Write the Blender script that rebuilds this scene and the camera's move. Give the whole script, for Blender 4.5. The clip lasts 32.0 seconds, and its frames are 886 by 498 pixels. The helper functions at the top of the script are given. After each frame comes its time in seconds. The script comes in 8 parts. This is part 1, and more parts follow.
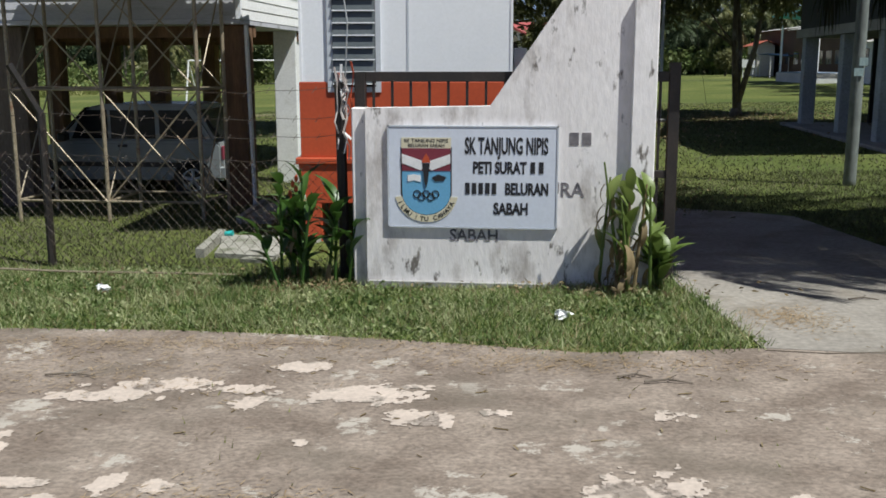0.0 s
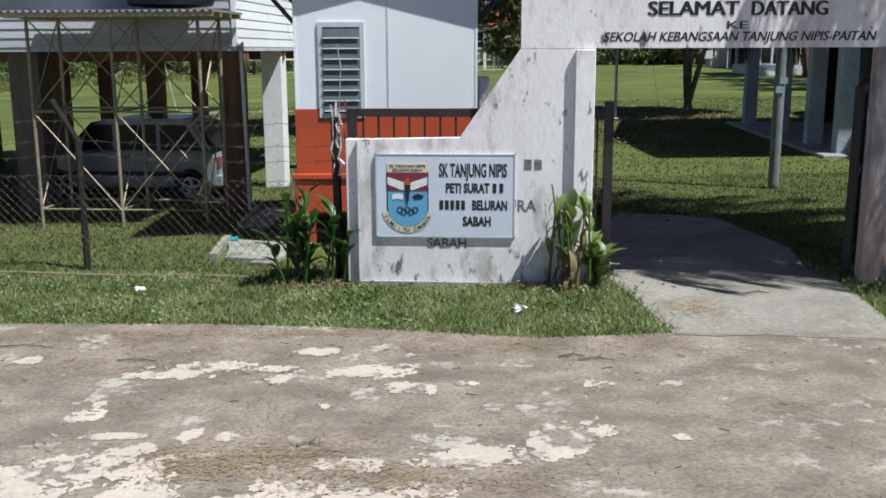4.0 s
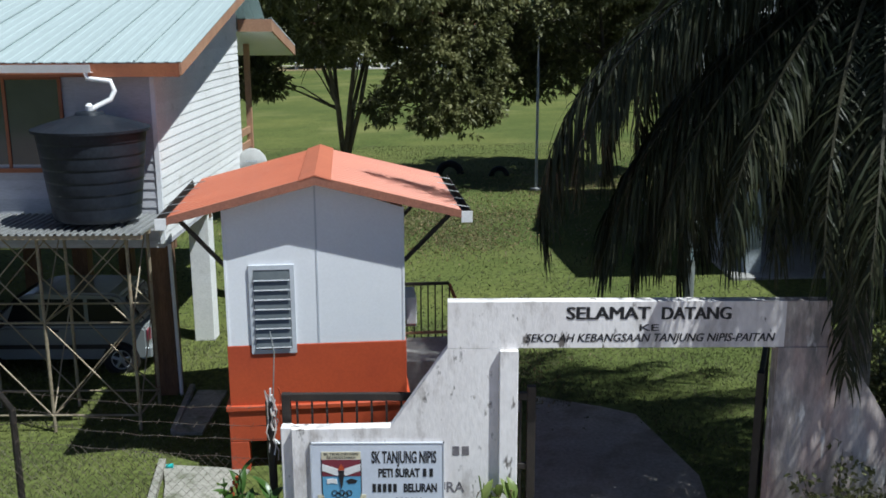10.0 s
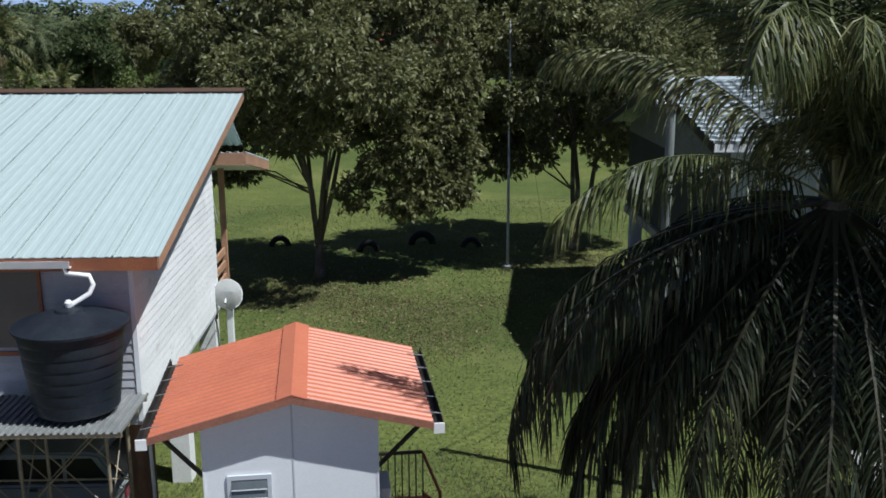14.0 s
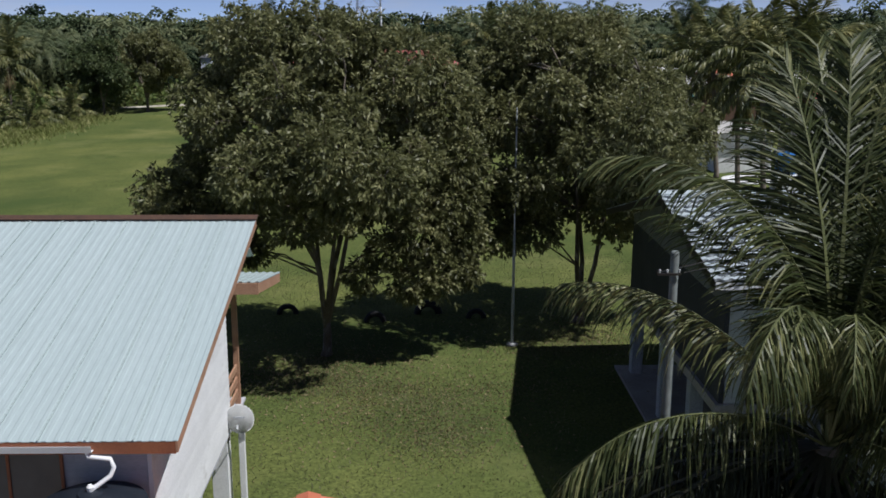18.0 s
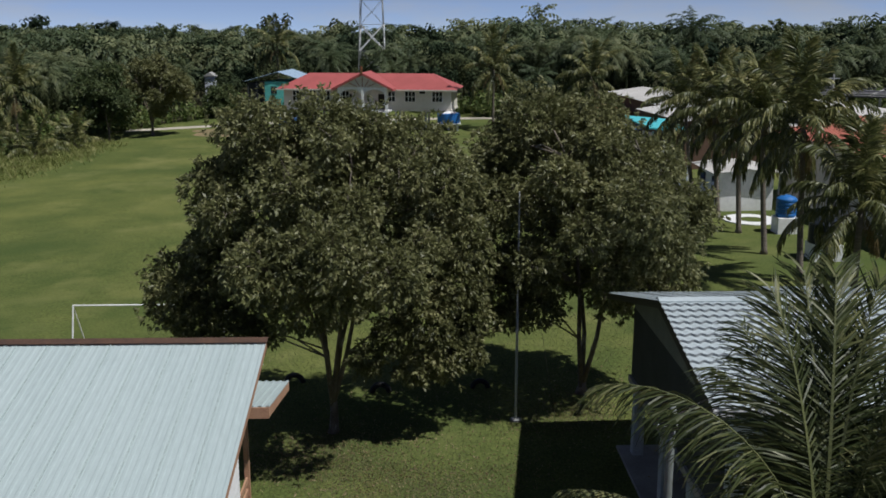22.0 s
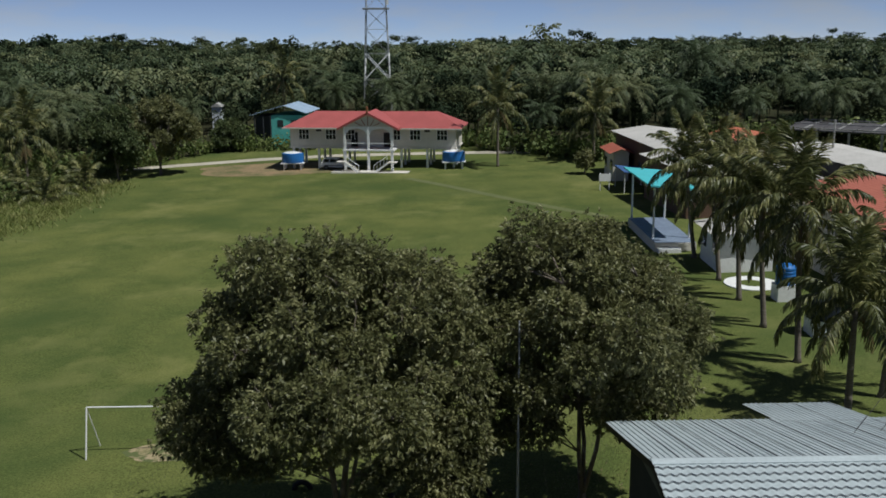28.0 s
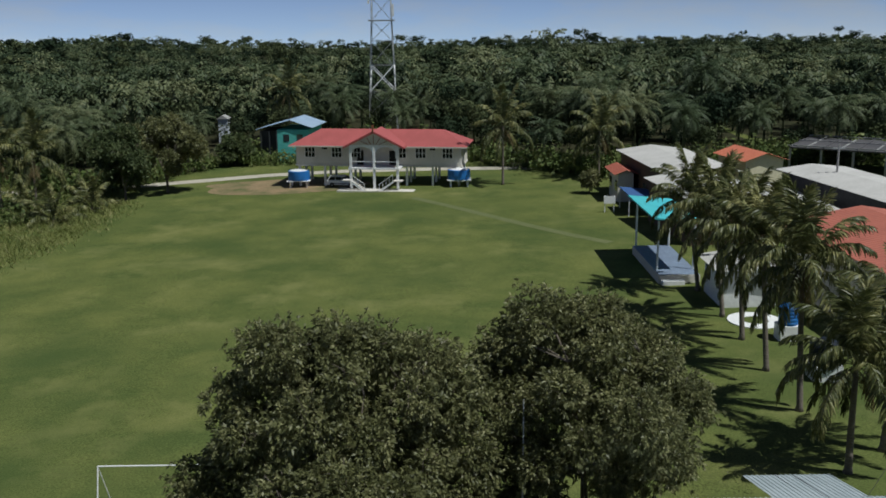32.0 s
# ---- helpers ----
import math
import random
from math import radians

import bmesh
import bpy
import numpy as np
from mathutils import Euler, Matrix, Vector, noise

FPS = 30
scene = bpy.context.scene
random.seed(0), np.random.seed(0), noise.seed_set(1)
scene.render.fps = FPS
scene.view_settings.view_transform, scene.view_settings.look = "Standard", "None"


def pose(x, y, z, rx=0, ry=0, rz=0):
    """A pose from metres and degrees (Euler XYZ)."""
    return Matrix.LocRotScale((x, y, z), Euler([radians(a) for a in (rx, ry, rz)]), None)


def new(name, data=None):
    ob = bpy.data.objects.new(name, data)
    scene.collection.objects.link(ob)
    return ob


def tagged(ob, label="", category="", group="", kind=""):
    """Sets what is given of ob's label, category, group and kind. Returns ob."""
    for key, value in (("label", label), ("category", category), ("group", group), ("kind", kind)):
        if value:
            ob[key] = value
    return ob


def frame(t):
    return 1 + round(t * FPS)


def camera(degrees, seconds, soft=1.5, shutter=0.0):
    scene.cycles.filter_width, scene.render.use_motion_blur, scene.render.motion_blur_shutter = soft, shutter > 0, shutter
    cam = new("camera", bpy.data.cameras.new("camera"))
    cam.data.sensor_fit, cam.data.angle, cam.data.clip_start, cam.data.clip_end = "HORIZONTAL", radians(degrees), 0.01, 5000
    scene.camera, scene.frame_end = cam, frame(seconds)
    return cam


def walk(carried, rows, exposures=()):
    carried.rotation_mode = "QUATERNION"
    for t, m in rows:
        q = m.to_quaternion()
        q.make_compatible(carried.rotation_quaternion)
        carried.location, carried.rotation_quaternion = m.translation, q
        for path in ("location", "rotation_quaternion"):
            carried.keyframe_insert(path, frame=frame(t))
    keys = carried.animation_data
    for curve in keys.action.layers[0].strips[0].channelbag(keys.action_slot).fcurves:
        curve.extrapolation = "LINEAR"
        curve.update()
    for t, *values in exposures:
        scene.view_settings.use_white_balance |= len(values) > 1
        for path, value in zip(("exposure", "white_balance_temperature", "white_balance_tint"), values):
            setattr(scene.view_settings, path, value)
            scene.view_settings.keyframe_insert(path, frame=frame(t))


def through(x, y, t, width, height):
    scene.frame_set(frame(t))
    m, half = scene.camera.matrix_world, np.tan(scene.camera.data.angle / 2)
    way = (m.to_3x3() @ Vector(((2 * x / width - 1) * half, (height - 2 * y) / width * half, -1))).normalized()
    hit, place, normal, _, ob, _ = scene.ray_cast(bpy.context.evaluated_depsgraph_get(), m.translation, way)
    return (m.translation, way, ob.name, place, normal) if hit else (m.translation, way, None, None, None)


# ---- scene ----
cam = camera(49.2, 32.0, soft=1.72)
METRES, EYE, TILT, LEAN, TURN = 22.9, 2.01, -10.83, 0.1, 6.5
ROWS = [
    (0.0, 0.0, 0.0, 0.0, 0.0, 0.0, -0.0),
    (0.5, 0.0001, -0.0155, -0.002, 0.08, -0.13, 0.02),
    (1.0, -0.0002, -0.0275, -0.0037, 0.18, -0.31, -0.01),
    (1.5, -0.0008, -0.0349, -0.0037, 0.32, -0.54, -0.0),
    (2.0, -0.0018, -0.0455, -0.0022, -0.49, -0.63, 0.18),
    (2.5, -0.003, -0.0569, -0.0004, -0.52, -0.71, 0.13),
    (3.0, -0.0041, -0.0681, 0.0016, -0.5, -0.58, 0.08),
    (3.5, -0.0051, -0.0784, 0.0046, -0.41, -0.65, 0.08),
    (4.0, -0.0061, -0.0851, 0.009, -2.01, -0.78, 0.5),
    (4.5, -0.0067, -0.0881, 0.0127, -8.41, -0.79, 1.87),
    (6.5, -0.0056, -0.0883, 0.0515, -11.56, -2.01, 2.31),
    (7.0, -0.0055, -0.0895, 0.0664, -8.13, -2.1, 1.66),
    (7.5, -0.0061, -0.0912, 0.081, -6.96, -2.22, 1.46),
    (8.0, -0.0066, -0.093, 0.0979, -6.83, -2.22, 1.43),
    (8.5, -0.0063, -0.0954, 0.1144, -6.74, -2.33, 1.41),
    (9.0, -0.0068, -0.0982, 0.129, -6.72, -2.29, 1.36),
    (9.5, -0.0073, -0.1007, 0.1469, -6.64, -2.37, 1.35),
    (10.0, -0.0076, -0.1033, 0.1646, -6.54, -2.44, 1.36),
    (10.5, -0.0074, -0.1047, 0.1809, -6.46, -2.48, 1.34),
    (11.0, -0.0072, -0.1062, 0.1981, -7.12, -2.51, 1.44),
    (11.5, -0.0074, -0.1072, 0.2127, -7.95, -2.58, 1.54),
    (12.0, -0.0068, -0.1079, 0.2301, -8.18, -2.63, 1.64),
    (12.5, -0.0065, -0.1096, 0.2456, -8.22, -2.58, 1.62),
    (13.0, -0.0065, -0.1116, 0.2598, -8.21, -2.56, 1.63),
    (13.5, -0.0057, -0.1143, 0.2771, -8.2, -2.61, 1.65),
    (14.0, -0.0057, -0.1175, 0.2936, -8.16, -2.54, 1.63),
    (14.5, -0.0053, -0.1203, 0.3092, -8.13, -2.5, 1.58),
    (16.5, -0.0064, -0.1327, 0.3774, -8.06, -2.51, 1.31),
    (17.0, -0.0073, -0.1333, 0.3943, -8.0, -2.59, 1.27),
    (17.5, -0.0081, -0.1337, 0.4097, -7.97, -2.67, 1.24),
    (18.0, -0.0089, -0.1346, 0.4266, -7.93, -2.63, 1.19),
    (18.5, -0.0096, -0.1369, 0.4446, -7.92, -2.65, 1.25),
    (19.0, -0.0106, -0.1393, 0.4589, -7.92, -2.58, 1.24),
    (19.5, -0.0106, -0.1419, 0.4758, -7.84, -2.55, 1.23),
    (20.0, -0.0115, -0.1462, 0.4929, -7.83, -2.48, 1.27),
    (20.5, -0.0115, -0.1492, 0.5082, -7.79, -2.44, 1.27),
    (21.0, -0.0118, -0.1522, 0.5252, -7.76, -2.45, 1.31),
    (21.5, -0.0113, -0.1545, 0.5395, -7.75, -2.48, 1.36),
    (22.0, -0.0108, -0.158, 0.5559, -7.74, -2.52, 1.39),
    (22.5, -0.0092, -0.1598, 0.5735, -7.71, -2.56, 1.43),
    (23.0, -0.0084, -0.1612, 0.5916, -7.67, -2.57, 1.42),
    (23.5, -0.0084, -0.1626, 0.6063, -7.66, -2.55, 1.41),
    (24.0, -0.0088, -0.1647, 0.625, -7.6, -2.56, 1.39),
    (24.5, -0.0095, -0.1694, 0.6414, -7.59, -2.44, 1.4),
    (25.0, -0.0103, -0.1724, 0.6592, -7.54, -2.41, 1.41),
    (25.5, -0.0109, -0.1738, 0.6741, -7.51, -2.39, 1.41),
    (27.5, -0.005, -0.1951, 0.744, -7.4, -2.27, 1.72),
    (28.0, -0.0028, -0.1996, 0.7626, -7.35, -2.27, 1.74),
    (28.5, -0.0014, -0.2027, 0.7801, -7.33, -2.32, 1.75),
    (29.0, -0.0003, -0.2056, 0.7961, -7.3, -2.35, 1.75),
    (29.5, 0.0, -0.2098, 0.817, -7.26, -2.33, 1.75),
    (30.0, 0.0001, -0.2112, 0.836, -7.22, -2.46, 1.77),
    (30.5, -0.0003, -0.213, 0.854, -7.19, -2.52, 1.75),
    (31.0, -0.0006, -0.2156, 0.8729, -7.17, -2.53, 1.75),
    (31.5, -0.0011, -0.2205, 0.8879, -7.11, -2.47, 1.77),
    (32.0, -0.0019, -0.2221, 0.9065, -7.04, -2.56, 1.75),
]
walk(cam, [(t, pose(0, 0, EYE, TILT, LEAN, TURN) @ pose(METRES * x, METRES * y, METRES * z, 90 + pitch, roll, yaw)) for t, x, y, z, yaw, pitch, roll in ROWS],
     exposures=[(0.0, 0.22, 6120, 6), (2.0, 0.32, 5890, 5), (4.5, 0.38, 5850, 5), (7.0, 0.37, 5820, 5), (9.0, 0.28, 5730, 4), (13.0, 0.15, 5740, 5), (16.5, -0.04, 5820, 10), (18.5, -0.18, 5920, 12), (20.0, -0.2, 5960, 11),
                (24.0, -0.36, 6130, 9), (28.0, -0.38, 6080, 6), (32.0, -0.40, 5950, 4)])

# ---------- world and sun ----------
SUN_FROM = Vector((0.51, -0.27, 1.0)).normalized()
world = bpy.data.worlds.new("sky")
scene.world = world
world.use_nodes = True
wn = world.node_tree
sky = wn.nodes.new("ShaderNodeTexSky")
sky.sky_type = "NISHITA"
sky.sun_disc = False
sky.sun_elevation, sky.sun_rotation = math.asin(SUN_FROM.z), math.atan2(SUN_FROM.x, SUN_FROM.y)
sky.air_density, sky.dust_density, sky.ozone_density = 0.4, 0.0, 3.0
tint = wn.nodes.new("ShaderNodeMix")
tint.data_type, tint.blend_type = "RGBA", "MULTIPLY"
tint.inputs["Factor"].default_value = 1.0
tint.inputs[7].default_value = (0.88, 0.94, 1.13, 1)
lift = wn.nodes.new("ShaderNodeVectorMath")
lift.operation, lift.inputs[1].default_value = "ADD", (0, 0, 0.03)
wn.links.new(sky.outputs[0], tint.inputs[6])
# thin broken cloud over the whole sky
way = wn.nodes.new("ShaderNodeTexCoord")
flat = wn.nodes.new("ShaderNodeMapping")
flat.inputs["Scale"].default_value = (1, 1, 3.2)
cloud = wn.nodes.new("ShaderNodeTexNoise")
cloud.inputs["Scale"].default_value, cloud.inputs["Detail"].default_value, cloud.inputs["Roughness"].default_value = 4.5, 7, 0.6
veil = wn.nodes.new("ShaderNodeMapRange")
veil.inputs["From Min"].default_value, veil.inputs["From Max"].default_value, veil.inputs["To Max"].default_value = 0.44, 0.72, 0.85
veil.inputs["To Min"].default_value = 0.34
grey = wn.nodes.new("ShaderNodeRGBToBW")
bright = wn.nodes.new("ShaderNodeMath")
bright.operation, bright.inputs[1].default_value = "MULTIPLY", 1.15
over = wn.nodes.new("ShaderNodeMix")
over.data_type = "RGBA"
for a_, b_ in ((way.outputs["Generated"], lift.inputs[0]), (lift.outputs[0], sky.inputs["Vector"]), (way.outputs["Generated"], flat.inputs["Vector"]), (flat.outputs[0], cloud.inputs["Vector"]), (cloud.outputs["Fac"], veil.inputs["Value"]), (tint.outputs[2], grey.inputs[0]),
               (grey.outputs[0], bright.inputs[0]), (veil.outputs[0], over.inputs["Factor"]), (tint.outputs[2], over.inputs[6]), (bright.outputs[0], over.inputs[7]), (over.outputs[2], wn.nodes["Background"].inputs[0])):
    wn.links.new(a_, b_)
wn.nodes["Background"].inputs[1].default_value = 0.095
sun = new("sun", bpy.data.lights.new("sun", "SUN"))
sun.data.energy, sun.data.angle, sun.data.color = 5.0, radians(0.6), (1.0, 0.955, 0.88)
sun.rotation_euler = (-SUN_FROM).to_track_quat("-Z", "Y").to_euler()

# ---------- helpers for building ----------


def mat(name, c1, c2=None, scale=1.2, fine=30.0, rough=0.75, metal=0.0, bump=0.15, stain=None, stain_scale=0.7, stain_lo=0.52, stain_hi=0.66,
        spread=0.0, stretch=(1, 1, 1), spec=0.4, contrast=0.22, stain2=None, scale2=1.0, lo2=0.55, hi2=0.65, ragged=0.68):
    """Two tones mixed by broad noise, fine grain, optional shaped stains, random spread between pieces."""
    m = bpy.data.materials.new(name)
    m.use_nodes = True
    nt = m.node_tree
    N, L = nt.nodes, nt.links
    b = N["Principled BSDF"]
    geo = N.new("ShaderNodeNewGeometry")
    mp = N.new("ShaderNodeMapping")
    mp.inputs["Scale"].default_value = stretch
    L.new(geo.outputs["Position"], mp.inputs["Vector"])

    def noise_tex(s, detail=5.0, rgh=0.6):
        n = N.new("ShaderNodeTexNoise")
        n.inputs["Scale"].default_value, n.inputs["Detail"].default_value, n.inputs["Roughness"].default_value = s, detail, rgh
        L.new(mp.outputs[0], n.inputs["Vector"])
        return n.outputs["Fac"]

    def span(sock, lo, hi, a=0.0, z=1.0):
        r = N.new("ShaderNodeMapRange")
        r.inputs["From Min"].default_value, r.inputs["From Max"].default_value = lo, hi
        r.inputs["To Min"].default_value, r.inputs["To Max"].default_value = a, z
        L.new(sock, r.inputs["Value"])
        return r.outputs[0]

    def mix(fac, a, c, kind="MIX"):
        x = N.new("ShaderNodeMix")
        x.data_type, x.blend_type = "RGBA", kind
        for sock, v in ((x.inputs["Factor"], fac), (x.inputs[6], a), (x.inputs[7], c)):
            if isinstance(v, (int, float)):
                sock.default_value = v
            elif isinstance(v, tuple):
                sock.default_value = (*v[:3], 1)
            else:
                L.new(v, sock)
        return x.outputs[2]

    c2 = c2 or tuple(v * 0.75 for v in c1)
    col = mix(span(noise_tex(scale), 0.35, 0.65), tuple(c1), tuple(c2))
    f = noise_tex(fine, 3.0)
    grain = N.new("ShaderNodeMapRange")
    grain.inputs["From Min"].default_value, grain.inputs["From Max"].default_value = 0.3, 0.7
    grain.inputs["To Min"].default_value, grain.inputs["To Max"].default_value = 1 - contrast, 1 + contrast
    L.new(f, grain.inputs["Value"])
    v = N.new("ShaderNodeHueSaturation")
    L.new(grain.outputs[0], v.inputs["Value"])
    L.new(col, v.inputs["Color"])
    col = v.outputs[0]
    if spread:
        oi = N.new("ShaderNodeObjectInfo")
        v2 = N.new("ShaderNodeHueSaturation")
        L.new(span(oi.outputs["Random"], 0, 1, 1 - spread, 1 + spread), v2.inputs["Value"])
        L.new(col, v2.inputs["Color"])
        col = v2.outputs[0]
    if stain:
        col = mix(span(noise_tex(stain_scale, 10.0, ragged), stain_lo, stain_hi), col, tuple(stain))
    if stain2:
        col = mix(span(noise_tex(scale2, 6.0, 0.6), lo2, hi2), col, tuple(stain2))
    L.new(col, b.inputs["Base Color"])
    b.inputs["Roughness"].default_value, b.inputs["Metallic"].default_value = rough, metal
    b.inputs["Specular IOR Level"].default_value = spec
    if bump:
        bp = N.new("ShaderNodeBump")
        bp.inputs["Strength"].default_value, bp.inputs["Distance"].default_value = bump, 0.02
        L.new(f, bp.inputs["Height"])
        L.new(bp.outputs[0], b.inputs["Normal"])
    return m


def leaf_mat(name, c1, c2, c3, rough=0.5, spec=0.4, through=0.25, broad=0.55, isl=0.6, tone=0.0):
    """Foliage: tone by leaf island, a broad tone over the crown, some light through the blade; tone: spread between the trees of a wood."""
    m = bpy.data.materials.new(name)
    m.use_nodes = True
    N, L = m.node_tree.nodes, m.node_tree.links
    b = N["Principled BSDF"]
    geo = N.new("ShaderNodeNewGeometry")
    ramp = N.new("ShaderNodeValToRGB")
    for i, c in enumerate((c1, c2, c3)):
        e = ramp.color_ramp.elements[i] if i < 2 else ramp.color_ramp.elements.new(1.0)
        e.position, e.color = (0.0, 0.6, 1.0)[i], (*c, 1)
    n = N.new("ShaderNodeTexNoise")
    n.inputs["Scale"].default_value, n.inputs["Detail"].default_value = broad, 3
    L.new(geo.outputs["Position"], n.inputs["Vector"])
    ad = N.new("ShaderNodeMath")
    ad.operation = "MULTIPLY_ADD"
    L.new(geo.outputs["Random Per Island"], ad.inputs[0])
    ad.inputs[1].default_value = isl
    sc = N.new("ShaderNodeMapRange")
    sc.inputs["From Min"].default_value, sc.inputs["From Max"].default_value = 0.35, 0.7
    sc.inputs["To Max"].default_value = 0.55
    L.new(n.outputs["Fac"], sc.inputs["Value"])
    L.new(sc.outputs[0], ad.inputs[2])
    L.new(ad.outputs[0], ramp.inputs[0])
    if tone:
        at = N.new("ShaderNodeAttribute")
        at.attribute_name = "tone"
        both = N.new("ShaderNodeMath")
        both.operation, both.inputs[1].default_value = "MULTIPLY_ADD", tone
        L.new(at.outputs["Fac"], both.inputs[0])
        L.new(ad.outputs[0], both.inputs[2])
        L.new(both.outputs[0], ramp.inputs[0])
    L.new(ramp.outputs[0], b.inputs["Base Color"])
    b.inputs["Roughness"].default_value, b.inputs["Specular IOR Level"].default_value = rough, spec
    if through:
        tr = N.new("ShaderNodeBsdfTranslucent")
        L.new(ramp.outputs[0], tr.inputs["Color"])
        mx = N.new("ShaderNodeMixShader")
        mx.inputs[0].default_value = through
        L.new(b.outputs[0], mx.inputs[1])
        L.new(tr.outputs[0], mx.inputs[2])
        L.new(mx.outputs[0], N["Material Output"].inputs["Surface"])
    return m


def plain(name, c, rough=0.5, metal=0.0, spec=0.5):
    return mat(name, c, tuple(v * 0.88 for v in c), scale=3, fine=60, rough=rough, metal=metal, bump=0.05, contrast=0.08, spec=spec)


def rise(x):
    """The ground climbs gently to the right."""
    return 0.02 * np.clip(x, -60, 60)


def on_slope(bm):
    for v in bm.verts:
        v.co.z += float(rise(v.co.x))
    return bm


def thing(name, at, label, category, group="", turn=0.0):
    ob = new(name)
    ob.empty_display_size = 0.1
    ob.matrix_basis = pose(at[0], at[1], at[2] if len(at) > 2 else float(rise(at[0])), 0, 0, turn)
    return tagged(ob, label, category, group)


def finish(bm, name, material, smooth=False):
    bmesh.ops.recalc_face_normals(bm, faces=bm.faces)
    me = bpy.data.meshes.new(name)
    bm.to_mesh(me)
    bm.free()
    for mm in (material if isinstance(material, (list, tuple)) else [material]):
        me.materials.append(mm)
    if smooth:
        me.shade_smooth()
    return me


def part(name, bm, material, parent=None, label="", smooth=False, m=None):
    """Links a bmesh (or a ready mesh) as one object under parent; all shapes are in the frame of the top thing."""
    me = bm if isinstance(bm, bpy.types.Mesh) else finish(bm, name, material, smooth)
    ob = new(name, me)
    ob.parent = parent
    if m is not None:
        ob.matrix_basis = m
    if label:
        tagged(ob, label)
    return ob


def structure(name, bm, material, label, category, smooth=False):
    return tagged(part(name, bm, material, None, "", smooth), label, category, "", "structure")


def mesh_np(name, verts, faces, material, smooth=False, mats=None):
    verts, faces = np.asarray(verts, np.float32), np.asarray(faces, np.int32)
    k = faces.shape[1]
    me = bpy.data.meshes.new(name)
    me.vertices.add(len(verts))
    me.vertices.foreach_set("co", verts.ravel())
    me.loops.add(faces.size)
    me.loops.foreach_set("vertex_index", faces.ravel())
    me.polygons.add(len(faces))
    me.polygons.foreach_set("loop_start", np.arange(0, faces.size, k, dtype=np.int32))
    for mm in (material if isinstance(material, (list, tuple)) else [material]):
        me.materials.append(mm)
    if mats is not None:
        me.polygons.foreach_set("material_index", np.asarray(mats, np.int32))
    me.update(calc_edges=True)
    if smooth:
        me.shade_smooth()
    return me


def box(x0, x1, y0, y1, z0, z1, bevel=0.0, bm=None):
    bm = bm or bmesh.new()
    vs = [bm.verts.new((x, y, z)) for z in (z0, z1) for y in (y0, y1) for x in (x0, x1)]
    fs = [bm.faces.new([vs[i] for i in q]) for q in ((0, 2, 3, 1), (4, 5, 7, 6), (0, 1, 5, 4), (2, 6, 7, 3), (0, 4, 6, 2), (1, 3, 7, 5))]
    if bevel:
        bmesh.ops.bevel(bm, geom=list({e for f in fs for e in f.edges}), offset=bevel, segments=1, affect="EDGES")
    return bm


def rod(p, q, r, r2=None, n=8, bm=None, caps=True):
    bm = bm or bmesh.new()
    p, q = Vector(p), Vector(q)
    r2 = r if r2 is None else r2
    w = (q - p).normalized()
    u = w.orthogonal().normalized()
    v = w.cross(u)
    rings = []
    for c, rad in ((p, r), (q, r2)):
        rings.append([bm.verts.new(c + rad * (math.cos(2 * math.pi * i / n) * u + math.sin(2 * math.pi * i / n) * v)) for i in range(n)])
    for i in range(n):
        bm.faces.new((rings[0][i], rings[0][(i + 1) % n], rings[1][(i + 1) % n], rings[1][i]))
    if caps:
        bm.faces.new(rings[0][::-1])
        bm.faces.new(rings[1])
    return bm


def tube(pts, rad, n=8, bm=None):
    """A tube through points; rad: one radius or one a point."""
    bm = bm or bmesh.new()
    pts = [Vector(p) for p in pts]
    rad = [rad] * len(pts) if isinstance(rad, (int, float)) else rad
    rings, u = [], None
    for i, p in enumerate(pts):
        w = (pts[min(i + 1, len(pts) - 1)] - pts[max(i - 1, 0)]).normalized()
        u = w.orthogonal().normalized() if u is None else (u - w * u.dot(w)).normalized()
        v = w.cross(u)
        rings.append([bm.verts.new(p + rad[i] * (math.cos(2 * math.pi * k / n) * u + math.sin(2 * math.pi * k / n) * v)) for k in range(n)])
    for a, b in zip(rings, rings[1:]):
        for k in range(n):
            bm.faces.new((a[k], a[(k + 1) % n], b[(k + 1) % n], b[k]))
    bm.faces.new(rings[0][::-1])
    bm.faces.new(rings[-1])
    return bm


def lathe(profile, n=28, at=(0, 0), bm=None):
    bm = bm or bmesh.new()
    rings = [[bm.verts.new((at[0] + r * math.cos(2 * math.pi * i / n), at[1] + r * math.sin(2 * math.pi * i / n), z)) for i in range(n)] for r, z in profile]
    for a, b in zip(rings, rings[1:]):
        for i in range(n):
            bm.faces.new((a[i], a[(i + 1) % n], b[(i + 1) % n], b[i]))
    bm.faces.new(rings[0][::-1])
    bm.faces.new(rings[-1])
    return bm


def prism(outline, axis, a, b, bm=None):
    """An outline in the two other axes, pushed from a to b along axis."""
    bm = bm or bmesh.new()

    def at(u, v, w):
        return {"x": (w, u, v), "y": (u, w, v), "z": (u, v, w)}[axis]

    lo = [bm.verts.new(at(u, v, a)) for u, v in outline]
    hi = [bm.verts.new(at(u, v, b)) for u, v in outline]
    bm.faces.new(lo)
    bm.faces.new(hi[::-1])
    for i in range(len(lo)):
        j = (i + 1) % len(lo)
        bm.faces.new((lo[i], hi[i], hi[j], lo[j]))
    return bm


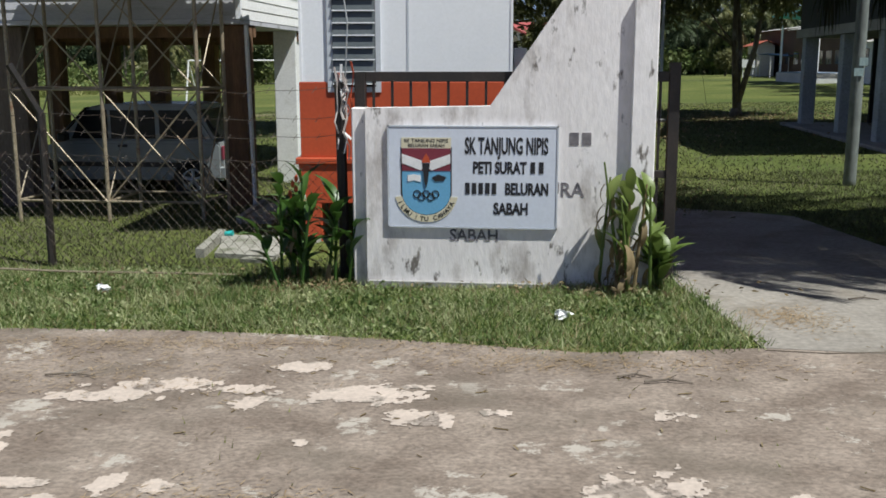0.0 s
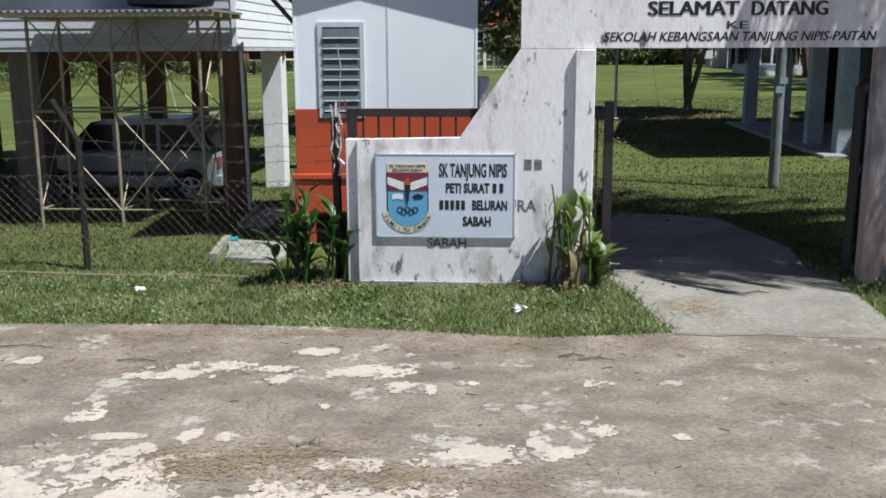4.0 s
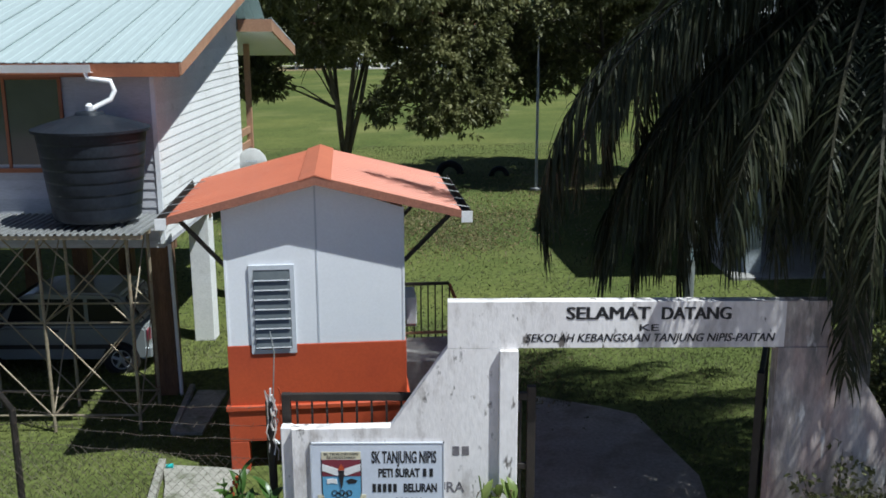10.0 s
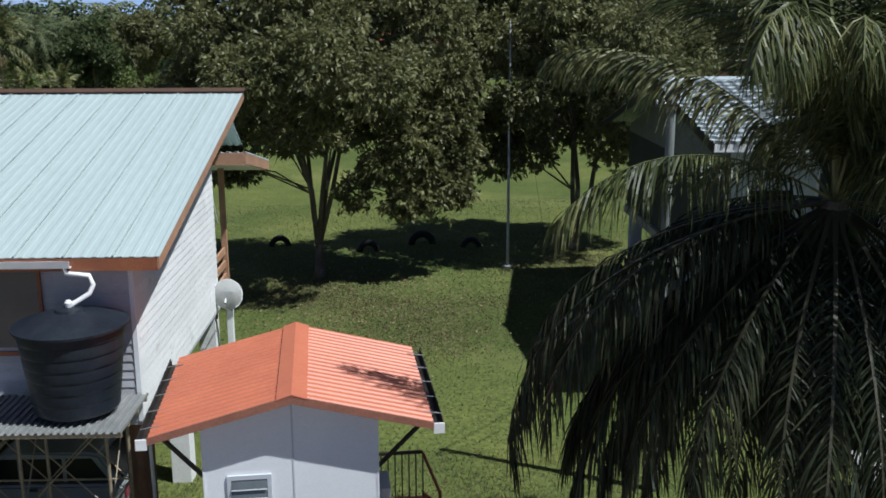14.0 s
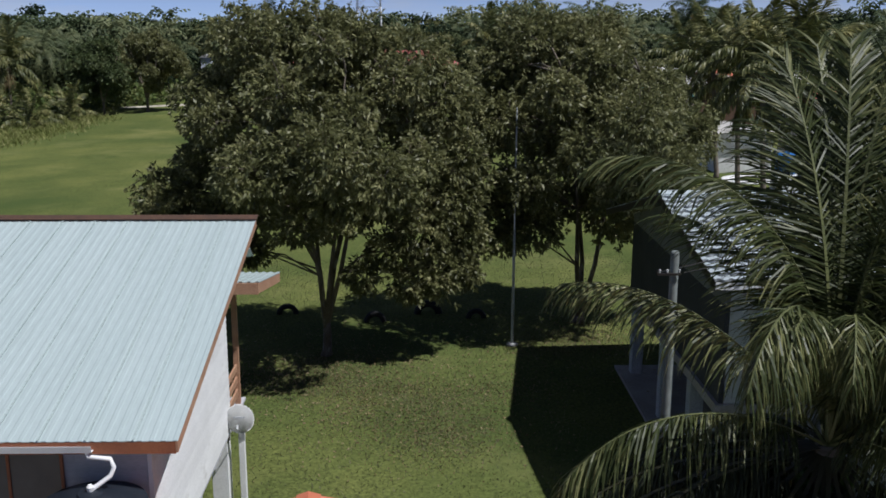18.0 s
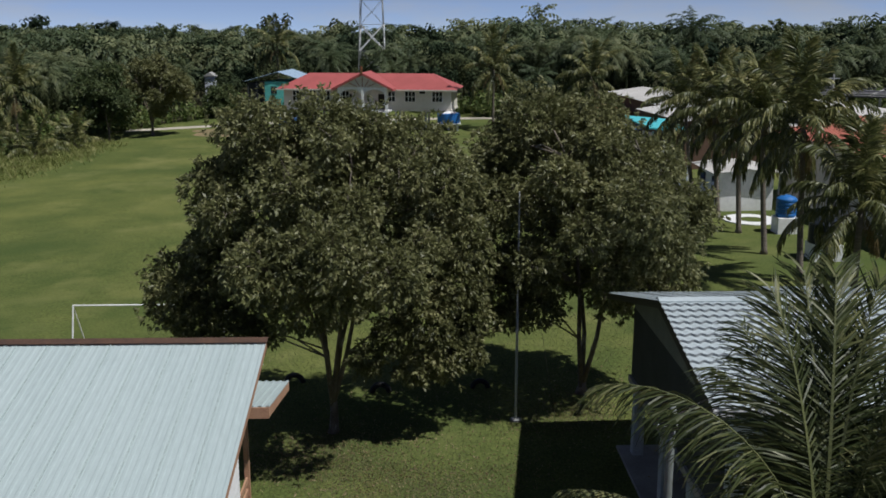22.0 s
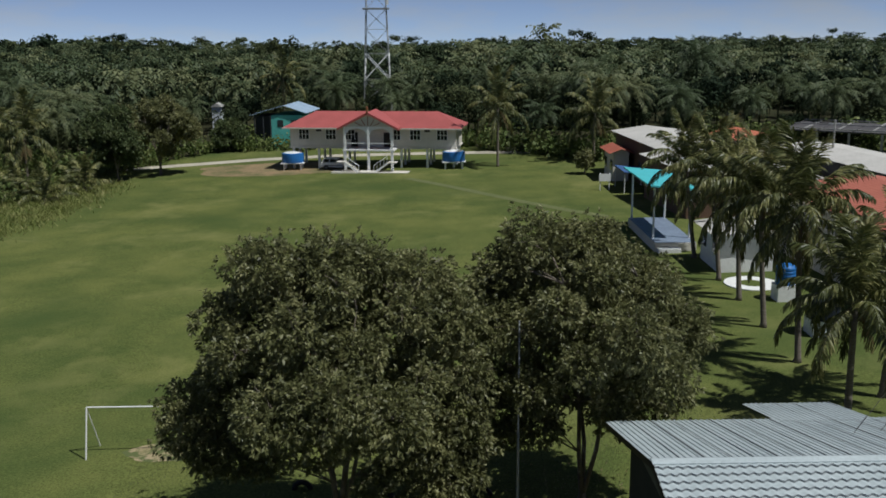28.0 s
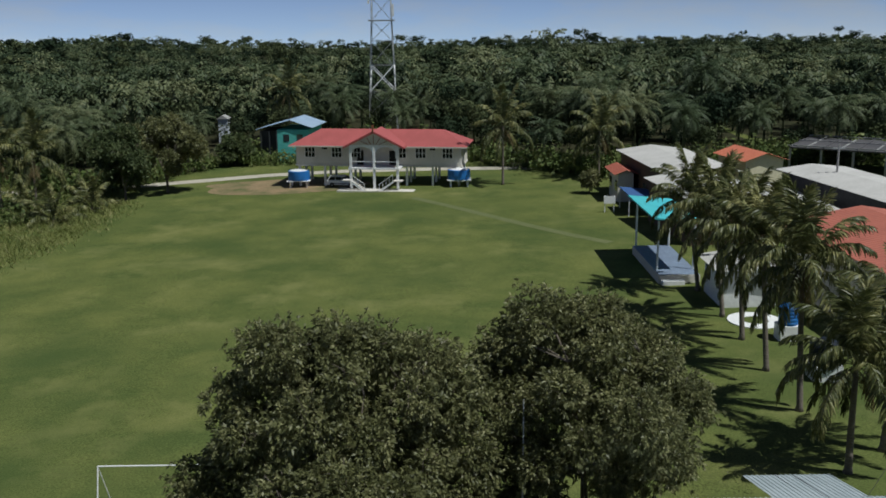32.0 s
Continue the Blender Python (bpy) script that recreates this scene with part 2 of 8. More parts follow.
def sheet_roof(x0, x1, y0, z0, y1, z1, pitch=0.2, rise=0.025, thick=0.012, tops=0.35, bm=None):
    """Ribbed metal sheet: ribs run from (y0, z0) to (y1, z1), side by side along x."""
    bm = bm or bmesh.new()
    n = max(1, round((x1 - x0) / pitch))
    xs = []
    for i in range(n):
        a = x0 + (x1 - x0) * i / n
        w = (x1 - x0) / n
        xs += [(a, 0), (a + w * (1 - tops) * 0.8, 0), (a + w * (1 - tops), rise), (a + w * 0.96, rise)]
    xs.append((x1, 0))
    top0 = [bm.verts.new((x, y0, z0 + h)) for x, h in xs]
    top1 = [bm.verts.new((x, y1, z1 + h)) for x, h in xs]
    lo0 = [bm.verts.new((x, y0, z0 + h - thick)) for x, h in xs]
    lo1 = [bm.verts.new((x, y1, z1 + h - thick)) for x, h in xs]
    for i in range(len(xs) - 1):
        bm.faces.new((top0[i], top0[i + 1], top1[i + 1], top1[i]))
        bm.faces.new((lo0[i], lo1[i], lo1[i + 1], lo0[i + 1]))
        bm.faces.new((top0[i], lo0[i], lo0[i + 1], top0[i + 1]))
        bm.faces.new((top1[i], top1[i + 1], lo1[i + 1], lo1[i]))
    bm.faces.new((top0[0], top1[0], lo1[0], lo0[0]))
    bm.faces.new((top0[-1], lo0[-1], lo1[-1], top1[-1]))
    return bm


def swap_xy(bm, sx=1):
    for v in bm.verts:
        v.co.x, v.co.y = v.co.y * sx, v.co.x
    return bm


def shift(bm, dx=0, dy=0, dz=0):
    bmesh.ops.translate(bm, vec=(dx, dy, dz), verts=bm.verts)
    return bm


def lettering(name, body, size, x, y, z, material, parent, depth=0.004, width=None, bold=0.0, shear=0.0, align="LEFT"):
    """Raised letters that face -y, their foot at z."""
    cu = bpy.data.curves.new(name, "FONT")
    cu.body, cu.size, cu.extrude, cu.offset, cu.shear, cu.align_x, cu.resolution_u = body, size, depth / 2, bold, shear, align, 3
    tmp = bpy.data.objects.new(name, cu)
    scene.collection.objects.link(tmp)
    me = bpy.data.meshes.new_from_object(tmp.evaluated_get(bpy.context.evaluated_depsgraph_get()))
    bpy.data.objects.remove(tmp)
    me.materials.clear()
    me.materials.append(material)
    xs = [v.co.x for v in me.vertices]
    k = width / (max(xs) - min(xs)) if width else 1.0
    base = min(xs) * k if align == "LEFT" else 0.0
    for v in me.vertices:
        v.co = Vector((x + v.co.x * k - base, y - v.co.z, z + v.co.y))
    return part(name, me, None, parent)


# ---------- materials ----------
M_GRASS = mat("grass_ground", (0.080, 0.104, 0.029), (0.136, 0.150, 0.044), scale=0.16, fine=9, rough=0.95, bump=0.6, contrast=0.42,
              stain=(0.185, 0.19, 0.066), stain_scale=0.12, stain_lo=0.52, stain_hi=0.70, spec=0.1, stain2=(0.056, 0.085, 0.025), scale2=0.055, lo2=0.46, hi2=0.78)
M_BLADE = leaf_mat("grass_blade", (0.045, 0.085, 0.022), (0.15, 0.21, 0.06), (0.42, 0.44, 0.24), rough=0.55, spec=0.3, through=0.35, broad=1.6, isl=0.8)
M_LAWNBLADE = leaf_mat("lawn_blade", (0.050, 0.062, 0.027), (0.094, 0.104, 0.048), (0.225, 0.212, 0.125), rough=0.6, spec=0.2, through=0.3)
M_WEED = leaf_mat("weed_blade", (0.11, 0.14, 0.035), (0.20, 0.22, 0.065), (0.36, 0.34, 0.15), rough=0.6, spec=0.2, through=0.3)
M_ROAD = mat("worn_concrete_road", (0.298, 0.246, 0.203), (0.172, 0.135, 0.108), scale=2.2, fine=34, rough=0.9, bump=0.5, contrast=0.32,
             stain=(0.42, 0.38, 0.33), stain_scale=1.6, stain_lo=0.575, stain_hi=0.60, stretch=(0.85, 1, 1), stain2=(0.14, 0.115, 0.09), scale2=1.2, lo2=0.50, hi2=0.74, ragged=0.78)
M_CEMENT = mat("bare_cement", (0.55, 0.465, 0.40), (0.46, 0.39, 0.335), scale=1.6, fine=30, rough=0.9, bump=0.3, contrast=0.12, stain=(0.27, 0.235, 0.20), stain_scale=3.5, stain_lo=0.54, stain_hi=0.60, ragged=0.75)
M_DRIVE = mat("concrete_drive", (0.31, 0.285, 0.25), (0.23, 0.21, 0.185), scale=0.8, fine=18, rough=0.92, bump=0.3, contrast=0.2,
              stain=(0.17, 0.145, 0.11), stain_scale=1.1, stain_lo=0.52, stain_hi=0.7)
M_WASH = mat("weathered_whitewash", (0.90, 0.87, 0.86), (0.79, 0.75, 0.74), scale=1.1, fine=22, rough=0.85, bump=0.2, contrast=0.06,
             stain=(0.42, 0.38, 0.355), stain_scale=2.6, stain_lo=0.53, stain_hi=0.69, stretch=(1, 1, 0.4), stain2=(0.17, 0.15, 0.135), scale2=7.0, lo2=0.615, hi2=0.68)
M_PINK = mat("stained_whitewash", (0.60, 0.56, 0.53), (0.46, 0.335, 0.30), scale=1.5, fine=22, rough=0.88, bump=0.25, contrast=0.14,
             stain=(0.20, 0.185, 0.178), stain_scale=1.7, stain_lo=0.47, stain_hi=0.64, stretch=(1.6, 1, 0.45), stain2=(0.74, 0.71, 0.68), scale2=3.2, lo2=0.58, hi2=0.66)
M_WHITE = mat("white_paint", (0.86, 0.87, 0.90), (0.81, 0.825, 0.86), scale=0.8, fine=30, rough=0.55, bump=0.04, contrast=0.03)
M_BOARD = mat("white_board", (0.86, 0.86, 0.86), (0.78, 0.78, 0.78), scale=1.4, fine=24, rough=0.7, bump=0.12, contrast=0.08, spread=0.05,
              stain=(0.60, 0.59, 0.57), stain_scale=2.6, stain_lo=0.58, stain_hi=0.72, stretch=(1, 0.6, 1.2))
M_RED = mat("red_paint", (0.50, 0.085, 0.03), (0.42, 0.07, 0.028), scale=1.2, fine=26, rough=0.55, bump=0.06, contrast=0.07)
M_ORANGE = mat("orange_roof_metal", (0.56, 0.18, 0.10), (0.49, 0.15, 0.085), scale=1.0, fine=20, rough=0.45, bump=0.05, contrast=0.07)
M_CYANROOF = mat("pale_green_roof_metal", (0.42, 0.49, 0.49), (0.39, 0.46, 0.46), scale=0.55, fine=8, rough=0.5, bump=0.03, contrast=0.05,
                 stain=(0.38, 0.45, 0.45), stain_scale=0.5, stain_lo=0.58, stain_hi=0.8, stretch=(2.2, 0.25, 1))
M_GREYROOF = mat("grey_tile_roof_metal", (0.455, 0.51, 0.53), (0.39, 0.445, 0.465), scale=0.6, fine=8, rough=0.5, bump=0.05, contrast=0.1)
# white boards greyed: shade below the front eave is part of this colour
M_SHADEBOARD = mat("shade_grey_boards", (0.50, 0.50, 0.54), (0.42, 0.42, 0.455), scale=1.4, fine=24, rough=0.8, bump=0.12, contrast=0.1, spread=0.08, stain=(0.22, 0.215, 0.21), stain_scale=2.2, stain_lo=0.58, stain_hi=0.75, stretch=(0.4, 1, 2))
M_BROWNTRIM = mat("brown_trim", (0.32, 0.12, 0.055), (0.25, 0.09, 0.045), scale=2, fine=30, rough=0.65, bump=0.1, contrast=0.15)
M_TAN = mat("tan_fascia", (0.45, 0.27, 0.17), (0.38, 0.21, 0.13), scale=2, fine=30, rough=0.7, bump=0.1, contrast=0.15)
M_BLACK = mat("black_painted_steel", (0.02, 0.018, 0.017), (0.035, 0.028, 0.024), scale=3, fine=40, rough=0.5, bump=0.1)
M_STEEL = mat("weathered_pipe", (0.38, 0.32, 0.23), (0.28, 0.23, 0.16), scale=2.5, fine=30, rough=0.55, metal=0.3, bump=0.12,
              stain=(0.22, 0.10, 0.05), stain_scale=4, stain_lo=0.58, stain_hi=0.7)
M_GALV = mat("galvanised_steel", (0.45, 0.46, 0.46), (0.36, 0.37, 0.37), scale=3, fine=40, rough=0.45, metal=0.6, bump=0.05)
M_TANK = mat("black_tank_plastic", (0.014, 0.018, 0.026), (0.022, 0.027, 0.036), scale=2, fine=20, rough=0.42, bump=0.04, spec=0.18)
M_BLUE = mat("blue_tank_plastic", (0.03, 0.16, 0.46), (0.025, 0.13, 0.38), scale=1.5, fine=20, rough=0.4, bump=0.05)
M_WOODPOST = mat("old_brown_post", (0.20, 0.11, 0.06), (0.11, 0.065, 0.04), scale=2, fine=18, rough=0.85, bump=0.3, stretch=(3, 3, 0.5))
M_GREYPOST = mat("grey_brown_post", (0.17, 0.13, 0.105), (0.12, 0.09, 0.075), scale=2, fine=18, rough=0.88, bump=0.25, stretch=(3, 3, 0.5))
M_CONC = mat("grey_concrete", (0.36, 0.355, 0.345), (0.28, 0.275, 0.265), scale=1.2, fine=16, rough=0.88, bump=0.2, contrast=0.12)
M_GLASS = mat("window_glass", (0.035, 0.045, 0.055), (0.05, 0.06, 0.07), scale=1.5, fine=5, rough=0.08, bump=0.0, contrast=0.05, spec=0.8)
M_LOUVRE = mat("louvre_glass", (0.13, 0.145, 0.15), (0.095, 0.11, 0.115), scale=3, fine=20, rough=0.15, bump=0.0, contrast=0.05, spec=0.7)
M_GREYFRAME = plain("grey_frame", (0.58, 0.61, 0.66), 0.45)
# near-black stands in for unlit depth in openings, wheel wells and under floors
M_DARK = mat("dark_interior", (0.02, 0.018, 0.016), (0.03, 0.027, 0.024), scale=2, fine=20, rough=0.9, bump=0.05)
M_INK = plain("black_lettering", (0.018, 0.018, 0.022), 0.5)
M_FADED = mat("faded_lettering", (0.10, 0.095, 0.11), (0.26, 0.24, 0.25), scale=9, fine=40, rough=0.8, bump=0.0)
M_RUBBER = mat("tyre_rubber", (0.015, 0.015, 0.016), (0.03, 0.03, 0.03), scale=6, fine=60, rough=0.8, bump=0.2)
M_BARK = mat("grey_bark", (0.19, 0.16, 0.13), (0.10, 0.08, 0.06), scale=3, fine=26, rough=0.9, bump=0.5, stretch=(1, 1, 0.35), stain=(0.34, 0.32, 0.28), stain_scale=2.4, stain_lo=0.56, stain_hi=0.64)
M_PALMBARK = mat("palm_bark", (0.20, 0.17, 0.14), (0.12, 0.10, 0.08), scale=4, fine=20, rough=0.9, bump=0.5, stretch=(0.4, 0.4, 3))
M_LEAF = leaf_mat("tree_leaf", (0.077, 0.084, 0.033), (0.170, 0.177, 0.071), (0.365, 0.352, 0.172), rough=0.48, spec=0.38, through=0.36, broad=0.8)
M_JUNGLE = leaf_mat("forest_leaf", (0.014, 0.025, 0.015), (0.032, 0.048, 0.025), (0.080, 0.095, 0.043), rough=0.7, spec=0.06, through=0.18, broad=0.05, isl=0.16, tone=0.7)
M_FIELDTREE = leaf_mat("field_tree_leaf", (0.045, 0.068, 0.026), (0.09, 0.118, 0.046), (0.18, 0.20, 0.09), rough=0.55, spec=0.25, through=0.25)
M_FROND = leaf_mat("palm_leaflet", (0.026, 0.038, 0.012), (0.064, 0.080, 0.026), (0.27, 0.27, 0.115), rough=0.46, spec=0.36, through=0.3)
# darker leaflet copy: crown shade on the hanging fronds, held in the colour
M_SHADEFROND = leaf_mat("shade_dark_palm_leaflet", (0.011, 0.016, 0.007), (0.024, 0.031, 0.013), (0.062, 0.062, 0.032), rough=0.5, spec=0.25, through=0.1)
# paler, yellower leaflet copy: sunlight on the far palms is in the colour
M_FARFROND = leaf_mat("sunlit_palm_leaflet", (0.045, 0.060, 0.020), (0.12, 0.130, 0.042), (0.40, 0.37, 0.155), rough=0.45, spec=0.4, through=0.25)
M_DRYFROND = leaf_mat("dry_palm_leaflet", (0.10, 0.07, 0.035), (0.18, 0.13, 0.06), (0.28, 0.22, 0.11), rough=0.6, spec=0.3, through=0.2)
M_RIB = mat("frond_stalk", (0.14, 0.15, 0.06), (0.10, 0.115, 0.045), scale=3, fine=30, rough=0.5, bump=0.05)
# darker stalk copy with the same crown shade put into its colour
M_SHADERIB = mat("shade_dark_frond_stalk", (0.055, 0.050, 0.026), (0.035, 0.034, 0.018), scale=3, fine=30, rough=0.6, bump=0.05)
M_BROADLEAF = leaf_mat("broad_leaf", (0.035, 0.085, 0.018), (0.07, 0.14, 0.025), (0.16, 0.19, 0.05), rough=0.35, spec=0.5, through=0.25)
M_CANNA = leaf_mat("yellowing_leaf", (0.08, 0.14, 0.03), (0.15, 0.21, 0.05), (0.28, 0.30, 0.11), rough=0.4, spec=0.4, through=0.3)
M_STRAW = leaf_mat("pale_straw", (0.24, 0.17, 0.10), (0.34, 0.25, 0.15), (0.42, 0.33, 0.21), rough=0.85, spec=0.1, through=0.1)
M_DRYLEAF = leaf_mat("dry_leaf", (0.16, 0.12, 0.06), (0.26, 0.20, 0.11), (0.34, 0.28, 0.17), rough=0.8, spec=0.2, through=0.15)

# ---------- ground ----------
DRIVE_Z = 0.012


def ground_sheet():
    xs = np.unique(np.concatenate([np.linspace(-3500, -120, 14), np.linspace(-120, 120, 61), np.linspace(120, 3500, 14)]))
    ys = np.unique(np.concatenate([np.linspace(-600, -40, 6), np.linspace(-40, 240, 71), np.linspace(240, 4200, 16)]))
    X, Y = np.meshgrid(xs, ys)
    Z = rise(X) - 0.00004 * np.clip(Y - 760, 0, None) ** 2
    V = np.c_[X.ravel(), Y.ravel(), Z.ravel()]
    nx = len(xs)
    i = np.arange(X.size).reshape(X.shape)
    F = np.c_[i[:-1, :-1].ravel(), i[:-1, 1:].ravel(), i[1:, 1:].ravel(), i[1:, :-1].ravel()]
    return mesh_np("ground", V, F, M_GRASS)


tagged(part("ground", ground_sheet(), None), "mown green grass ground with drier patches", "lawn", "", "structure")

# the road in front and the drive through the gate
road_edge = [(-60, 7.3), (-8, 7.15), (-3.0, 7.10), (-1.73, 6.99), (-0.76, 6.83), (0.26, 6.62), (1.49, 6.78)]
bm = prism(road_edge + [(3.55, 6.5), (3.83, 6.28), (4.9, 6.2), (60, 5.6), (60, -30), (-60, -30)], "z", -0.3, 0.008)
road = structure("road", on_slope(bm), M_ROAD, "worn pale concrete road with peeling patches and dry straw", "road")
bm = prism([(1.49, 6.78), (1.45, 7.2), (1.15, 8.8), (1.1, 9.6), (1.3, 11.5), (1.6, 13.6), (2.6, 13.1), (3.1, 12.75), (3.55, 10.6), (3.42, 9.3), (3.6, 8.6), (3.55, 6.5)], "z", -0.2, DRIVE_Z)
structure("driveway", on_slope(bm), M_DRIVE, "pale concrete driveway slab running through the gate", "driveway")


def blades(n, region, hmin, hmax, width, seed, keep=None):
    r = np.random.RandomState(seed)
    x0, x1, y0, y1 = region
    P = np.c_[r.uniform(x0, x1, n), r.uniform(y0, y1, n)]
    if keep is not None:
        P = P[keep(P[:, 0], P[:, 1], r)]
    n = len(P)
    h = r.uniform(hmin, hmax, n) * (0.6 + 0.8 * r.rand(n))
    a = r.uniform(0, 2 * np.pi, n)
    h *= 0.75 + 0.5 * np.clip(0.5 + 0.6 * np.sin(2.3 * P[:, 0] + 1.1 * np.sin(3.7 * P[:, 1])) * np.cos(2.9 * P[:, 1] + 0.7 * P[:, 0]), 0, 1)
    lean = r.uniform(0.1, 1.5, n) * h
    b = r.uniform(0, 2 * np.pi, n)
    dx, dy = np.cos(a) * width / 2, np.sin(a) * width / 2
    z = rise(P[:, 0])
    v0 = np.c_[P[:, 0] - dx, P[:, 1] - dy, z]
    v1 = np.c_[P[:, 0] + dx, P[:, 1] + dy, z]
    v2 = np.c_[P[:, 0] + np.cos(b) * lean, P[:, 1] + np.sin(b) * lean, z + h]
    V = np.stack([v0, v1, v2], 1).reshape(-1, 3)
    return V, np.arange(3 * n).reshape(-1, 3)


def off_road(x, y, r):
    edge = np.interp(x, [p[0] for p in road_edge], [p[1] for p in road_edge]) + r.normal(0, 0.05, len(x))
    wob = r.normal(0, 0.05, len(x))
    left = (x + wob < np.interp(y, [6.7, 7.2, 8.8, 9.6, 11.5, 13.6], [1.5, 1.45, 1.15, 1.1, 1.3, 1.6])) & (y > edge)
    right = (x + wob > np.interp(y, [6.2, 6.5, 8.6, 9.3, 10.6, 12.8], [3.85, 3.6, 3.62, 3.45, 3.58, 3.12])) & (y > np.where(x < 5, 6.3, 6.2))
    ok = np.where(y < 13.2, left | right, True)
    wall = (np.abs(y - 8.76) < 0.12) & ((x > -1.9) & (x < 0.9) | (x > 3.8))
    house = (x > -2.95) & (x < -0.4) & (y > 11.2) & (y < 13.9)
    slab = (x > -3.98) & (x < -2.3) & (y > 9.95) & (y < 11.5)
    return ok & ~wall & ~house & ~slab


def stuff(name, V, F, material, label, category):
    return tagged(part(name, mesh_np(name, V, F, material), None), label, category, "", "stuff")


stuff("verge_grass", *blades(120000, (-8, 7.5, 6.2, 9.4), 0.025, 0.085, 0.012, 3, off_road), M_BLADE, "short ragged green verge grass along the road", "grass")
stuff("verge_straw", *blades(9000, (-8, 7.5, 6.2, 9.4), 0.03, 0.10, 0.010, 8, off_road), M_DRYLEAF, "dry straw blades among the verge grass", "grass")
stuff("yard_grass", *blades(90000, (-10, 9, 9.4, 18), 0.02, 0.07, 0.016, 4, off_road), M_LAWNBLADE, "green yard grass inside the fence", "grass")
stuff("lawn_grass", *blades(80000, (-14, 16, 18, 48), 0.02, 0.06, 0.03, 5), M_LAWNBLADE, "lawn grass round the shade trees", "grass")

# ---------- gate wall ----------
gate = thing("school_gate", (1.3, 8.76, 0), "whitewashed concrete school gateway, streaked and stained", "gate")


def gx_(bm):
    return shift(bm, -1.3, -8.76, 0)


left_wall = [(-1.70, -0.15), (-1.70, 1.62), (-0.57, 1.64), (0.085, 2.59), (0.88, 2.59), (0.88, -0.15)]
part("side_wall", gx_(prism(left_wall, "y", 8.68, 8.84)), M_WASH, gate, "stepped whitewashed wall with sloping shoulder")
part("end_pier", gx_(box(-1.84, -1.70, 8.74, 8.88, -0.15, 1.62, 0.01)), M_WASH, gate)
part("lintel", gx_(box(0.09, 3.86, 8.68, 8.84, 2.594, 3.13)), M_WASH, gate, "whitewashed lintel beam with black lettering")
part("lintel_end", gx_(box(3.86, 4.36, 8.678, 8.842, 2.594, 3.13)), M_PINK, gate, "pink and brown stained end of the beam")
part("pilaster", gx_(box(0.67, 0.88, 8.615, 8.678, -0.1, 2.58, 0.008)), M_WASH, gate, "projecting pilaster beside the opening")
part("pier", gx_(prism([(3.79, -0.1), (3.79, 2.592), (4.36, 2.592), (4.36, 2.85), (4.95, 1.96), (5.15, 1.62), (5.15, -0.1)], "y", 8.66, 8.86)), M_PINK, gate, "grey and pink stained pier")
part("footing", gx_(box(-1.68, 0.67, 8.63, 8.68, -0.1, 0.035)), M_CONC, gate)
for body, size, x, z, w, mm, bold, sh in (("SELAMAT", 0.205, 1.41, 2.93, 0.92, M_INK, 0, 0), ("DATANG", 0.205, 2.47, 2.925, 0.76, M_INK, 0, 0),
                                          ("KE", 0.11, 2.23, 2.79, 0.21, M_INK, 0.0008, 0), ("SEKOLAH KEBANGSAAN TANJUNG NIPIS-PAITAN", 0.135, 0.96, 2.665, 2.79, M_INK, 0.0008, 0.25),
                                          ("SABAH", 0.155, -0.93, 0.42, 0.44, M_FADED, 0.003, 0), ("URA", 0.18, -0.05, 0.84, 0.33, M_FADED, 0.003, 0)):
    lettering("lettering", body, size, x - 1.3, -0.0815, z, mm, gate, width=w, bold=bold, shear=sh)
    if mm is M_INK and size <= 0.2:
        lettering("lettering", body, size, x - 1.2955, -0.0826, z + 0.001, mm, gate, width=w, bold=0, shear=sh)
    if size > 0.2:
        lettering("lettering", body, size, x - 1.29, -0.0826, z + 0.001, mm, gate, width=w, bold=0, shear=sh)
        lettering("lettering", body, size, x - 1.282, -0.0837, z - 0.002, mm, gate, width=w, bold=0, shear=sh)
for x in (0.14, 0.25):
    part("bar_mark", gx_(box(x, x + 0.08, 8.676, 8.68, 1.30, 1.41)), M_FADED, gate)

boundary = thing("boundary_wall", (8, 8.76, 0), "low grey stained boundary wall beside the gate", "wall")
part("wall_panel", shift(box(5.152, 18, 8.69, 8.83, -0.1, 1.585, 0.01), -8, -8.76), M_PINK, boundary)
part("coping", shift(box(5.152, 18, 8.66, 8.86, 1.587, 1.63, 0.008), -8, -8.76), M_CONC, boundary)

# ---------- trees ----------


def leaf_clusters(C, D, n_leaf, length, width, seed, droop=0.35):
    """n_leaf diamond leaves round each centre C that look out along D."""
    r = np.random.RandomState(seed)
    n = len(C)
    C = np.repeat(C, n_leaf, 0)
    D = np.repeat(D, n_leaf, 0)
    d = D + r.normal(0, 0.75, C.shape)
    d[:, 2] -= droop
    d /= np.linalg.norm(d, axis=1)[:, None]
    s = np.cross(d, r.normal(0, 1, C.shape))
    s /= np.linalg.norm(s, axis=1)[:, None]
    L = length * r.uniform(0.65, 1.3, len(C))[:, None]
    W = width * r.uniform(0.7, 1.3, len(C))[:, None]
    B = C + r.normal(0, length * 0.25, C.shape)
    sag = np.zeros_like(C)
    sag[:, 2] = -0.12 * L[:, 0]
    V = np.stack([B, B + d * L * 0.45 + s * W / 2, B + d * L + sag, B + d * L * 0.45 - s * W / 2], 1).reshape(-1, 3)
    return V, np.arange(len(V)).reshape(-1, 4)


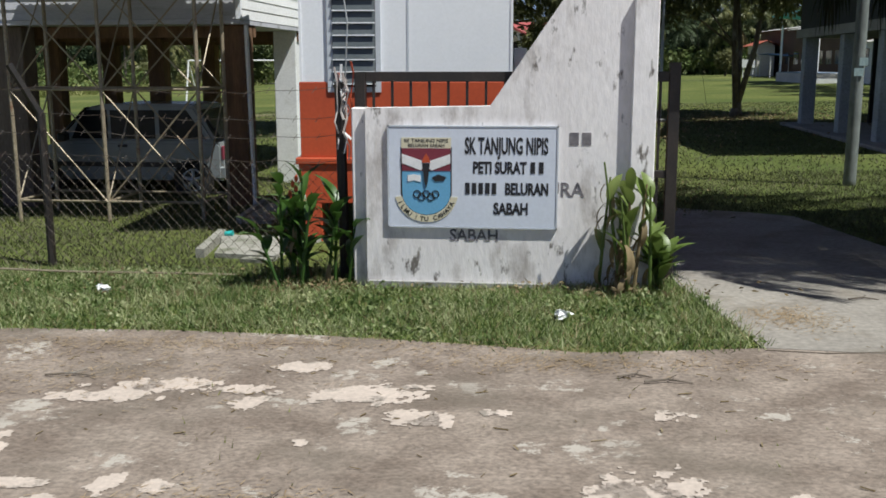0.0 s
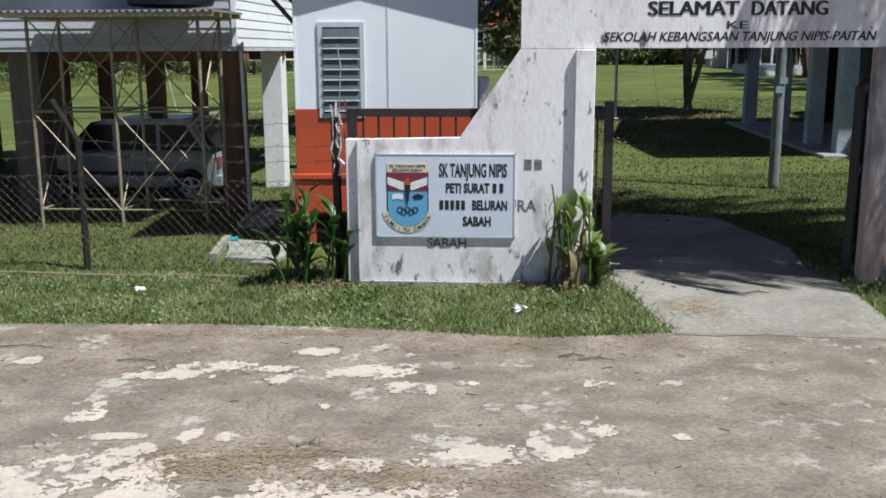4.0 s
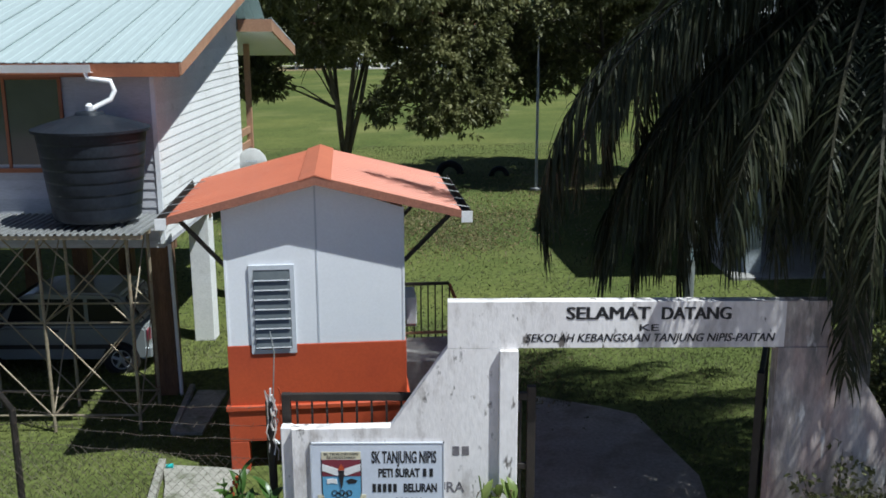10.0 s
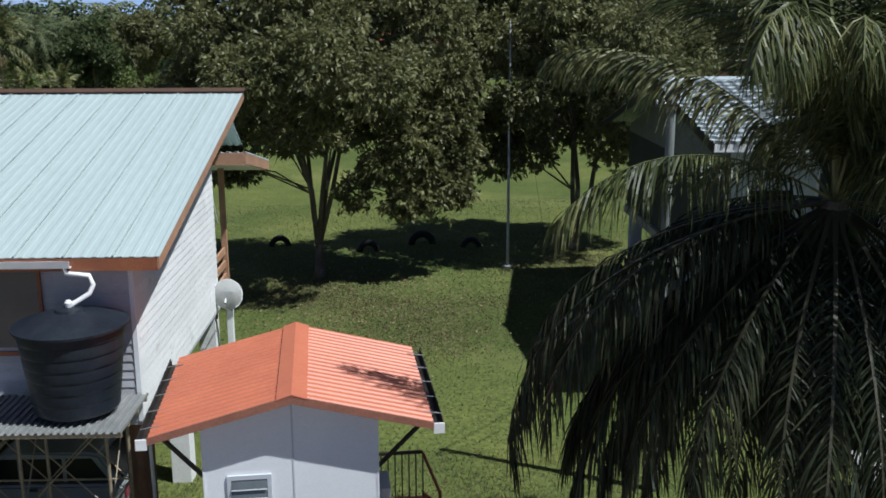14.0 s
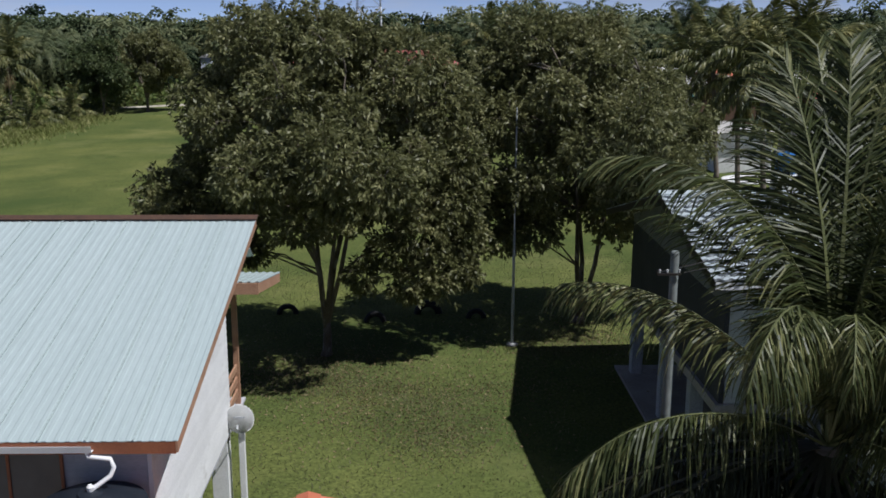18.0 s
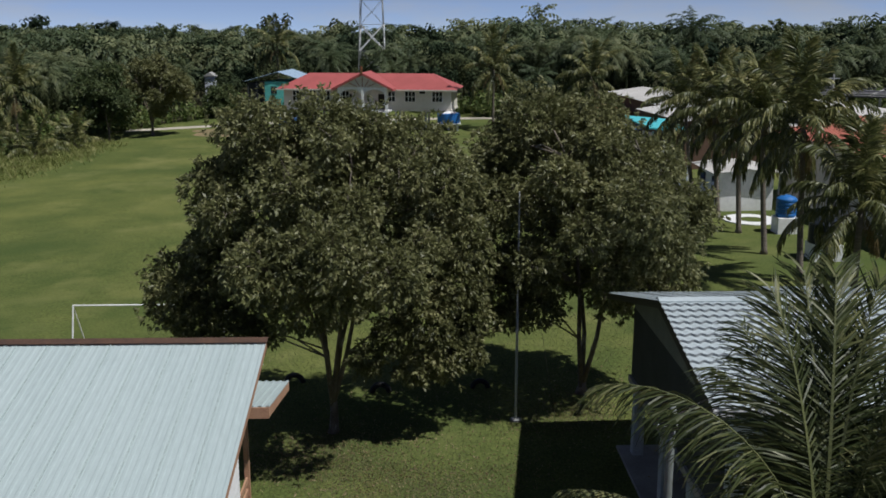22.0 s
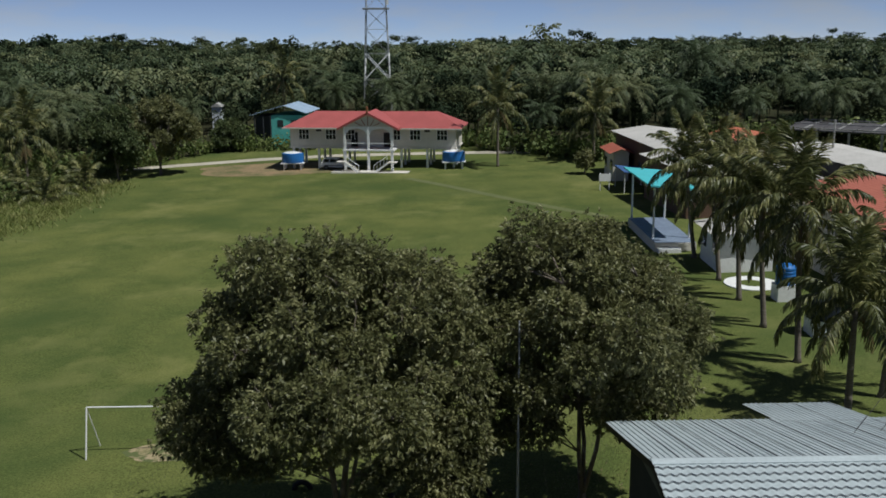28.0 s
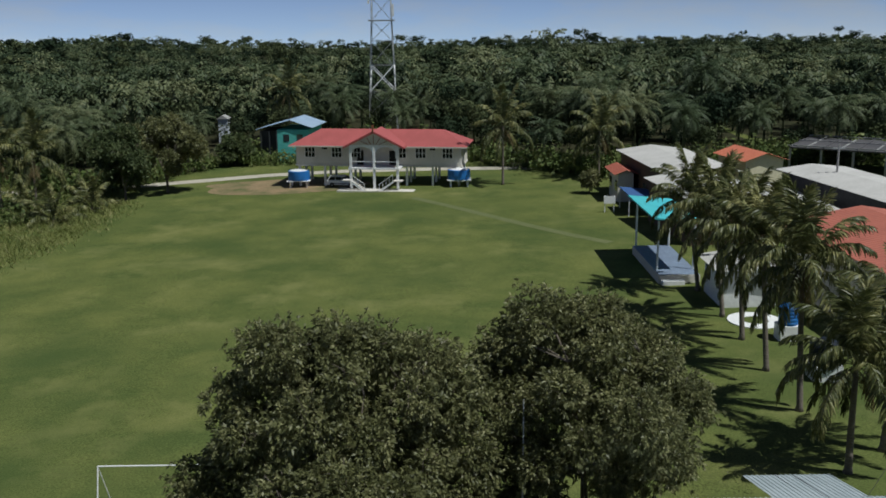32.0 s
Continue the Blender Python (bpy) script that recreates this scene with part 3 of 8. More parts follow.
def crown_points(lobes, n, seed, shell=0.55, floor_z=1.0):
    r = np.random.RandomState(seed)
    vol = np.array([l[3] ** 2 for l in lobes])
    k = r.choice(len(lobes), n, p=vol / vol.sum())
    d = r.normal(0, 1, (n, 3))
    d /= np.linalg.norm(d, axis=1)[:, None]
    rad = (shell + (1 - shell) * r.rand(n)) * (1 + 0.17 * r.normal(0, 1, n))
    A = np.array(lobes)
    P = A[k, :3] + d * (A[k, 3] * rad)[:, None] * np.array([1, 1, 0.85])
    keep = P[:, 2] > floor_z
    return P[keep], d[keep]


def shade_tree(name, at, lobes, label, n, seed, fork=1.6, trunk_r=0.21, leaf=(0.19, 0.08), n_leaf=11, material=None, floor_z=1.3, category="tree", low=(), stems=5):
    """A trunk that splits into a few upright stems, a limb from them to each lobe of the crown, leaves in clusters; low: lobes that hang beneath the crown."""
    t = thing(name, at, label, category)
    r = np.random.RandomState(seed)
    bm = tube([(0, 0, -0.1), (0.02, 0, 0.2), (0.05, 0.03, fork * 0.6), (0.02, 0, fork)], [trunk_r * 1.6, trunk_r * 1.1, trunk_r * 0.9, trunk_r * 0.85], 10)
    part("trunk", bm, M_BARK, t, smooth=True)
    every = [*lobes, *low]
    top = max(l[2] for l in every)
    ways = []
    for k in range(stems):
        az = 2 * math.pi * (k + r.uniform(-0.25, 0.25)) / stems
        lean = r.uniform(0.14, 0.36) * (0.7 if stems < 5 else 1)
        pts = [Vector((0, 0, fork - 0.3))]
        for f in (0.18, 0.4, 0.65, 0.88):
            h = fork + (top - fork) * f
            pts.append(Vector((math.cos(az) * lean * (h - fork) * 1.1 + 0.08 + r.normal(0, 0.10), math.sin(az) * lean * (h - fork) * 1.1 + r.normal(0, 0.10), h)))
        part("stem", tube(pts, [trunk_r * 0.62, trunk_r * 0.5, trunk_r * 0.36, trunk_r * 0.18, 0.015], 8), M_BARK, t, smooth=True)
        ways.append(pts)
    for l in every:
        c = Vector(l[:3])
        best = min((q for w in ways for q in w[1:]), key=lambda q: (q - c).length + (3.0 if q.z > c.z + 0.3 else 0))
        mid = best.lerp(c, 0.5) + Vector((r.normal(0, 0.15), r.normal(0, 0.15), 0.25))
        bm = tube([best, mid, c, c + Vector((c.x * 0.05, c.y * 0.05, l[3] * 0.5))], [trunk_r * 0.24, trunk_r * 0.16, trunk_r * 0.08, 0.01], 6)
        for k in range(4):
            e = c + Vector(r.normal(0, 1, 3)).normalized() * l[3] * 0.85
            tube([mid.lerp(c, 0.4 + 0.2 * k), mid.lerp(c, 0.7).lerp(e, 0.5) + Vector((0, 0, 0.12)), e], [trunk_r * 0.13, trunk_r * 0.08, 0.01], 5, bm)
        part("limb", bm, M_BARK, t, smooth=True)
    P, D = crown_points(lobes, n, seed, floor_z=floor_z)
    if low:
        P2, D2 = crown_points(low, n * len(low) // 56, seed + 5, floor_z=0.9)
        P, D = np.r_[P, P2], np.r_[D, D2]
    V, F = leaf_clusters(P, D, n_leaf, leaf[0], leaf[1], seed + 1)
    part("crown", mesh_np("crown", V, F, material or M_LEAF), None, t)
    return t


def make_lobes(cx, cy, cz, rx, ry, rz, n, size, seed):
    r = np.random.RandomState(seed)
    out = []
    for i in range(n):
        a = 2.399963 * i
        u = 1 - 2 * (i + 0.5) / n
        w = math.sqrt(max(0, 1 - u * u))
        out.append((cx + rx * w * math.cos(a) * r.uniform(0.7, 1.18), cy + ry * w * math.sin(a) * r.uniform(0.7, 1.18), cz + rz * u * r.uniform(0.75, 1.1), size * r.uniform(0.6, 1.2)))
    return out


shade_tree("shade_tree", (-3.45, 33.25), make_lobes(0.2, 0, 8.2, 3.9, 4.1, 3.6, 32, 1.25, 11) + [(0, 0, 8.2, 3.0), (-4.1, 0, 9.6, 1.1), (-2.9, 0.2, 11.2, 1.3), (1.2, 0, 11.4, 1.3), (4.2, 0, 9.4, 1.5), (3.3, 0.2, 10.9, 1.4), (-2.0, -0.5, 11.6, 1.5), (0.0, -0.4, 11.8, 1.3), (4.8, 0, 7.4, 1.4), (-5.5, 0.2, 6.2, 1.2), (-3.9, 0, 7.4, 1.3), (-4.3, 0.3, 6.0, 1.3), (-3.2, 0.0, 5.6, 1.2), (0.6, -4.8, 8.0, 1.5), (2.4, -4.6, 7.4, 1.3), (-1.6, -4.7, 7.6, 1.4)],
           "broad dark-leaved shade tree, short trunk with many upright stems", 13800, 21, floor_z=4.9, fork=1.35, stems=6, trunk_r=0.165,
           low=[(-5.5, -0.2, 5.3, 1.2), (-4.7, -0.6, 4.6, 1.1), (-3.6, -0.8, 4.4, 1.0), (-2.6, -0.9, 4.3, 0.8), (5.1, -0.5, 3.3, 0.7), (1.4, -1.3, 3.4, 0.7), (4.6, -0.2, 5.8, 1.3), (3.6, -0.8, 4.9, 1.3), (4.3, -0.8, 3.5, 1.1), (3.3, -1.1, 3.1, 0.9), (5.0, -0.1, 4.5, 1.0), (2.3, -1.2, 4.3, 0.8)])
shade_tree("shade_tree", (6.55, 36.5), make_lobes(-0.2, 0, 7.9, 4.0, 3.7, 3.5, 28, 1.25, 12) + [(0, 0, 8.0, 2.9), (-3.6, -0.3, 8.8, 1.4), (3.7, 0, 7.7, 1.5), (-2.2, 0, 11.4, 1.5), (-3.4, 0, 10.2, 1.3), (0.2, 0, 11.3, 1.4)],
           "rounded dark-leaved shade tree with twin stems beside the flagpole", 11500, 22, floor_z=3.2, fork=0.5, trunk_r=0.19, stems=3, low=[(-3.4, -0.6, 4.6, 1.2), (2.5, -0.8, 4.7, 1.0), (-3.2, -1.2, 3.8, 0.9), (-2.0, -1.7, 4.2, 0.9), (3.4, -0.6, 5.2, 1.1), (-3.9, 0.2, 5.4, 1.2)])


# ---------- palms ----------
def frond_mesh(L, up, droop, pairs, leaf, wide, seed, material, twist=0.0, slack=1.0, rib=0.034, stalk=None):
    """A feather frond that starts at the origin and leans out along +x; slack: how limply its leaflets hang."""
    r = np.random.RandomState(seed)
    pts, a, p = [], up, np.zeros(3)
    steps = 16
    for i in range(steps + 1):
        pts.append(p.copy())
        p = p + L / steps * np.array([math.cos(a), twist * (i / steps) * 0.35, math.sin(a)])
        a -= droop / steps * (0.35 + 1.3 * i / steps)
    pts = np.array(pts)
    V, F, K = [], [], []

    def quad(a_, b_, c_, d_, k_):
        k = len(V)
        V.extend([a_, b_, c_, d_])
        F.append((k, k + 1, k + 2, k + 3))
        K.append(k_)

    up3, across = np.array([0, 0, 1.0]), np.array([0, 1.0, 0])
    # ridged stalk: two upper flanks and a flat underside
    rings = []
    for i in range(steps + 1):
        t = pts[min(i + 1, steps)] - pts[max(i - 1, 0)]
        t /= np.linalg.norm(t)
        n = np.cross(t, across)
        w = rib * (1.9 if i == 0 else 1.25 if i == 1 else 1.0) * (1 - 0.86 * i / steps) + 0.003
        rings.append((pts[i] - across * w, pts[i] - n * w * 0.8, pts[i] + across * w))
    for a_, b_ in zip(rings, rings[1:]):
        for k in range(3):
            quad(a_[k], a_[(k + 1) % 3], b_[(k + 1) % 3], b_[k], 1)
    down = np.array([0, 0, -1.0])
    for k in range(pairs):
        f = 0.15 + 0.85 * (k + 0.5 + r.uniform(-0.35, 0.35)) / pairs
        x = min(f, 0.999) * steps
        i = min(int(x), steps - 1)
        c = pts[i] + (pts[i + 1] - pts[i]) * (x - i)
        t = pts[i + 1] - pts[i]
        t /= np.linalg.norm(t)
        n = np.cross(t, across)
        for side in (-1, 1):
            if r.rand() < 0.04:
                continue
            g = (f - 0.15) / 0.85
            ll = leaf * (0.42 + 0.66 * math.sin(math.pi * (0.12 + 0.78 * g)) - 0.10 * g) * r.uniform(0.78, 1.12)
            d = across * side * (0.95 - 0.45 * g) + t * (0.40 + 0.75 * g * g) - n * r.uniform(0.1, 0.45) + r.normal(0, 0.07 + 0.05 * slack, 3)
            d /= np.linalg.norm(d)
            hang = slack * r.uniform(0.55, 1.25)
            if r.rand() < 0.08:
                hang *= 2.0
            p, w0 = c, 0.5
            tilt = r.normal(0, 0.5)
            e0 = None
            for q_, w1, st in ((0.16, 1.0, 0.22), (0.34, 0.92, 0.30), (0.55, 0.62, 0.28), (0.7, 0.05, 0.20)):
                d = d + down * q_ * hang
                d /= np.linalg.norm(d)
                e = np.cross(d, t)
                e = np.cross(e, d) if np.linalg.norm(e) > 0.1 else across
                e = e / np.linalg.norm(e)
                e = e * math.cos(tilt) + np.cross(d, e) * math.sin(tilt)
                e0 = e if e0 is None else e0
                q = p + d * ll * st
                quad(p - e0 * wide * 0.5 * w0, p + e0 * wide * 0.5 * w0, q + e * wide * 0.5 * w1, q - e * wide * 0.5 * w1, 0)
                p, w0, e0 = q, w1, e
    return mesh_np("frond", np.array(V), np.array(F), [material, stalk or M_RIB], mats=K)


def palm(at, height, fronds, label, seed, lean=(0, 0), r0=0.17, size=1.0, turn=0.0, group="", nuts=True, dry=3, chosen=()):
    t = thing("coconut_palm", at, label, "palm", group)
    r = np.random.RandomState(seed)
    top = Vector((lean[0], lean[1], height))
    bm = tube([(0, 0, -0.1), (0.02, 0, 0.3), top * 0.35 + Vector((0, 0, 0)), top * 0.7, top], [r0 * 1.7, r0 * 1.15, r0, r0 * 0.9, r0 * 0.8], 10)
    part("trunk", bm, M_PALMBARK, t, smooth=True)
    n = fronds
    for i in range(n):
        az = turn + i * 137.5 + r.uniform(-12, 12)
        k = i / n
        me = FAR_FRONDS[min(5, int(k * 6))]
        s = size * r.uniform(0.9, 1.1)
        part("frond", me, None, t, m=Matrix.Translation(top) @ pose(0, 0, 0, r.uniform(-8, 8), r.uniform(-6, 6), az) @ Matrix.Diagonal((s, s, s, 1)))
    for az, k, s in chosen:
        s *= size * r.uniform(0.97, 1.05)
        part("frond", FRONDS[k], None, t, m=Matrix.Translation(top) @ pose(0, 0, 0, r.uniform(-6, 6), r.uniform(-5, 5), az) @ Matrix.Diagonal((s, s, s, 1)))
    for i in range(dry):
        part("dry_frond", DRY_FROND, None, t, "dead brown hanging frond", m=Matrix.Translation(top - Vector((0, 0, 0.15))) @ pose(0, 0, 0, 0, 0, r.uniform(0, 360)) @ Matrix.Diagonal((size, size, size, 1)))
    if nuts:
        for i in range(9):
            bm = bmesh.new()
            a = r.uniform(0, 6.28)
            c = top + Vector((math.cos(a) * 0.28, math.sin(a) * 0.28, -0.3 - r.uniform(0, 0.3))) * 1.0
            bmesh.ops.create_icosphere(bm, subdivisions=1, radius=0.12 * size, matrix=Matrix.Translation(c) @ Matrix.Diagonal((1, 1, 1.2, 1)))
            part("coconut", bm, M_BROADLEAF, t, "green coconut", smooth=True)
    return t


def frond_set(young, old, pairs, wide, seed, rib=0.034):
    """Eleven fronds: six from upright to hanging, one that bends right over, a tall stiff one, a level one, a limp one,
    a high arch; old: leaflet copy darkened for crown shade, on the low ones.
    """
    return [frond_mesh(L, radians(up), radians(dr), pairs, leaf, wide, seed + i, old if i in (4, 5, 9) else young, tw, sl, rib, M_SHADERIB if i in (4, 5, 9) else None) for i, (L, up, dr, leaf, tw, sl) in enumerate((
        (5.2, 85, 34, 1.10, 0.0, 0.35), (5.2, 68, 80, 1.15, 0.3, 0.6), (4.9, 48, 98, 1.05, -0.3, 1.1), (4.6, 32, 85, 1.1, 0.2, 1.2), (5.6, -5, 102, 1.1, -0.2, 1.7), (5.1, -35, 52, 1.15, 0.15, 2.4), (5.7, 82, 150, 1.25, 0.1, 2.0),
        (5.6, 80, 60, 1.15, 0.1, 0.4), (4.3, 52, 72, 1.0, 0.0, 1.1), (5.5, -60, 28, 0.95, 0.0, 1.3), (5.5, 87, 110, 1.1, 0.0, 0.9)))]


FRONDS = frond_set(M_FROND, M_SHADEFROND, 120, 0.028, 31)
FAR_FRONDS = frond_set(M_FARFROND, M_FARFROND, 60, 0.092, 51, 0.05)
DRY_FROND = frond_mesh(3.0, radians(-45), radians(50), 44, 0.8, 0.035, 36, M_DRYFROND, slack=2.0)

# upper fronds to the right, mostly unseen, are added to shade the hanging ones
GATE_FRONDS = [(a, k, s) for k, row in enumerate((
    ((10, 1.0), (60, 1.03), (355, 1.0), (270, 0.78), (45, 1.0), (320, 1.0), (85, 0.97), (110, 0.93), (72, 1.0)),
    ((0, 1), (35, 1), (75, 0.9), (120, 0.8), (20, 1.05), (270, 0.75), (345, 1), (330, 0.95), (315, 0.95), (55, 1), (100, 0.9)),
    ((20, 1), (350, 1), (285, 0.7), (335, 1), (5, 1.05), (50, 1), (310, 0.85)),
    ((193, 0.86), (80, 1), (40, 1), (5, 1), (275, 0.6), (320, 0.95), (345, 1), (295, 0.8), (25, 1)),
    ((182, 1.0), (150, 0.9), (135, 0.9), (118, 0.9), (95, 0.9), (45, 0.9), (350, 0.9), (320, 0.85), (197, 0.85), (170, 0.95), (335, 0.85), (15, 0.9)),
    ((165, 0.95), (156, 1.0), (148, 0.9), (143, 1.0), (136, 0.9), (128, 1.0), (118, 1.0), (172, 0.9), (180, 0.95), (188, 0.88), (196, 0.85), (205, 0.78), (214, 0.82), (224, 0.78), (234, 0.85), (244, 0.8), (254, 0.85),
     (264, 0.75), (274, 0.85), (300, 0.9), (330, 1), (0, 1), (60, 1), (288, 0.85), (314, 0.9), (345, 0.95), (20, 0.95), (90, 0.9), (105, 0.95)),
    ((230, 0.78), (237, 0.76), (246, 0.72), (257, 0.68)),
    ((95, 0.84), (300, 0.74), (65, 0.88)),
    ((158, 0.98),),
    ((240, 0.93), (268, 0.7), (310, 1.0)),
    ((160, 0.97),))) for a, s in row]
palm((5.25, 9.95), 6.9, 0, "coconut palm with long drooping fronds by the gate", 41, lean=(-0.15, -0.05), r0=0.2, size=1.0, dry=2, chosen=GATE_FRONDS)
for at, h, s, sd, ln in (((22.6, 65.9), 8.0, 1.0, 42, (-0.5, 0)), ((22.2, 59.5), 8.6, 1.0, 43, (-0.6, 0.3)), ((21.9, 52.7), 9.0, 1.1, 44, (-0.5, 0)), ((21.4, 44.6), 6.0, 1.0, 45, (-0.2, -0.3)),
                         ((22.8, 71.5), 8.4, 1.0, 46, (-0.8, 0)), ((22.9, 79.0), 8.0, 1.0, 47, (-1.0, 0.2)), ((24.3, 47.0), 7.2, 0.95, 48, (0.4, 0))):
    palm(at, h, 28, "tall coconut palm with wind-bent crown in the palm row", sd, lean=ln, size=s * 0.87, group="palm row", nuts=False, dry=3)

# ---------- sign board on the gate ----------
M_SIGN = mat("pale_sign_board", (0.68, 0.72, 0.81), (0.63, 0.67, 0.76), scale=1.5, fine=30, rough=0.4, bump=0.02, contrast=0.04)
M_CREAM = plain("cream_paint", (0.72, 0.66, 0.48), 0.5)
M_SKYBLUE = plain("sky_blue_paint", (0.16, 0.42, 0.66), 0.45)
M_MAROON = plain("maroon_paint", (0.20, 0.03, 0.05), 0.5)
M_PURE = plain("white_enamel", (0.85, 0.85, 0.85), 0.45)
sign = thing("sign_board", (-0.725, 8.68, 0), "pale blue-white school sign board with crest and black letters", "sign")
sx = -0.725


def s_(bm):
    return shift(bm, -sx, -8.61, 0)


part("board", s_(box(-1.48, 0.03, 8.585, 8.607, 0.552, 1.456, 0.004)), M_SIGN, sign)
fr = box(-1.495, 0.045, 8.58, 8.609, 1.456, 1.468)
box(-1.495, 0.045, 8.58, 8.609, 0.54, 0.552, bm=fr)
box(-1.495, -1.48, 8.58, 8.609, 0.54, 1.468, bm=fr)
box(0.03, 0.045, 8.58, 8.609, 0.54, 1.468, bm=fr)
part("frame", s_(fr), M_GREYFRAME, sign)
YS = -0.0275
for body, size, x, z, w in (("SK TANJUNG NIPIS", 0.205, -0.79, 1.22, 0.745), ("PETI SURAT", 0.145, -0.715, 1.045, 0.48), ("BELURAN", 0.145, -0.425, 0.855, 0.385), ("SABAH", 0.145, -0.53, 0.675, 0.31)):
    lettering("lettering", body, size, x - sx, YS, z, M_INK, sign, depth=0.001, width=w, bold=0.0055)
for x, z in ((-0.20, 1.045), (-0.125, 1.045), (-0.785, 0.855), (-0.725, 0.855), (-0.665, 0.855), (-0.605, 0.855), (-0.545, 0.855)):
    part("bar_mark", s_(box(x, x + 0.04, 8.581, 8.584, z, z + 0.102)), M_INK, sign)
# crest: shield in bands with plain emblems
crest = part("crest", s_(box(-1.365, -0.915, 8.580, 8.584, 1.265, 1.36)), M_CREAM, sign, "painted shield crest with ribbon")


def shield(y0, y1, grow):
    pts = [(-1.36 - grow, 1.265 + grow), (-1.36 - grow, 0.86)]
    for i in range(1, 12):
        a = math.pi + math.pi * i / 12
        pts.append((-1.14 + (0.22 + grow) * math.cos(a), 0.86 + (0.20 + grow) * math.sin(a)))
    pts += [(-0.92 + grow, 0.86), (-0.92 + grow, 1.265 + grow)]
    return prism(pts, "y", y0, y1)


part("shield_edge", s_(shield(8.5815, 8.585, 0.012)), M_INK, crest)
part("shield_field", s_(shield(8.5785, 8.5812, 0)), M_SKYBLUE, crest)
part("band", s_(box(-1.36, -0.92, 8.5755, 8.578, 1.06, 1.265)), M_MAROON, crest)
wing = prism([(-1.36, 1.215), (-1.36, 1.13), (-1.19, 1.065), (-1.14, 1.10), (-1.09, 1.065), (-0.92, 1.13), (-0.92, 1.215), (-1.14, 1.14)], "y", 8.572, 8.575)
part("chevron", s_(wing), M_PURE, crest)
torch = prism([(-1.175, 1.13), (-1.105, 1.13), (-1.125, 0.96), (-1.14, 0.90), (-1.155, 0.96)], "y", 8.5685, 8.5715)
part("torch", s_(torch), M_INK, crest)
part("flame", s_(prism([(-1.18, 1.135), (-1.10, 1.135), (-1.115, 1.18), (-1.14, 1.22), (-1.165, 1.18)], "y", 8.5685, 8.5715)), M_RED, crest)
part("book", s_(prism([(-1.31, 0.96), (-1.25, 0.975), (-1.19, 0.96), (-1.19, 1.02), (-1.25, 1.03), (-1.31, 1.02)], "y", 8.574, 8.578)), M_PURE, crest)
part("cap", s_(prism([(-1.09, 1.0), (-1.03, 1.03), (-0.955, 1.005), (-0.98, 0.97), (-1.06, 0.965)], "y", 8.574, 8.578)), M_INK, crest)
for i in range(5):
    c = (-1.14 + (i - 2) * 0.042, 0.85 - 0.025 * (i % 2))
    bm = tube([(c[0] + 0.032 * math.cos(k * math.pi / 8), 8.576, c[1] + 0.032 * math.sin(k * math.pi / 8)) for k in range(17)], 0.005, 4)
    part("ring", s_(bm), M_INK, crest)
pts_o, pts_i = [], []
for i in range(15):
    a = math.pi * 1.06 + math.pi * 0.88 * i / 14
    pts_o.append((-1.14 + 0.29 * math.cos(a), 0.875 + 0.285 * math.sin(a)))
    pts_i.append((-1.14 + 0.225 * math.cos(a), 0.865 + 0.21 * math.sin(a)))
part("ribbon", s_(prism(pts_o + pts_i[::-1], "y", 8.5795, 8.584)), M_CREAM, crest)
MOTTO = "ILMU ITU CAHAYA"
for i, ch in enumerate(MOTTO):
    a = math.pi * 1.12 + math.pi * 0.76 * (i + 0.5) / len(MOTTO)
    if ch != " ":
        ob = lettering("lettering", ch, 0.058, -0.018, -0.0005, -0.02, M_INK, crest, depth=0.001, bold=0.0008)
        ob.matrix_basis = Matrix.Translation((-1.14 + 0.257 * math.cos(a) - sx, 8.578 - 8.61, 0.87 + 0.247 * math.sin(a))) @ Matrix.Rotation(-(a + math.pi / 2), 4, "Y")
for body, z, w in (("SK TANJUNG NIPIS", 1.317, 0.40), ("BELURAN SABAH", 1.274, 0.33)):
    lettering("lettering", body, 0.046, -1.14 - w / 2 - sx, 8.579 - 8.61, z, M_INK, crest, depth=0.001, width=w, bold=0.0008)

# ---------- gate leaves ----------


def gate_leaf(at, turn, length, height, label):
    g = thing("metal_gate", at, label, "gate", "gate leaves", turn)
    for z0, z1 in ((height - 0.09, height), (0.08, 0.16), (height * 0.5, height * 0.5 + 0.07)):
        part("gate_rail", box(0.1, length - 0.1, -0.03, 0.03, z0, z1, 0.004), M_BLACK, g)
    for x in (0, length - 0.1):
        part("gate_stile", box(x, x + 0.1, -0.045, 0.045, 0.0, height + (0.08 if x else 0), 0.004), M_BLACK, g)
    n = int(length / 0.17)
    for i in range(1, n):
        x = length * i / n
        part("gate_bar", box(x - 0.012, x + 0.012, -0.012, 0.012, 0.16, height - 0.09), M_BLACK, g)
    return g


gate_leaf((-1.85, 9.0, 0.02), 0, 2.97, 1.92, "black steel sliding gate standing open behind the wall")
gate_leaf((3.72, 8.95, 0.08), 69, 1.5, 2.1, "black steel gate leaf swung open beside the pier")

# ---------- guard house ----------
GH = (-1.7, 11.2)
GTURN = 5.5
M_FADEDTRIM = mat("faded_brown_red_trim", (0.34, 0.14, 0.09), (0.26, 0.115, 0.08), scale=2.5, fine=30, rough=0.75, bump=0.1, contrast=0.18)
guard = thing("guard_house", (GH[0], GH[1], 0), "small white and red guard house with orange metal roof", "guard house", turn=GTURN)


def by_guard(x, y, z=None):
    """A place given along the guard house walls."""
    v = pose(0, 0, 0, 0, 0, GTURN) @ Vector((x - GH[0], y - GH[1], 0))
    return (GH[0] + v.x, GH[1] + v.y) if z is None else (GH[0] + v.x, GH[1] + v.y, z)



def h_(bm):
    return shift(bm, -GH[0], -GH[1], 0)


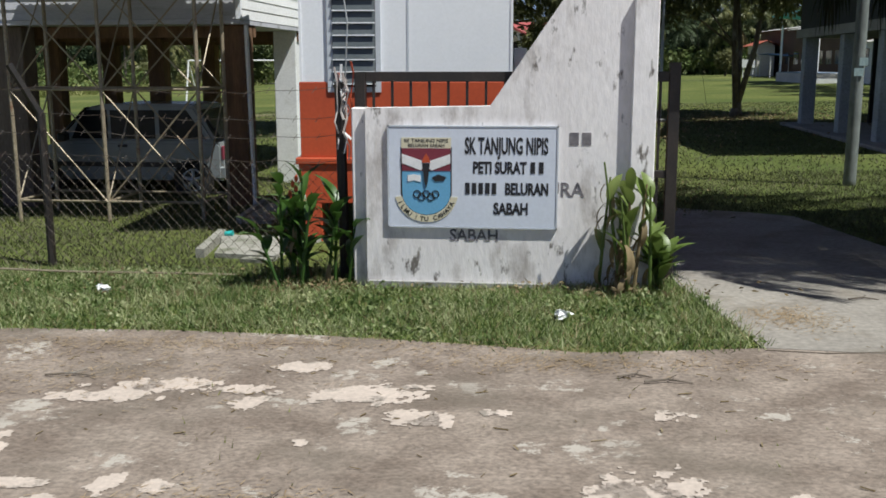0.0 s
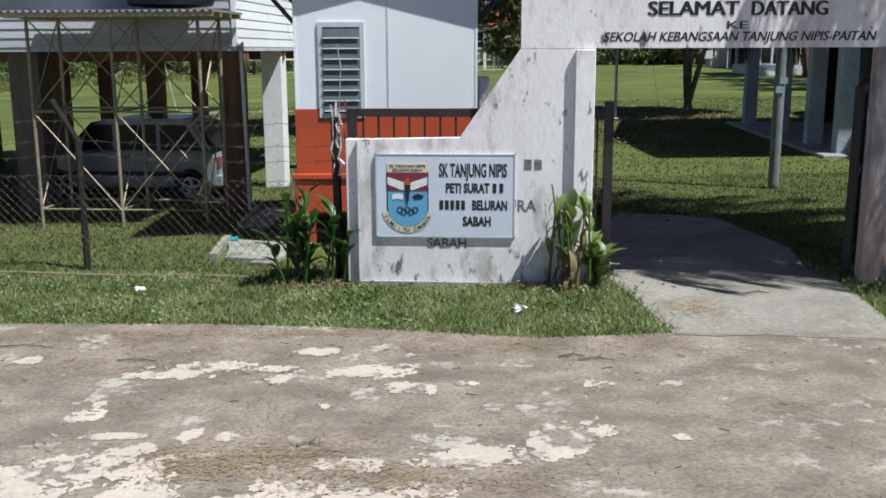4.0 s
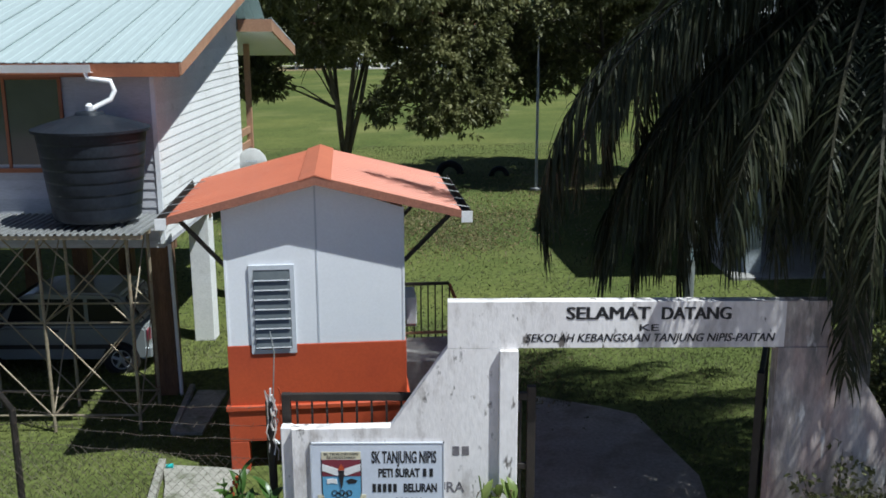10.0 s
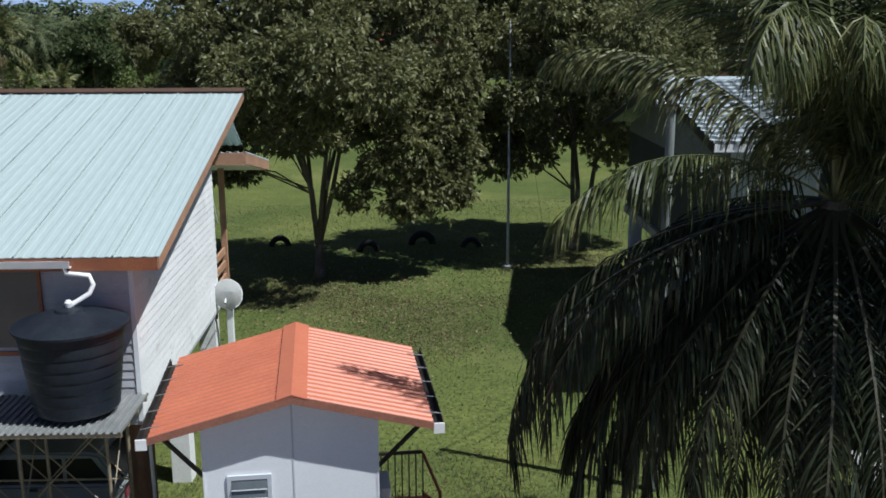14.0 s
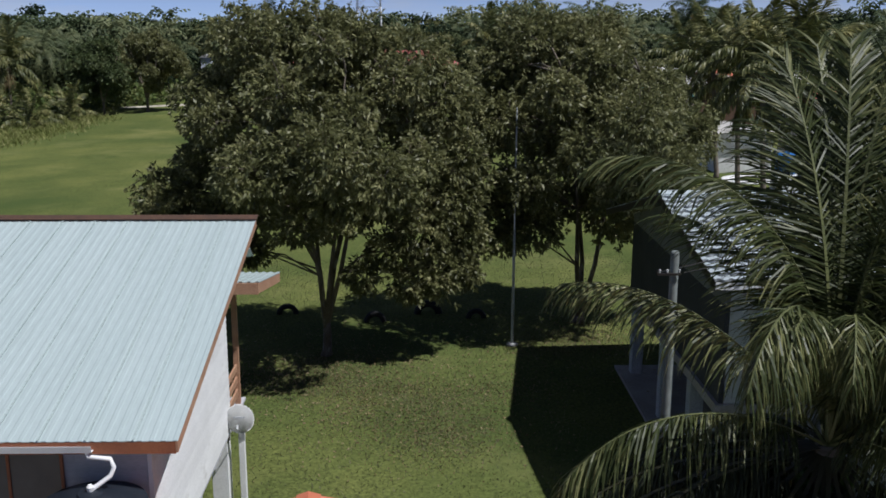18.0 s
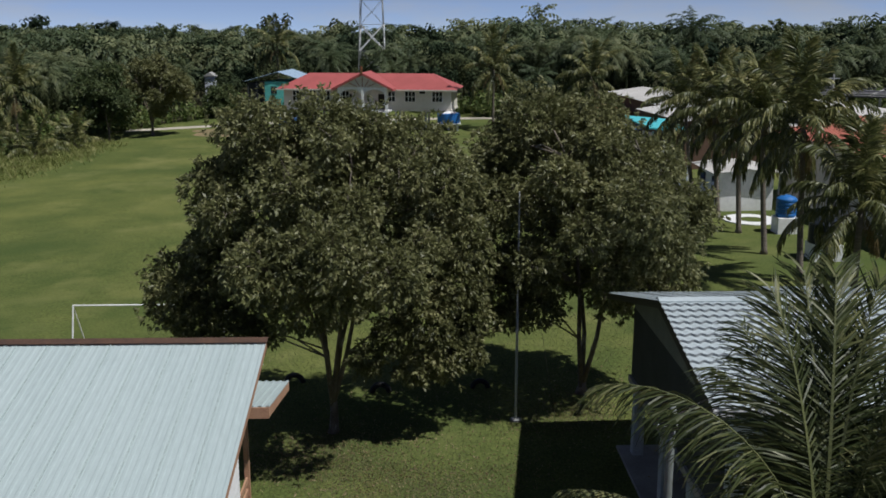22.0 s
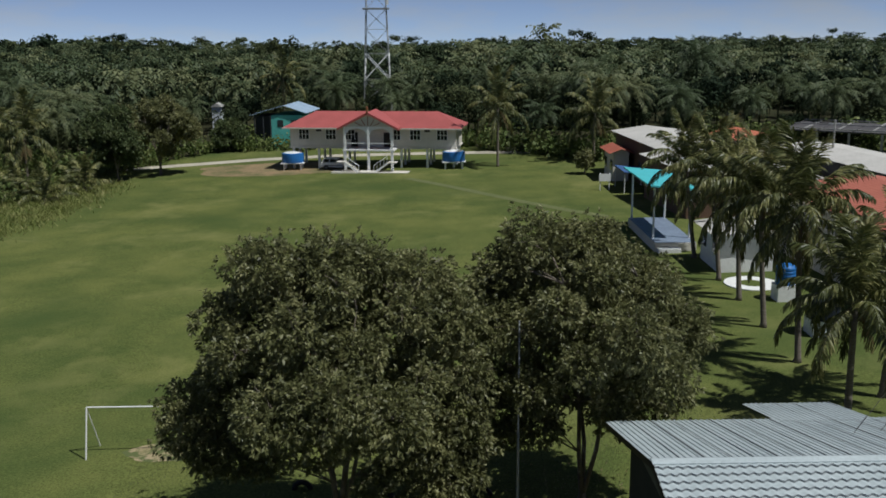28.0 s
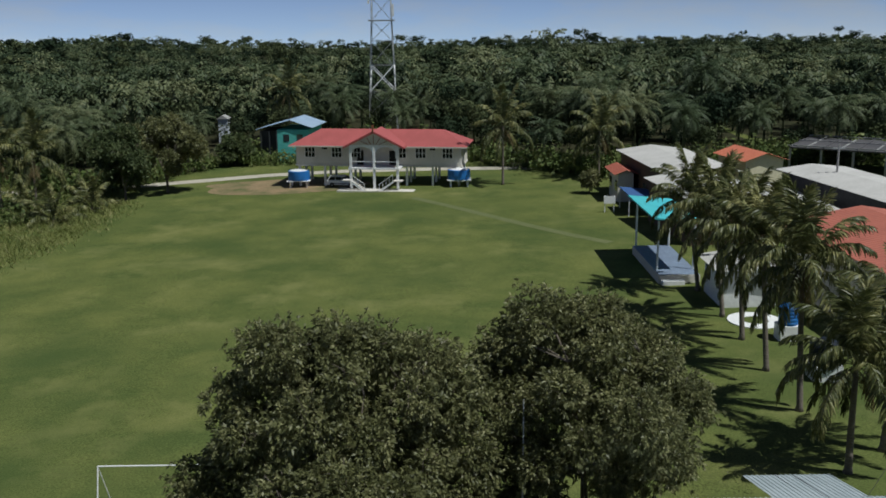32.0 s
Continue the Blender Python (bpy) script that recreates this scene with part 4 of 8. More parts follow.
GX0, GX1, GY0, GY1 = -2.93, -0.48, 11.2, 13.85
APX, APZ, EVZ = -1.68, 4.09, 3.68
part("white_wall", h_(prism([(GX0, 1.81), (GX0, 3.70), (APX, APZ), (GX1, 3.70), (GX1, 1.81)], "y", GY0, GY0 + 0.1)), M_WHITE, guard)
part("white_wall", h_(prism([(GX0, 1.81), (GX0, 3.70), (APX, APZ), (GX1, 3.70), (GX1, 1.81)], "y", GY1 - 0.1, GY1)), M_WHITE, guard)
part("white_wall", h_(box(GX0, GX0 + 0.1, GY0 + 0.1, GY1 - 0.1, 1.81, 3.66)), M_WHITE, guard)
part("white_wall", h_(box(GX1 - 0.1, GX1, GY0 + 0.1, GY1 - 0.1, 1.81, 3.66)), M_WHITE, guard)
part("red_wall", h_(box(GX0 - 0.012, GX1 + 0.012, GY0 - 0.012, GY1 + 0.012, 0.94, 1.806, 0.005)), M_RED, guard, "brick-red lower wall")
part("ledge", h_(box(GX0 - 0.07, GX1 + 0.07, GY0 - 0.07, GY1 + 0.07, 0.86, 0.938, 0.012)), M_RED, guard)
part("plinth_beam", h_(box(GX0 - 0.04, GX1 + 0.04, GY0 - 0.04, GY1 + 0.04, 0.40, 0.858, 0.008)), M_RED, guard)
for x in (GX0 - 0.04, -1.8, GX1 - 0.22):
    for y in (GY0 - 0.04, GY1 - 0.22):
        part("stub_column", h_(box(x, x + 0.26, y, y + 0.26, -0.15, 0.398, 0.008)), M_RED, guard)
part("panel_joint", h_(box(APX - 0.012, APX + 0.012, GY0 - 0.006, GY0, 1.81, 4.07)), M_GREYFRAME, guard)
for x in (GX0, GX1 - 0.03):
    part("corner_bead", h_(box(x, x + 0.03, GY0 - 0.008, GY0, 1.81, 3.72)), M_WHITE, guard)
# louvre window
# near-black sheet behind the louvres holds the darkness of the room
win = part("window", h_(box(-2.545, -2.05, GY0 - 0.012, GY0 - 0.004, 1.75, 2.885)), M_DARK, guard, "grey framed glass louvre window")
fr = box(-2.605, -2.545, GY0 - 0.03, GY0, 1.69, 2.95)
box(-2.05, -1.99, GY0 - 0.03, GY0, 1.69, 2.95, bm=fr)
box(-2.545, -2.05, GY0 - 0.03, GY0, 2.885, 2.95, bm=fr)
box(-2.545, -2.05, GY0 - 0.03, GY0, 1.69, 1.75, bm=fr)
part("window_frame", h_(fr), M_GREYFRAME, win)
for i in range(8):
    z = 1.785 + i * 0.137
    bm = prism([(GY0 - 0.055, z), (GY0 - 0.049, z), (GY0 - 0.014, z + 0.131), (GY0 - 0.020, z + 0.131)], "x", -2.54, -2.055)
    part("louvre_pane", h_(bm), M_LOUVRE, win)
    part("louvre_edge", h_(box(-2.542, -2.053, GY0 - 0.061, GY0 - 0.0555, z - 0.007, z + 0.007)), M_WHITE, win, "thin white strip along the lower pane edge")
# roof: ribs run down the slope on both sides
RY0, RY1 = 10.96, 14.2
rl = swap_xy(sheet_roof(RY0, RY1, -3.60, 3.66, -1.66, 4.155, 0.16, 0.022))
part("roof_sheet", h_(rl), M_ORANGE, guard, "ribbed orange metal roof slope")
rr_ = swap_xy(sheet_roof(RY0, RY1, 0.28, 3.67, -1.66, 4.155, 0.16, 0.022))
part("roof_sheet", h_(rr_), M_ORANGE, guard, "ribbed orange metal roof slope")
part("ridge_cap", h_(prism([(-1.87, 4.13), (-1.66, 4.197), (-1.45, 4.13), (-1.45, 4.145), (-1.66, 4.215), (-1.87, 4.145)], "y", RY0 - 0.035, RY1 + 0.01)), M_ORANGE, guard)
for xe, ze in ((-3.60, 3.66), (0.28, 3.67)):
    s = 1 if xe > -1.66 else -1
    part("barge_board", h_(prism([(xe, ze + 0.03), (-1.66, 4.197), (-1.66, 4.075), (xe, ze - 0.075)], "y", RY0 - 0.03, RY0 - 0.004)), M_FADEDTRIM, guard, "faded brown-red barge board")
    part("gutter", h_(prism([(xe + s * 0.0, ze - 0.01), (xe + s * 0.02, ze - 0.12), (xe + s * 0.13, ze - 0.12), (xe + s * 0.15, ze - 0.0), (xe + s * 0.135, ze - 0.0), (xe + s * 0.12, ze - 0.105), (xe + s * 0.035, ze - 0.105)], "y", RY0, RY1)), M_BLACK, guard, "dark roof gutter")
    part("gutter_end", h_(box(min(xe, xe + s * 0.15), max(xe, xe + s * 0.15), RY0 - 0.03, RY0, ze - 0.14, ze + 0.01)), M_PURE, guard, "white gutter end cap")
    for k in range(5):
        y = RY0 + 0.35 + k * 0.62
        part("gutter_strap", h_(rod((xe - s * 0.12, y, ze + 0.045), (xe + s * 0.15, y, ze + 0.0), 0.008, n=5)), M_GALV, guard)
    wx = GX0 if s < 0 else GX1
    for y in (GY0 + 0.05, GY1 - 0.05):
        part("eave_strut", h_(rod((wx, y, 2.95), (xe - s * 0.1, y, ze - 0.06), 0.035, n=4)), M_BLACK, guard)
    part("eave_purlin", h_(box(min(xe - s * 0.14, xe - s * 0.06), max(xe - s * 0.14, xe - s * 0.06), RY0 + 0.05, RY1 - 0.05, ze - 0.07, ze - 0.0)), M_BROWNTRIM, guard)
part("door", h_(box(GX1 + 0.0, GX1 + 0.016, 12.9, 13.7, 1.815, 3.3)), M_GREYFRAME, guard)

ac = thing("outdoor_unit", by_guard(-0.30, 12.3, 1.98), "small white air-conditioner outdoor unit on the guard house wall", "air conditioner", turn=GTURN)
part("casing", box(-0.12, 0.04, -0.3, 0.3, -0.2, 0.22, 0.012), M_PURE, ac)
part("grille", swap_xy(shift(box(-0.2, 0.2, 0.041, 0.046, -0.15, 0.17), 0, 0, 0)), M_DARK, ac)
for y in (-0.25, 0.25):
    part("wall_bracket", box(-0.16, 0.04, y - 0.02, y + 0.02, -0.24, -0.2), M_GALV, ac)

# steps and railing at its side
steps = thing("side_steps", by_guard(0.1, 13.2), "concrete landing at the guard house side door", "steps", turn=GTURN)
part("landing", box(-0.56, 0.3, -0.5, 0.7, -0.1, 0.95, 0.01), M_CONC, steps)
for i in range(4):
    part("tread", box(0.302 + 0.26 * i, 0.56 + 0.26 * i, -0.5, 0.7, -0.1, 0.76 - 0.19 * i, 0.008), M_CONC, steps)
rail = thing("railing", by_guard(0.1, 13.86), "black steel baluster railing on the landing", "railing", turn=GTURN)
part("top_rail", box(-0.54, 0.32, -0.025, 0.025, 1.87, 1.92), M_BLACK, rail)
part("bottom_rail", box(-0.54, 0.32, -0.02, 0.02, 1.02, 1.06), M_TAN, rail)
for i in range(8):
    x = -0.53 + i * 0.12
    part("baluster", box(x, x + 0.022, -0.011, 0.011, 0.95, 1.87), M_BLACK, rail)
part("hand_rail", rod((0.32, 0, 1.88), (0.62, 0, 1.1), 0.03, n=6), M_BROWNTRIM, rail)
part("stair_stringer", prism([(0.32, 0.9), (0.32, 1.15), (1.4, 0.2), (1.4, -0.05)], "y", -0.03, 0.02), M_BROWNTRIM, rail, "red-brown sloping stair board")
part("newel", rod((0.62, 0, 0), (0.62, 0, 1.12), 0.03, n=6), M_BROWNTRIM, rail)

M_OLDCONC = mat("weathered_concrete", (0.34, 0.33, 0.29), (0.24, 0.235, 0.20), scale=0.4, fine=14, rough=0.9, bump=0.3, contrast=0.2, stain=(0.13, 0.14, 0.09), stain_scale=3.0, stain_lo=0.52, stain_hi=0.64)
slab = thing("drain_cover", (-3.3, 10.6), "broken concrete drain slab beside the guard house", "slab")
part("slab_top", prism([(-0.36, -0.57), (0.0, -0.62), (0.34, -0.66), (0.42, -0.1), (0.59, 0.44), (0.1, 0.52), (-0.69, 0.61), (-0.5, 0.05)], "z", -0.1, 0.05), M_OLDCONC, slab)
part("kerb", prism([(-0.77, 0.72), (-0.67, 0.72), (-0.48, -0.56), (-0.58, -0.56)], "z", -0.1, 0.09), M_OLDCONC, slab, "low rough concrete kerb")
part("broken_piece", prism([(0.0, -0.8), (0.3, -0.86), (0.38, -0.7), (0.05, -0.66)], "z", -0.1, 0.04), M_OLDCONC, slab)
walkway = thing("concrete_walkway", (-4.0, 13.3), "grey concrete strip with a low kerb along the guard house", "slab")
part("slab_top", prism([(-0.16, -0.95), (0.3, -0.95), (0.31, 0.82), (-0.2, 0.85)], "z", -0.1, 0.05), M_OLDCONC, walkway)
part("kerb", prism([(-0.2, -0.9), (-0.12, -0.9), (-0.29, 1.02), (-0.38, 1.02)], "z", -0.1, 0.09), M_OLDCONC, walkway, "low rough concrete kerb")
cup = thing("plastic_cup", (-3.86, 11.1, float(rise(-3.86)) + 0.05), "small turquoise plastic cup lying on the drain slab", "cup")
part("cup_body", tube([(-0.05, 0, 0.035), (0.05, 0.01, 0.04)], [0.028, 0.036], 10), mat("turquoise_plastic", (0.05, 0.45, 0.42), (0.04, 0.38, 0.36), scale=0.1, rough=0.4), cup)

# ---------- water tower ----------
tw = thing("water_tower", (-6.1, 13.1), "rusty pipe water-tank stand with cross braces", "tank stand")
LX, LY = (-1.27, 0.03, 1.38), (-0.5, 0.55)
ZT = 3.22
for x in LX:
    for y in LY:
        part("leg", rod((x, y, -0.05), (x, y, ZT), 0.028, n=8), M_STEEL, tw)
for z in (0.28, 1.8, ZT):
    for y in LY:
        part("cross_rail", rod((LX[0], y, z), (LX[2], y, z), 0.018, n=6), M_STEEL, tw)
    for x in LX:
        part("cross_rail", rod((x, LY[0], z), (x, LY[1], z), 0.018, n=6), M_STEEL, tw)
for za, zb in ((0.28, 1.8), (1.8, ZT)):
    for y in LY:
        for i in range(2):
            part("brace", rod((LX[i], y - 0.03, zb), (LX[i + 1], y - 0.03, za), 0.012, n=5), M_STEEL, tw)
            if za > 1 or i == 1:
                part("brace", rod((LX[i], y + 0.03, za), (LX[i + 1], y + 0.03, zb), 0.012, n=5), M_STEEL, tw)
    for x in LX:
        part("brace", rod((x, LY[0], za), (x, LY[1], zb), 0.011, n=5), M_STEEL, tw)
part("deck", sheet_roof(-1.6, 1.75, -0.95, ZT + 0.05, 0.62, ZT + 0.05, 0.11, 0.03, 0.008), M_GALV, tw, "corrugated deck sheet")
for y in (-0.9, -0.5, 0.0, 0.5):
    part("bearer", box(-1.6, 1.75, y - 0.03, y + 0.03, ZT - 0.02, ZT + 0.045), M_STEEL, tw)
tank = thing("water_tank", (-5.24, 12.98, 3.25), "black plastic water tank with shallow cone lid", "water tank")
prof = [(0.60, 0.0), (0.625, 0.02)]
for i in range(7):
    z = 0.05 + i * 0.19
    rr = 0.635 + 0.165 * z / 1.35
    prof += [(rr + 0.004, z), (rr + 0.008, z + 0.02), (rr + 0.023, z + 0.16), (rr + 0.021, z + 0.185)]
part("tank_body", lathe(prof + [(0.81, 1.36)], 36), M_TANK, tank, smooth=True)
part("tank_lid", lathe([(0.86, 1.34), (0.865, 1.38), (0.60, 1.47), (0.22, 1.57), (0.20, 1.61), (0.05, 1.63)], 36), M_TANK, tank)
part("inlet_cap", lathe([(0.05, 1.63), (0.06, 1.70), (0.03, 1.74)], 12), M_PURE, tank)

# ---------- left house on stilts ----------
M_LAP = mat("darker_sheet_lap", (0.385, 0.45, 0.445), (0.35, 0.415, 0.41), scale=2, fine=20, rough=0.5, bump=0.02)
M_RIDGE = mat("dark_brown_ridge_metal", (0.10, 0.055, 0.035), (0.07, 0.042, 0.03), scale=2, fine=20, rough=0.6, bump=0.05)
HX1 = -4.5
HX0 = -17.0
HY0, HY1 = 13.82, 20.4
HZ0 = 2.65
LH = (-9.0, 17.0)
house = thing("stilt_house", (LH[0], LH[1], 0), "white weatherboard house on stilts with pale green metal roof", "house")


def l_(bm):
    return shift(bm, -LH[0], -LH[1], 0)


EY, EZ, RYY, RZ = 13.30, 5.58, 21.62, 7.53
SL = (RZ - EZ) / (RYY - EY)


def roof_z(y):
    return EZ + SL * (y - EY)


part("roof_sheet", l_(sheet_roof(HX0 - 0.6, -3.9, EY, EZ, RYY, RZ, 0.19, 0.008)), M_CYANROOF, house, "long ribbed pale green roof slope")
part("roof_sheet", l_(sheet_roof(HX0 - 0.6, -4.45, 24.2, 5.95, RYY, RZ, 0.19, 0.028)), M_CYANROOF, house, "rear roof slope")
for i in range(17):
    x = -4.63 - 0.76 * i
    part("sheet_lap", l_(prism([(EY - 0.01, EZ + 0.012), (RYY - 0.2, RZ - 0.035), (RYY - 0.2, RZ - 0.018), (EY - 0.01, EZ + 0.03)], "x", x, x + 0.03)), M_LAP, house)
part("ridge_cap", l_(prism([(RYY - 0.2, RZ - 0.0), (RYY, RZ + 0.06), (RYY + 0.2, RZ + 0.0), (RYY + 0.2, RZ + 0.02), (RYY, RZ + 0.085), (RYY - 0.2, RZ + 0.02)], "x", HX0 - 0.6, -3.86)), M_RIDGE, house)
part("barge_board", l_(prism([(EY, EZ - 0.01), (RYY, RZ - 0.01), (RYY, RZ - 0.2), (EY, EZ - 0.2)], "x", -3.94, -3.905)), M_TAN, house, "tan barge board along the rake")
part("soffit", l_(prism([(EY + 0.05, EZ - 0.06), (RYY, RZ - 0.06), (RYY, RZ - 0.09), (EY + 0.05, EZ - 0.09)], "x", HX0, -3.945)), M_BROWNTRIM, house)
part("fascia", l_(box(HX0 - 0.5, -3.945, EY + 0.0, EY + 0.03, EZ - 0.22, EZ - 0.02)), M_BROWNTRIM, house)
part("gutter", l_(prism([(EY - 0.13, EZ - 0.03), (EY - 0.11, EZ - 0.15), (EY - 0.01, EZ - 0.15), (EY - 0.01, EZ - 0.14), (EY - 0.1, EZ - 0.14), (EY - 0.12, EZ - 0.03)], "x", HX0 - 0.5, -5.25)), M_PURE, house, "white gutter")
part("downpipe", l_(tube([(-5.35, EY - 0.06, EZ - 0.1), (-5.33, EY - 0.06, EZ - 0.24), (-4.98, EY - 0.05, EZ - 0.28), (-4.93, EY - 0.06, EZ - 0.42), (-4.98, EY - 0.1, EZ - 0.55), (-5.22, 13.0, 4.90), (-5.24, 12.98, 4.84)], 0.04, 8)), M_PURE, house, "white downpipe into the tank", smooth=True)
# gable wall backing and lapped boards
part("gable_wall", l_(prism([(HY0, HZ0), (HY1, HZ0), (HY1, roof_z(HY1) - 0.1), (HY0, roof_z(HY0) - 0.1)], "x", HX1 - 0.12, HX1 - 0.02)), M_WHITE, house)
z = HZ0
while z < roof_z(HY1) - 0.15:
    zt = z + 0.15
    y0 = HY0 - 0.02
    if zt > roof_z(HY0) - 0.1:
        y0 = EY + (zt + 0.1 - EZ) / SL
    if HY1 - y0 > 0.2:
        bm = prism([(HX1 - 0.018, z), (HX1 + 0.006, z), (HX1 - 0.006, zt + 0.012), (HX1 - 0.018, zt + 0.012)], "y", y0, HY1)
        part("weatherboard", l_(bm), M_BOARD, house)
    z = zt
# front wall with boards, white greyed to hold the eave's shade, and dark windows
part("front_wall", l_(box(HX0, HX1 - 0.125, HY0, HY0 + 0.1, HZ0, EZ + 0.05)), M_SHADEBOARD, house)
z = HZ0
while z < 5.4:
    for xa, xb in (((-5.75, HX1 - 0.0),) if 3.85 < z < 5.35 else ((-9.2, HX1 - 0.0), (HX0, -9.25))):
        bm = prism([(HY0 - 0.012, z), (HY0 - 0.032, z), (HY0 - 0.014, z + 0.162), (HY0 - 0.006, z + 0.162)], "x", xa, xb)
        part("weatherboard", l_(bm), M_SHADEBOARD, house)
    z += 0.15
for xa in (-8.6, -12.4, -16.0):
    w = part("window", l_(box(xa, xa + 2.6, HY0 - 0.02, HY0 - 0.004, 3.9, 5.3)), M_GLASS, house, "dark glazed window in the shade")
    f_ = box(xa - 0.05, xa + 2.65, HY0 - 0.05, HY0 - 0.0, 5.3, 5.37)
    box(xa - 0.05, xa + 2.65, HY0 - 0.06, HY0 - 0.0, 3.83, 3.9, bm=f_)
    for i in range(4):
        x = xa - 0.05 + i * 0.883
        box(x, x + 0.05, HY0 - 0.045, HY0 - 0.0, 3.9, 5.3, bm=f_)
    part("window_frame", l_(f_), M_BROWNTRIM, w)
part("corner_post", l_(box(HX1 - 0.05, HX1 + 0.025, HY0 - 0.045, HY0 + 0.02, HZ0, EZ - 0.02)), M_WHITE, house)
part("back_wall", l_(box(HX0, HX1 - 0.125, HY1 - 0.1, HY1, HZ0, 7.1)), M_WHITE, house)
part("end_wall", l_(prism([(HY0 + 0.11, HZ0), (HY1 - 0.11, HZ0), (HY1 - 0.11, roof_z(HY1) - 0.2), (HY0 + 0.11, roof_z(HY0) - 0.1)], "x", HX0, HX0 + 0.1)), M_WHITE, house)
part("floor_slab", l_(box(HX0, HX1 + 0.0, HY0 - 0.02, 22.4, HZ0 - 0.07, HZ0 - 0.004)), M_SHADEBOARD, house)
for y in (14.55, 17.15, 20.25):
    part("floor_beam", l_(box(HX0, HX1 - 0.02, y - 0.06, y + 0.06, HZ0 - 0.24, HZ0 - 0.072)), M_WOODPOST, house)
part("timber_post", l_(box(-4.9, -4.52, 14.05, 14.45, -0.2, HZ0 - 0.072, 0.015)), M_WOODPOST, house, "old brown timber post")
part("trim_board", l_(prism([(-4.515, HZ0 - 0.075), (-4.475, HZ0 - 0.075), (-4.435, -0.15), (-4.475, -0.15)], "y", 14.02, 14.1)), M_BOARD, house, "pale warped board nailed to the post")
for x, y in ((-7.15, 17.2), (-9.13, 17.2), (-11.4, 17.2), (-14.2, 17.2), (-9.5, 20.3), (-7.3, 20.3), (-12.4, 20.3), (-15.6, 20.3), (-10.6, 14.25), (-13.4, 14.25), (-16.2, 14.25)):
    part("stilt_post", l_(box(x - 0.15, x + 0.15, y - 0.15, y + 0.15, -0.4, HZ0 - 0.072, 0.01)), M_WOODPOST, house)
part("stilt_post", l_(box(-8.5, -7.97, 14.05, 14.45, -0.4, HZ0 - 0.072, 0.015)), M_GREYPOST, house, "broad grey-brown front post")
for y in (17.2, 20.3):
    part("stilt_post", l_(box(-4.95, -4.55, y - 0.2, y + 0.2, -0.4, HZ0 - 0.072, 0.01)), M_BOARD, house, "whitewashed post")
# rear verandah
part("verandah_roof", l_(sheet_roof(HX0, -3.72, 23.9, 5.58, 20.5, 6.24, 0.19, 0.025)), M_CYANROOF, house, "lower verandah roof")
part("verandah_fascia", l_(prism([(20.5, 6.23), (23.9, 5.57), (23.9, 5.33), (20.5, 5.98)], "x", -3.76, -3.725)), M_TAN, house, "orange-brown fascia")
part("verandah_fascia", l_(box(-4.48, -3.725, 20.46, 20.495, 5.96, 6.23)), M_TAN, house)
part("verandah_ceiling", l_(prism([(20.5, 6.0), (23.9, 5.36), (23.9, 5.33), (20.5, 5.97)], "x", HX0, -3.77)), M_WHITE, house)
part("verandah_post", l_(box(-4.68, -4.55, 21.94, 22.06, HZ0, 5.66)), M_TAN, house)
for i in range(3):
    part("rail_board", l_(box(-4.64, -4.59, 20.5, 21.93, 2.9 + i * 0.33, 3.06 + i * 0.33)), M_TAN, house)

dish = thing("satellite_dish", (-4.22, 20.15, 3.05), "white satellite dish on the verandah corner", "satellite dish")
bm = bmesh.new()
rings = []
for r_ in (0.02, 0.12, 0.22, 0.31, 0.34):
    rings.append([bm.verts.new((r_ * math.cos(a * math.pi / 12), -0.10 + 0.9 * r_ * r_ - 0.10, r_ * 1.08 * math.sin(a * math.pi / 12))) for a in range(24)])
for a, b_ in zip(rings, rings[1:]):
    for i in range(24):
        bm.faces.new((a[i], a[(i + 1) % 24], b_[(i + 1) % 24], b_[i]))
bm.faces.new(rings[0])
bmesh.ops.solidify(bm, geom=bm.faces[:], thickness=0.012)
part("reflector", bm, M_PURE, dish, smooth=True)
for k in range(5):
    part("bar_mark", box(-0.13 + 0.055 * k, -0.09 + 0.055 * k, -0.205, -0.2, 0.06, 0.10), M_GREYFRAME, dish)
part("feed_arm", rod((0, -0.12, -0.3), (0, -0.48, -0.08), 0.012, n=6), M_GALV, dish)
part("feed_horn", rod((0, -0.48, -0.1), (0, -0.42, -0.02), 0.035, n=8), M_GALV, dish)
part("mast", rod((0, -0.14, 0), (0, 0.02, -0.42), 0.022, n=6), M_GALV, dish)
part("dish_post", box(-0.07, 0.07, -0.02, 0.12, -3.2, -0.4, 0.006), M_BOARD, dish)

# ---------- right house on stilts ----------
RH = (12.0, 25.0)
rhouse = thing("stilt_house", (RH[0], RH[1], 0), "pale stilt house with grey tile-pattern metal roof", "house")


def r_(bm):
    return shift(bm, -RH[0], -RH[1], 0)


FX0, FX1 = 6.6, 22.0
FRY, FRZ = 24.85, 7.55
FEY, FEZ = 19.5, 6.5
FBY, FBZ = 32.1, 5.70
# tile-pattern front slope: courses with a step and a wave along x
courses, wave = 16, 0.30
nx_ = int((FX1 - FX0) / (wave / 6))
# risers and sheet laps get a darker tone than the roof face
M_TILEEDGE = mat("dark_tile_edge", (0.22, 0.235, 0.245), (0.27, 0.285, 0.295), scale=2, fine=20, rough=0.7, bump=0.02)


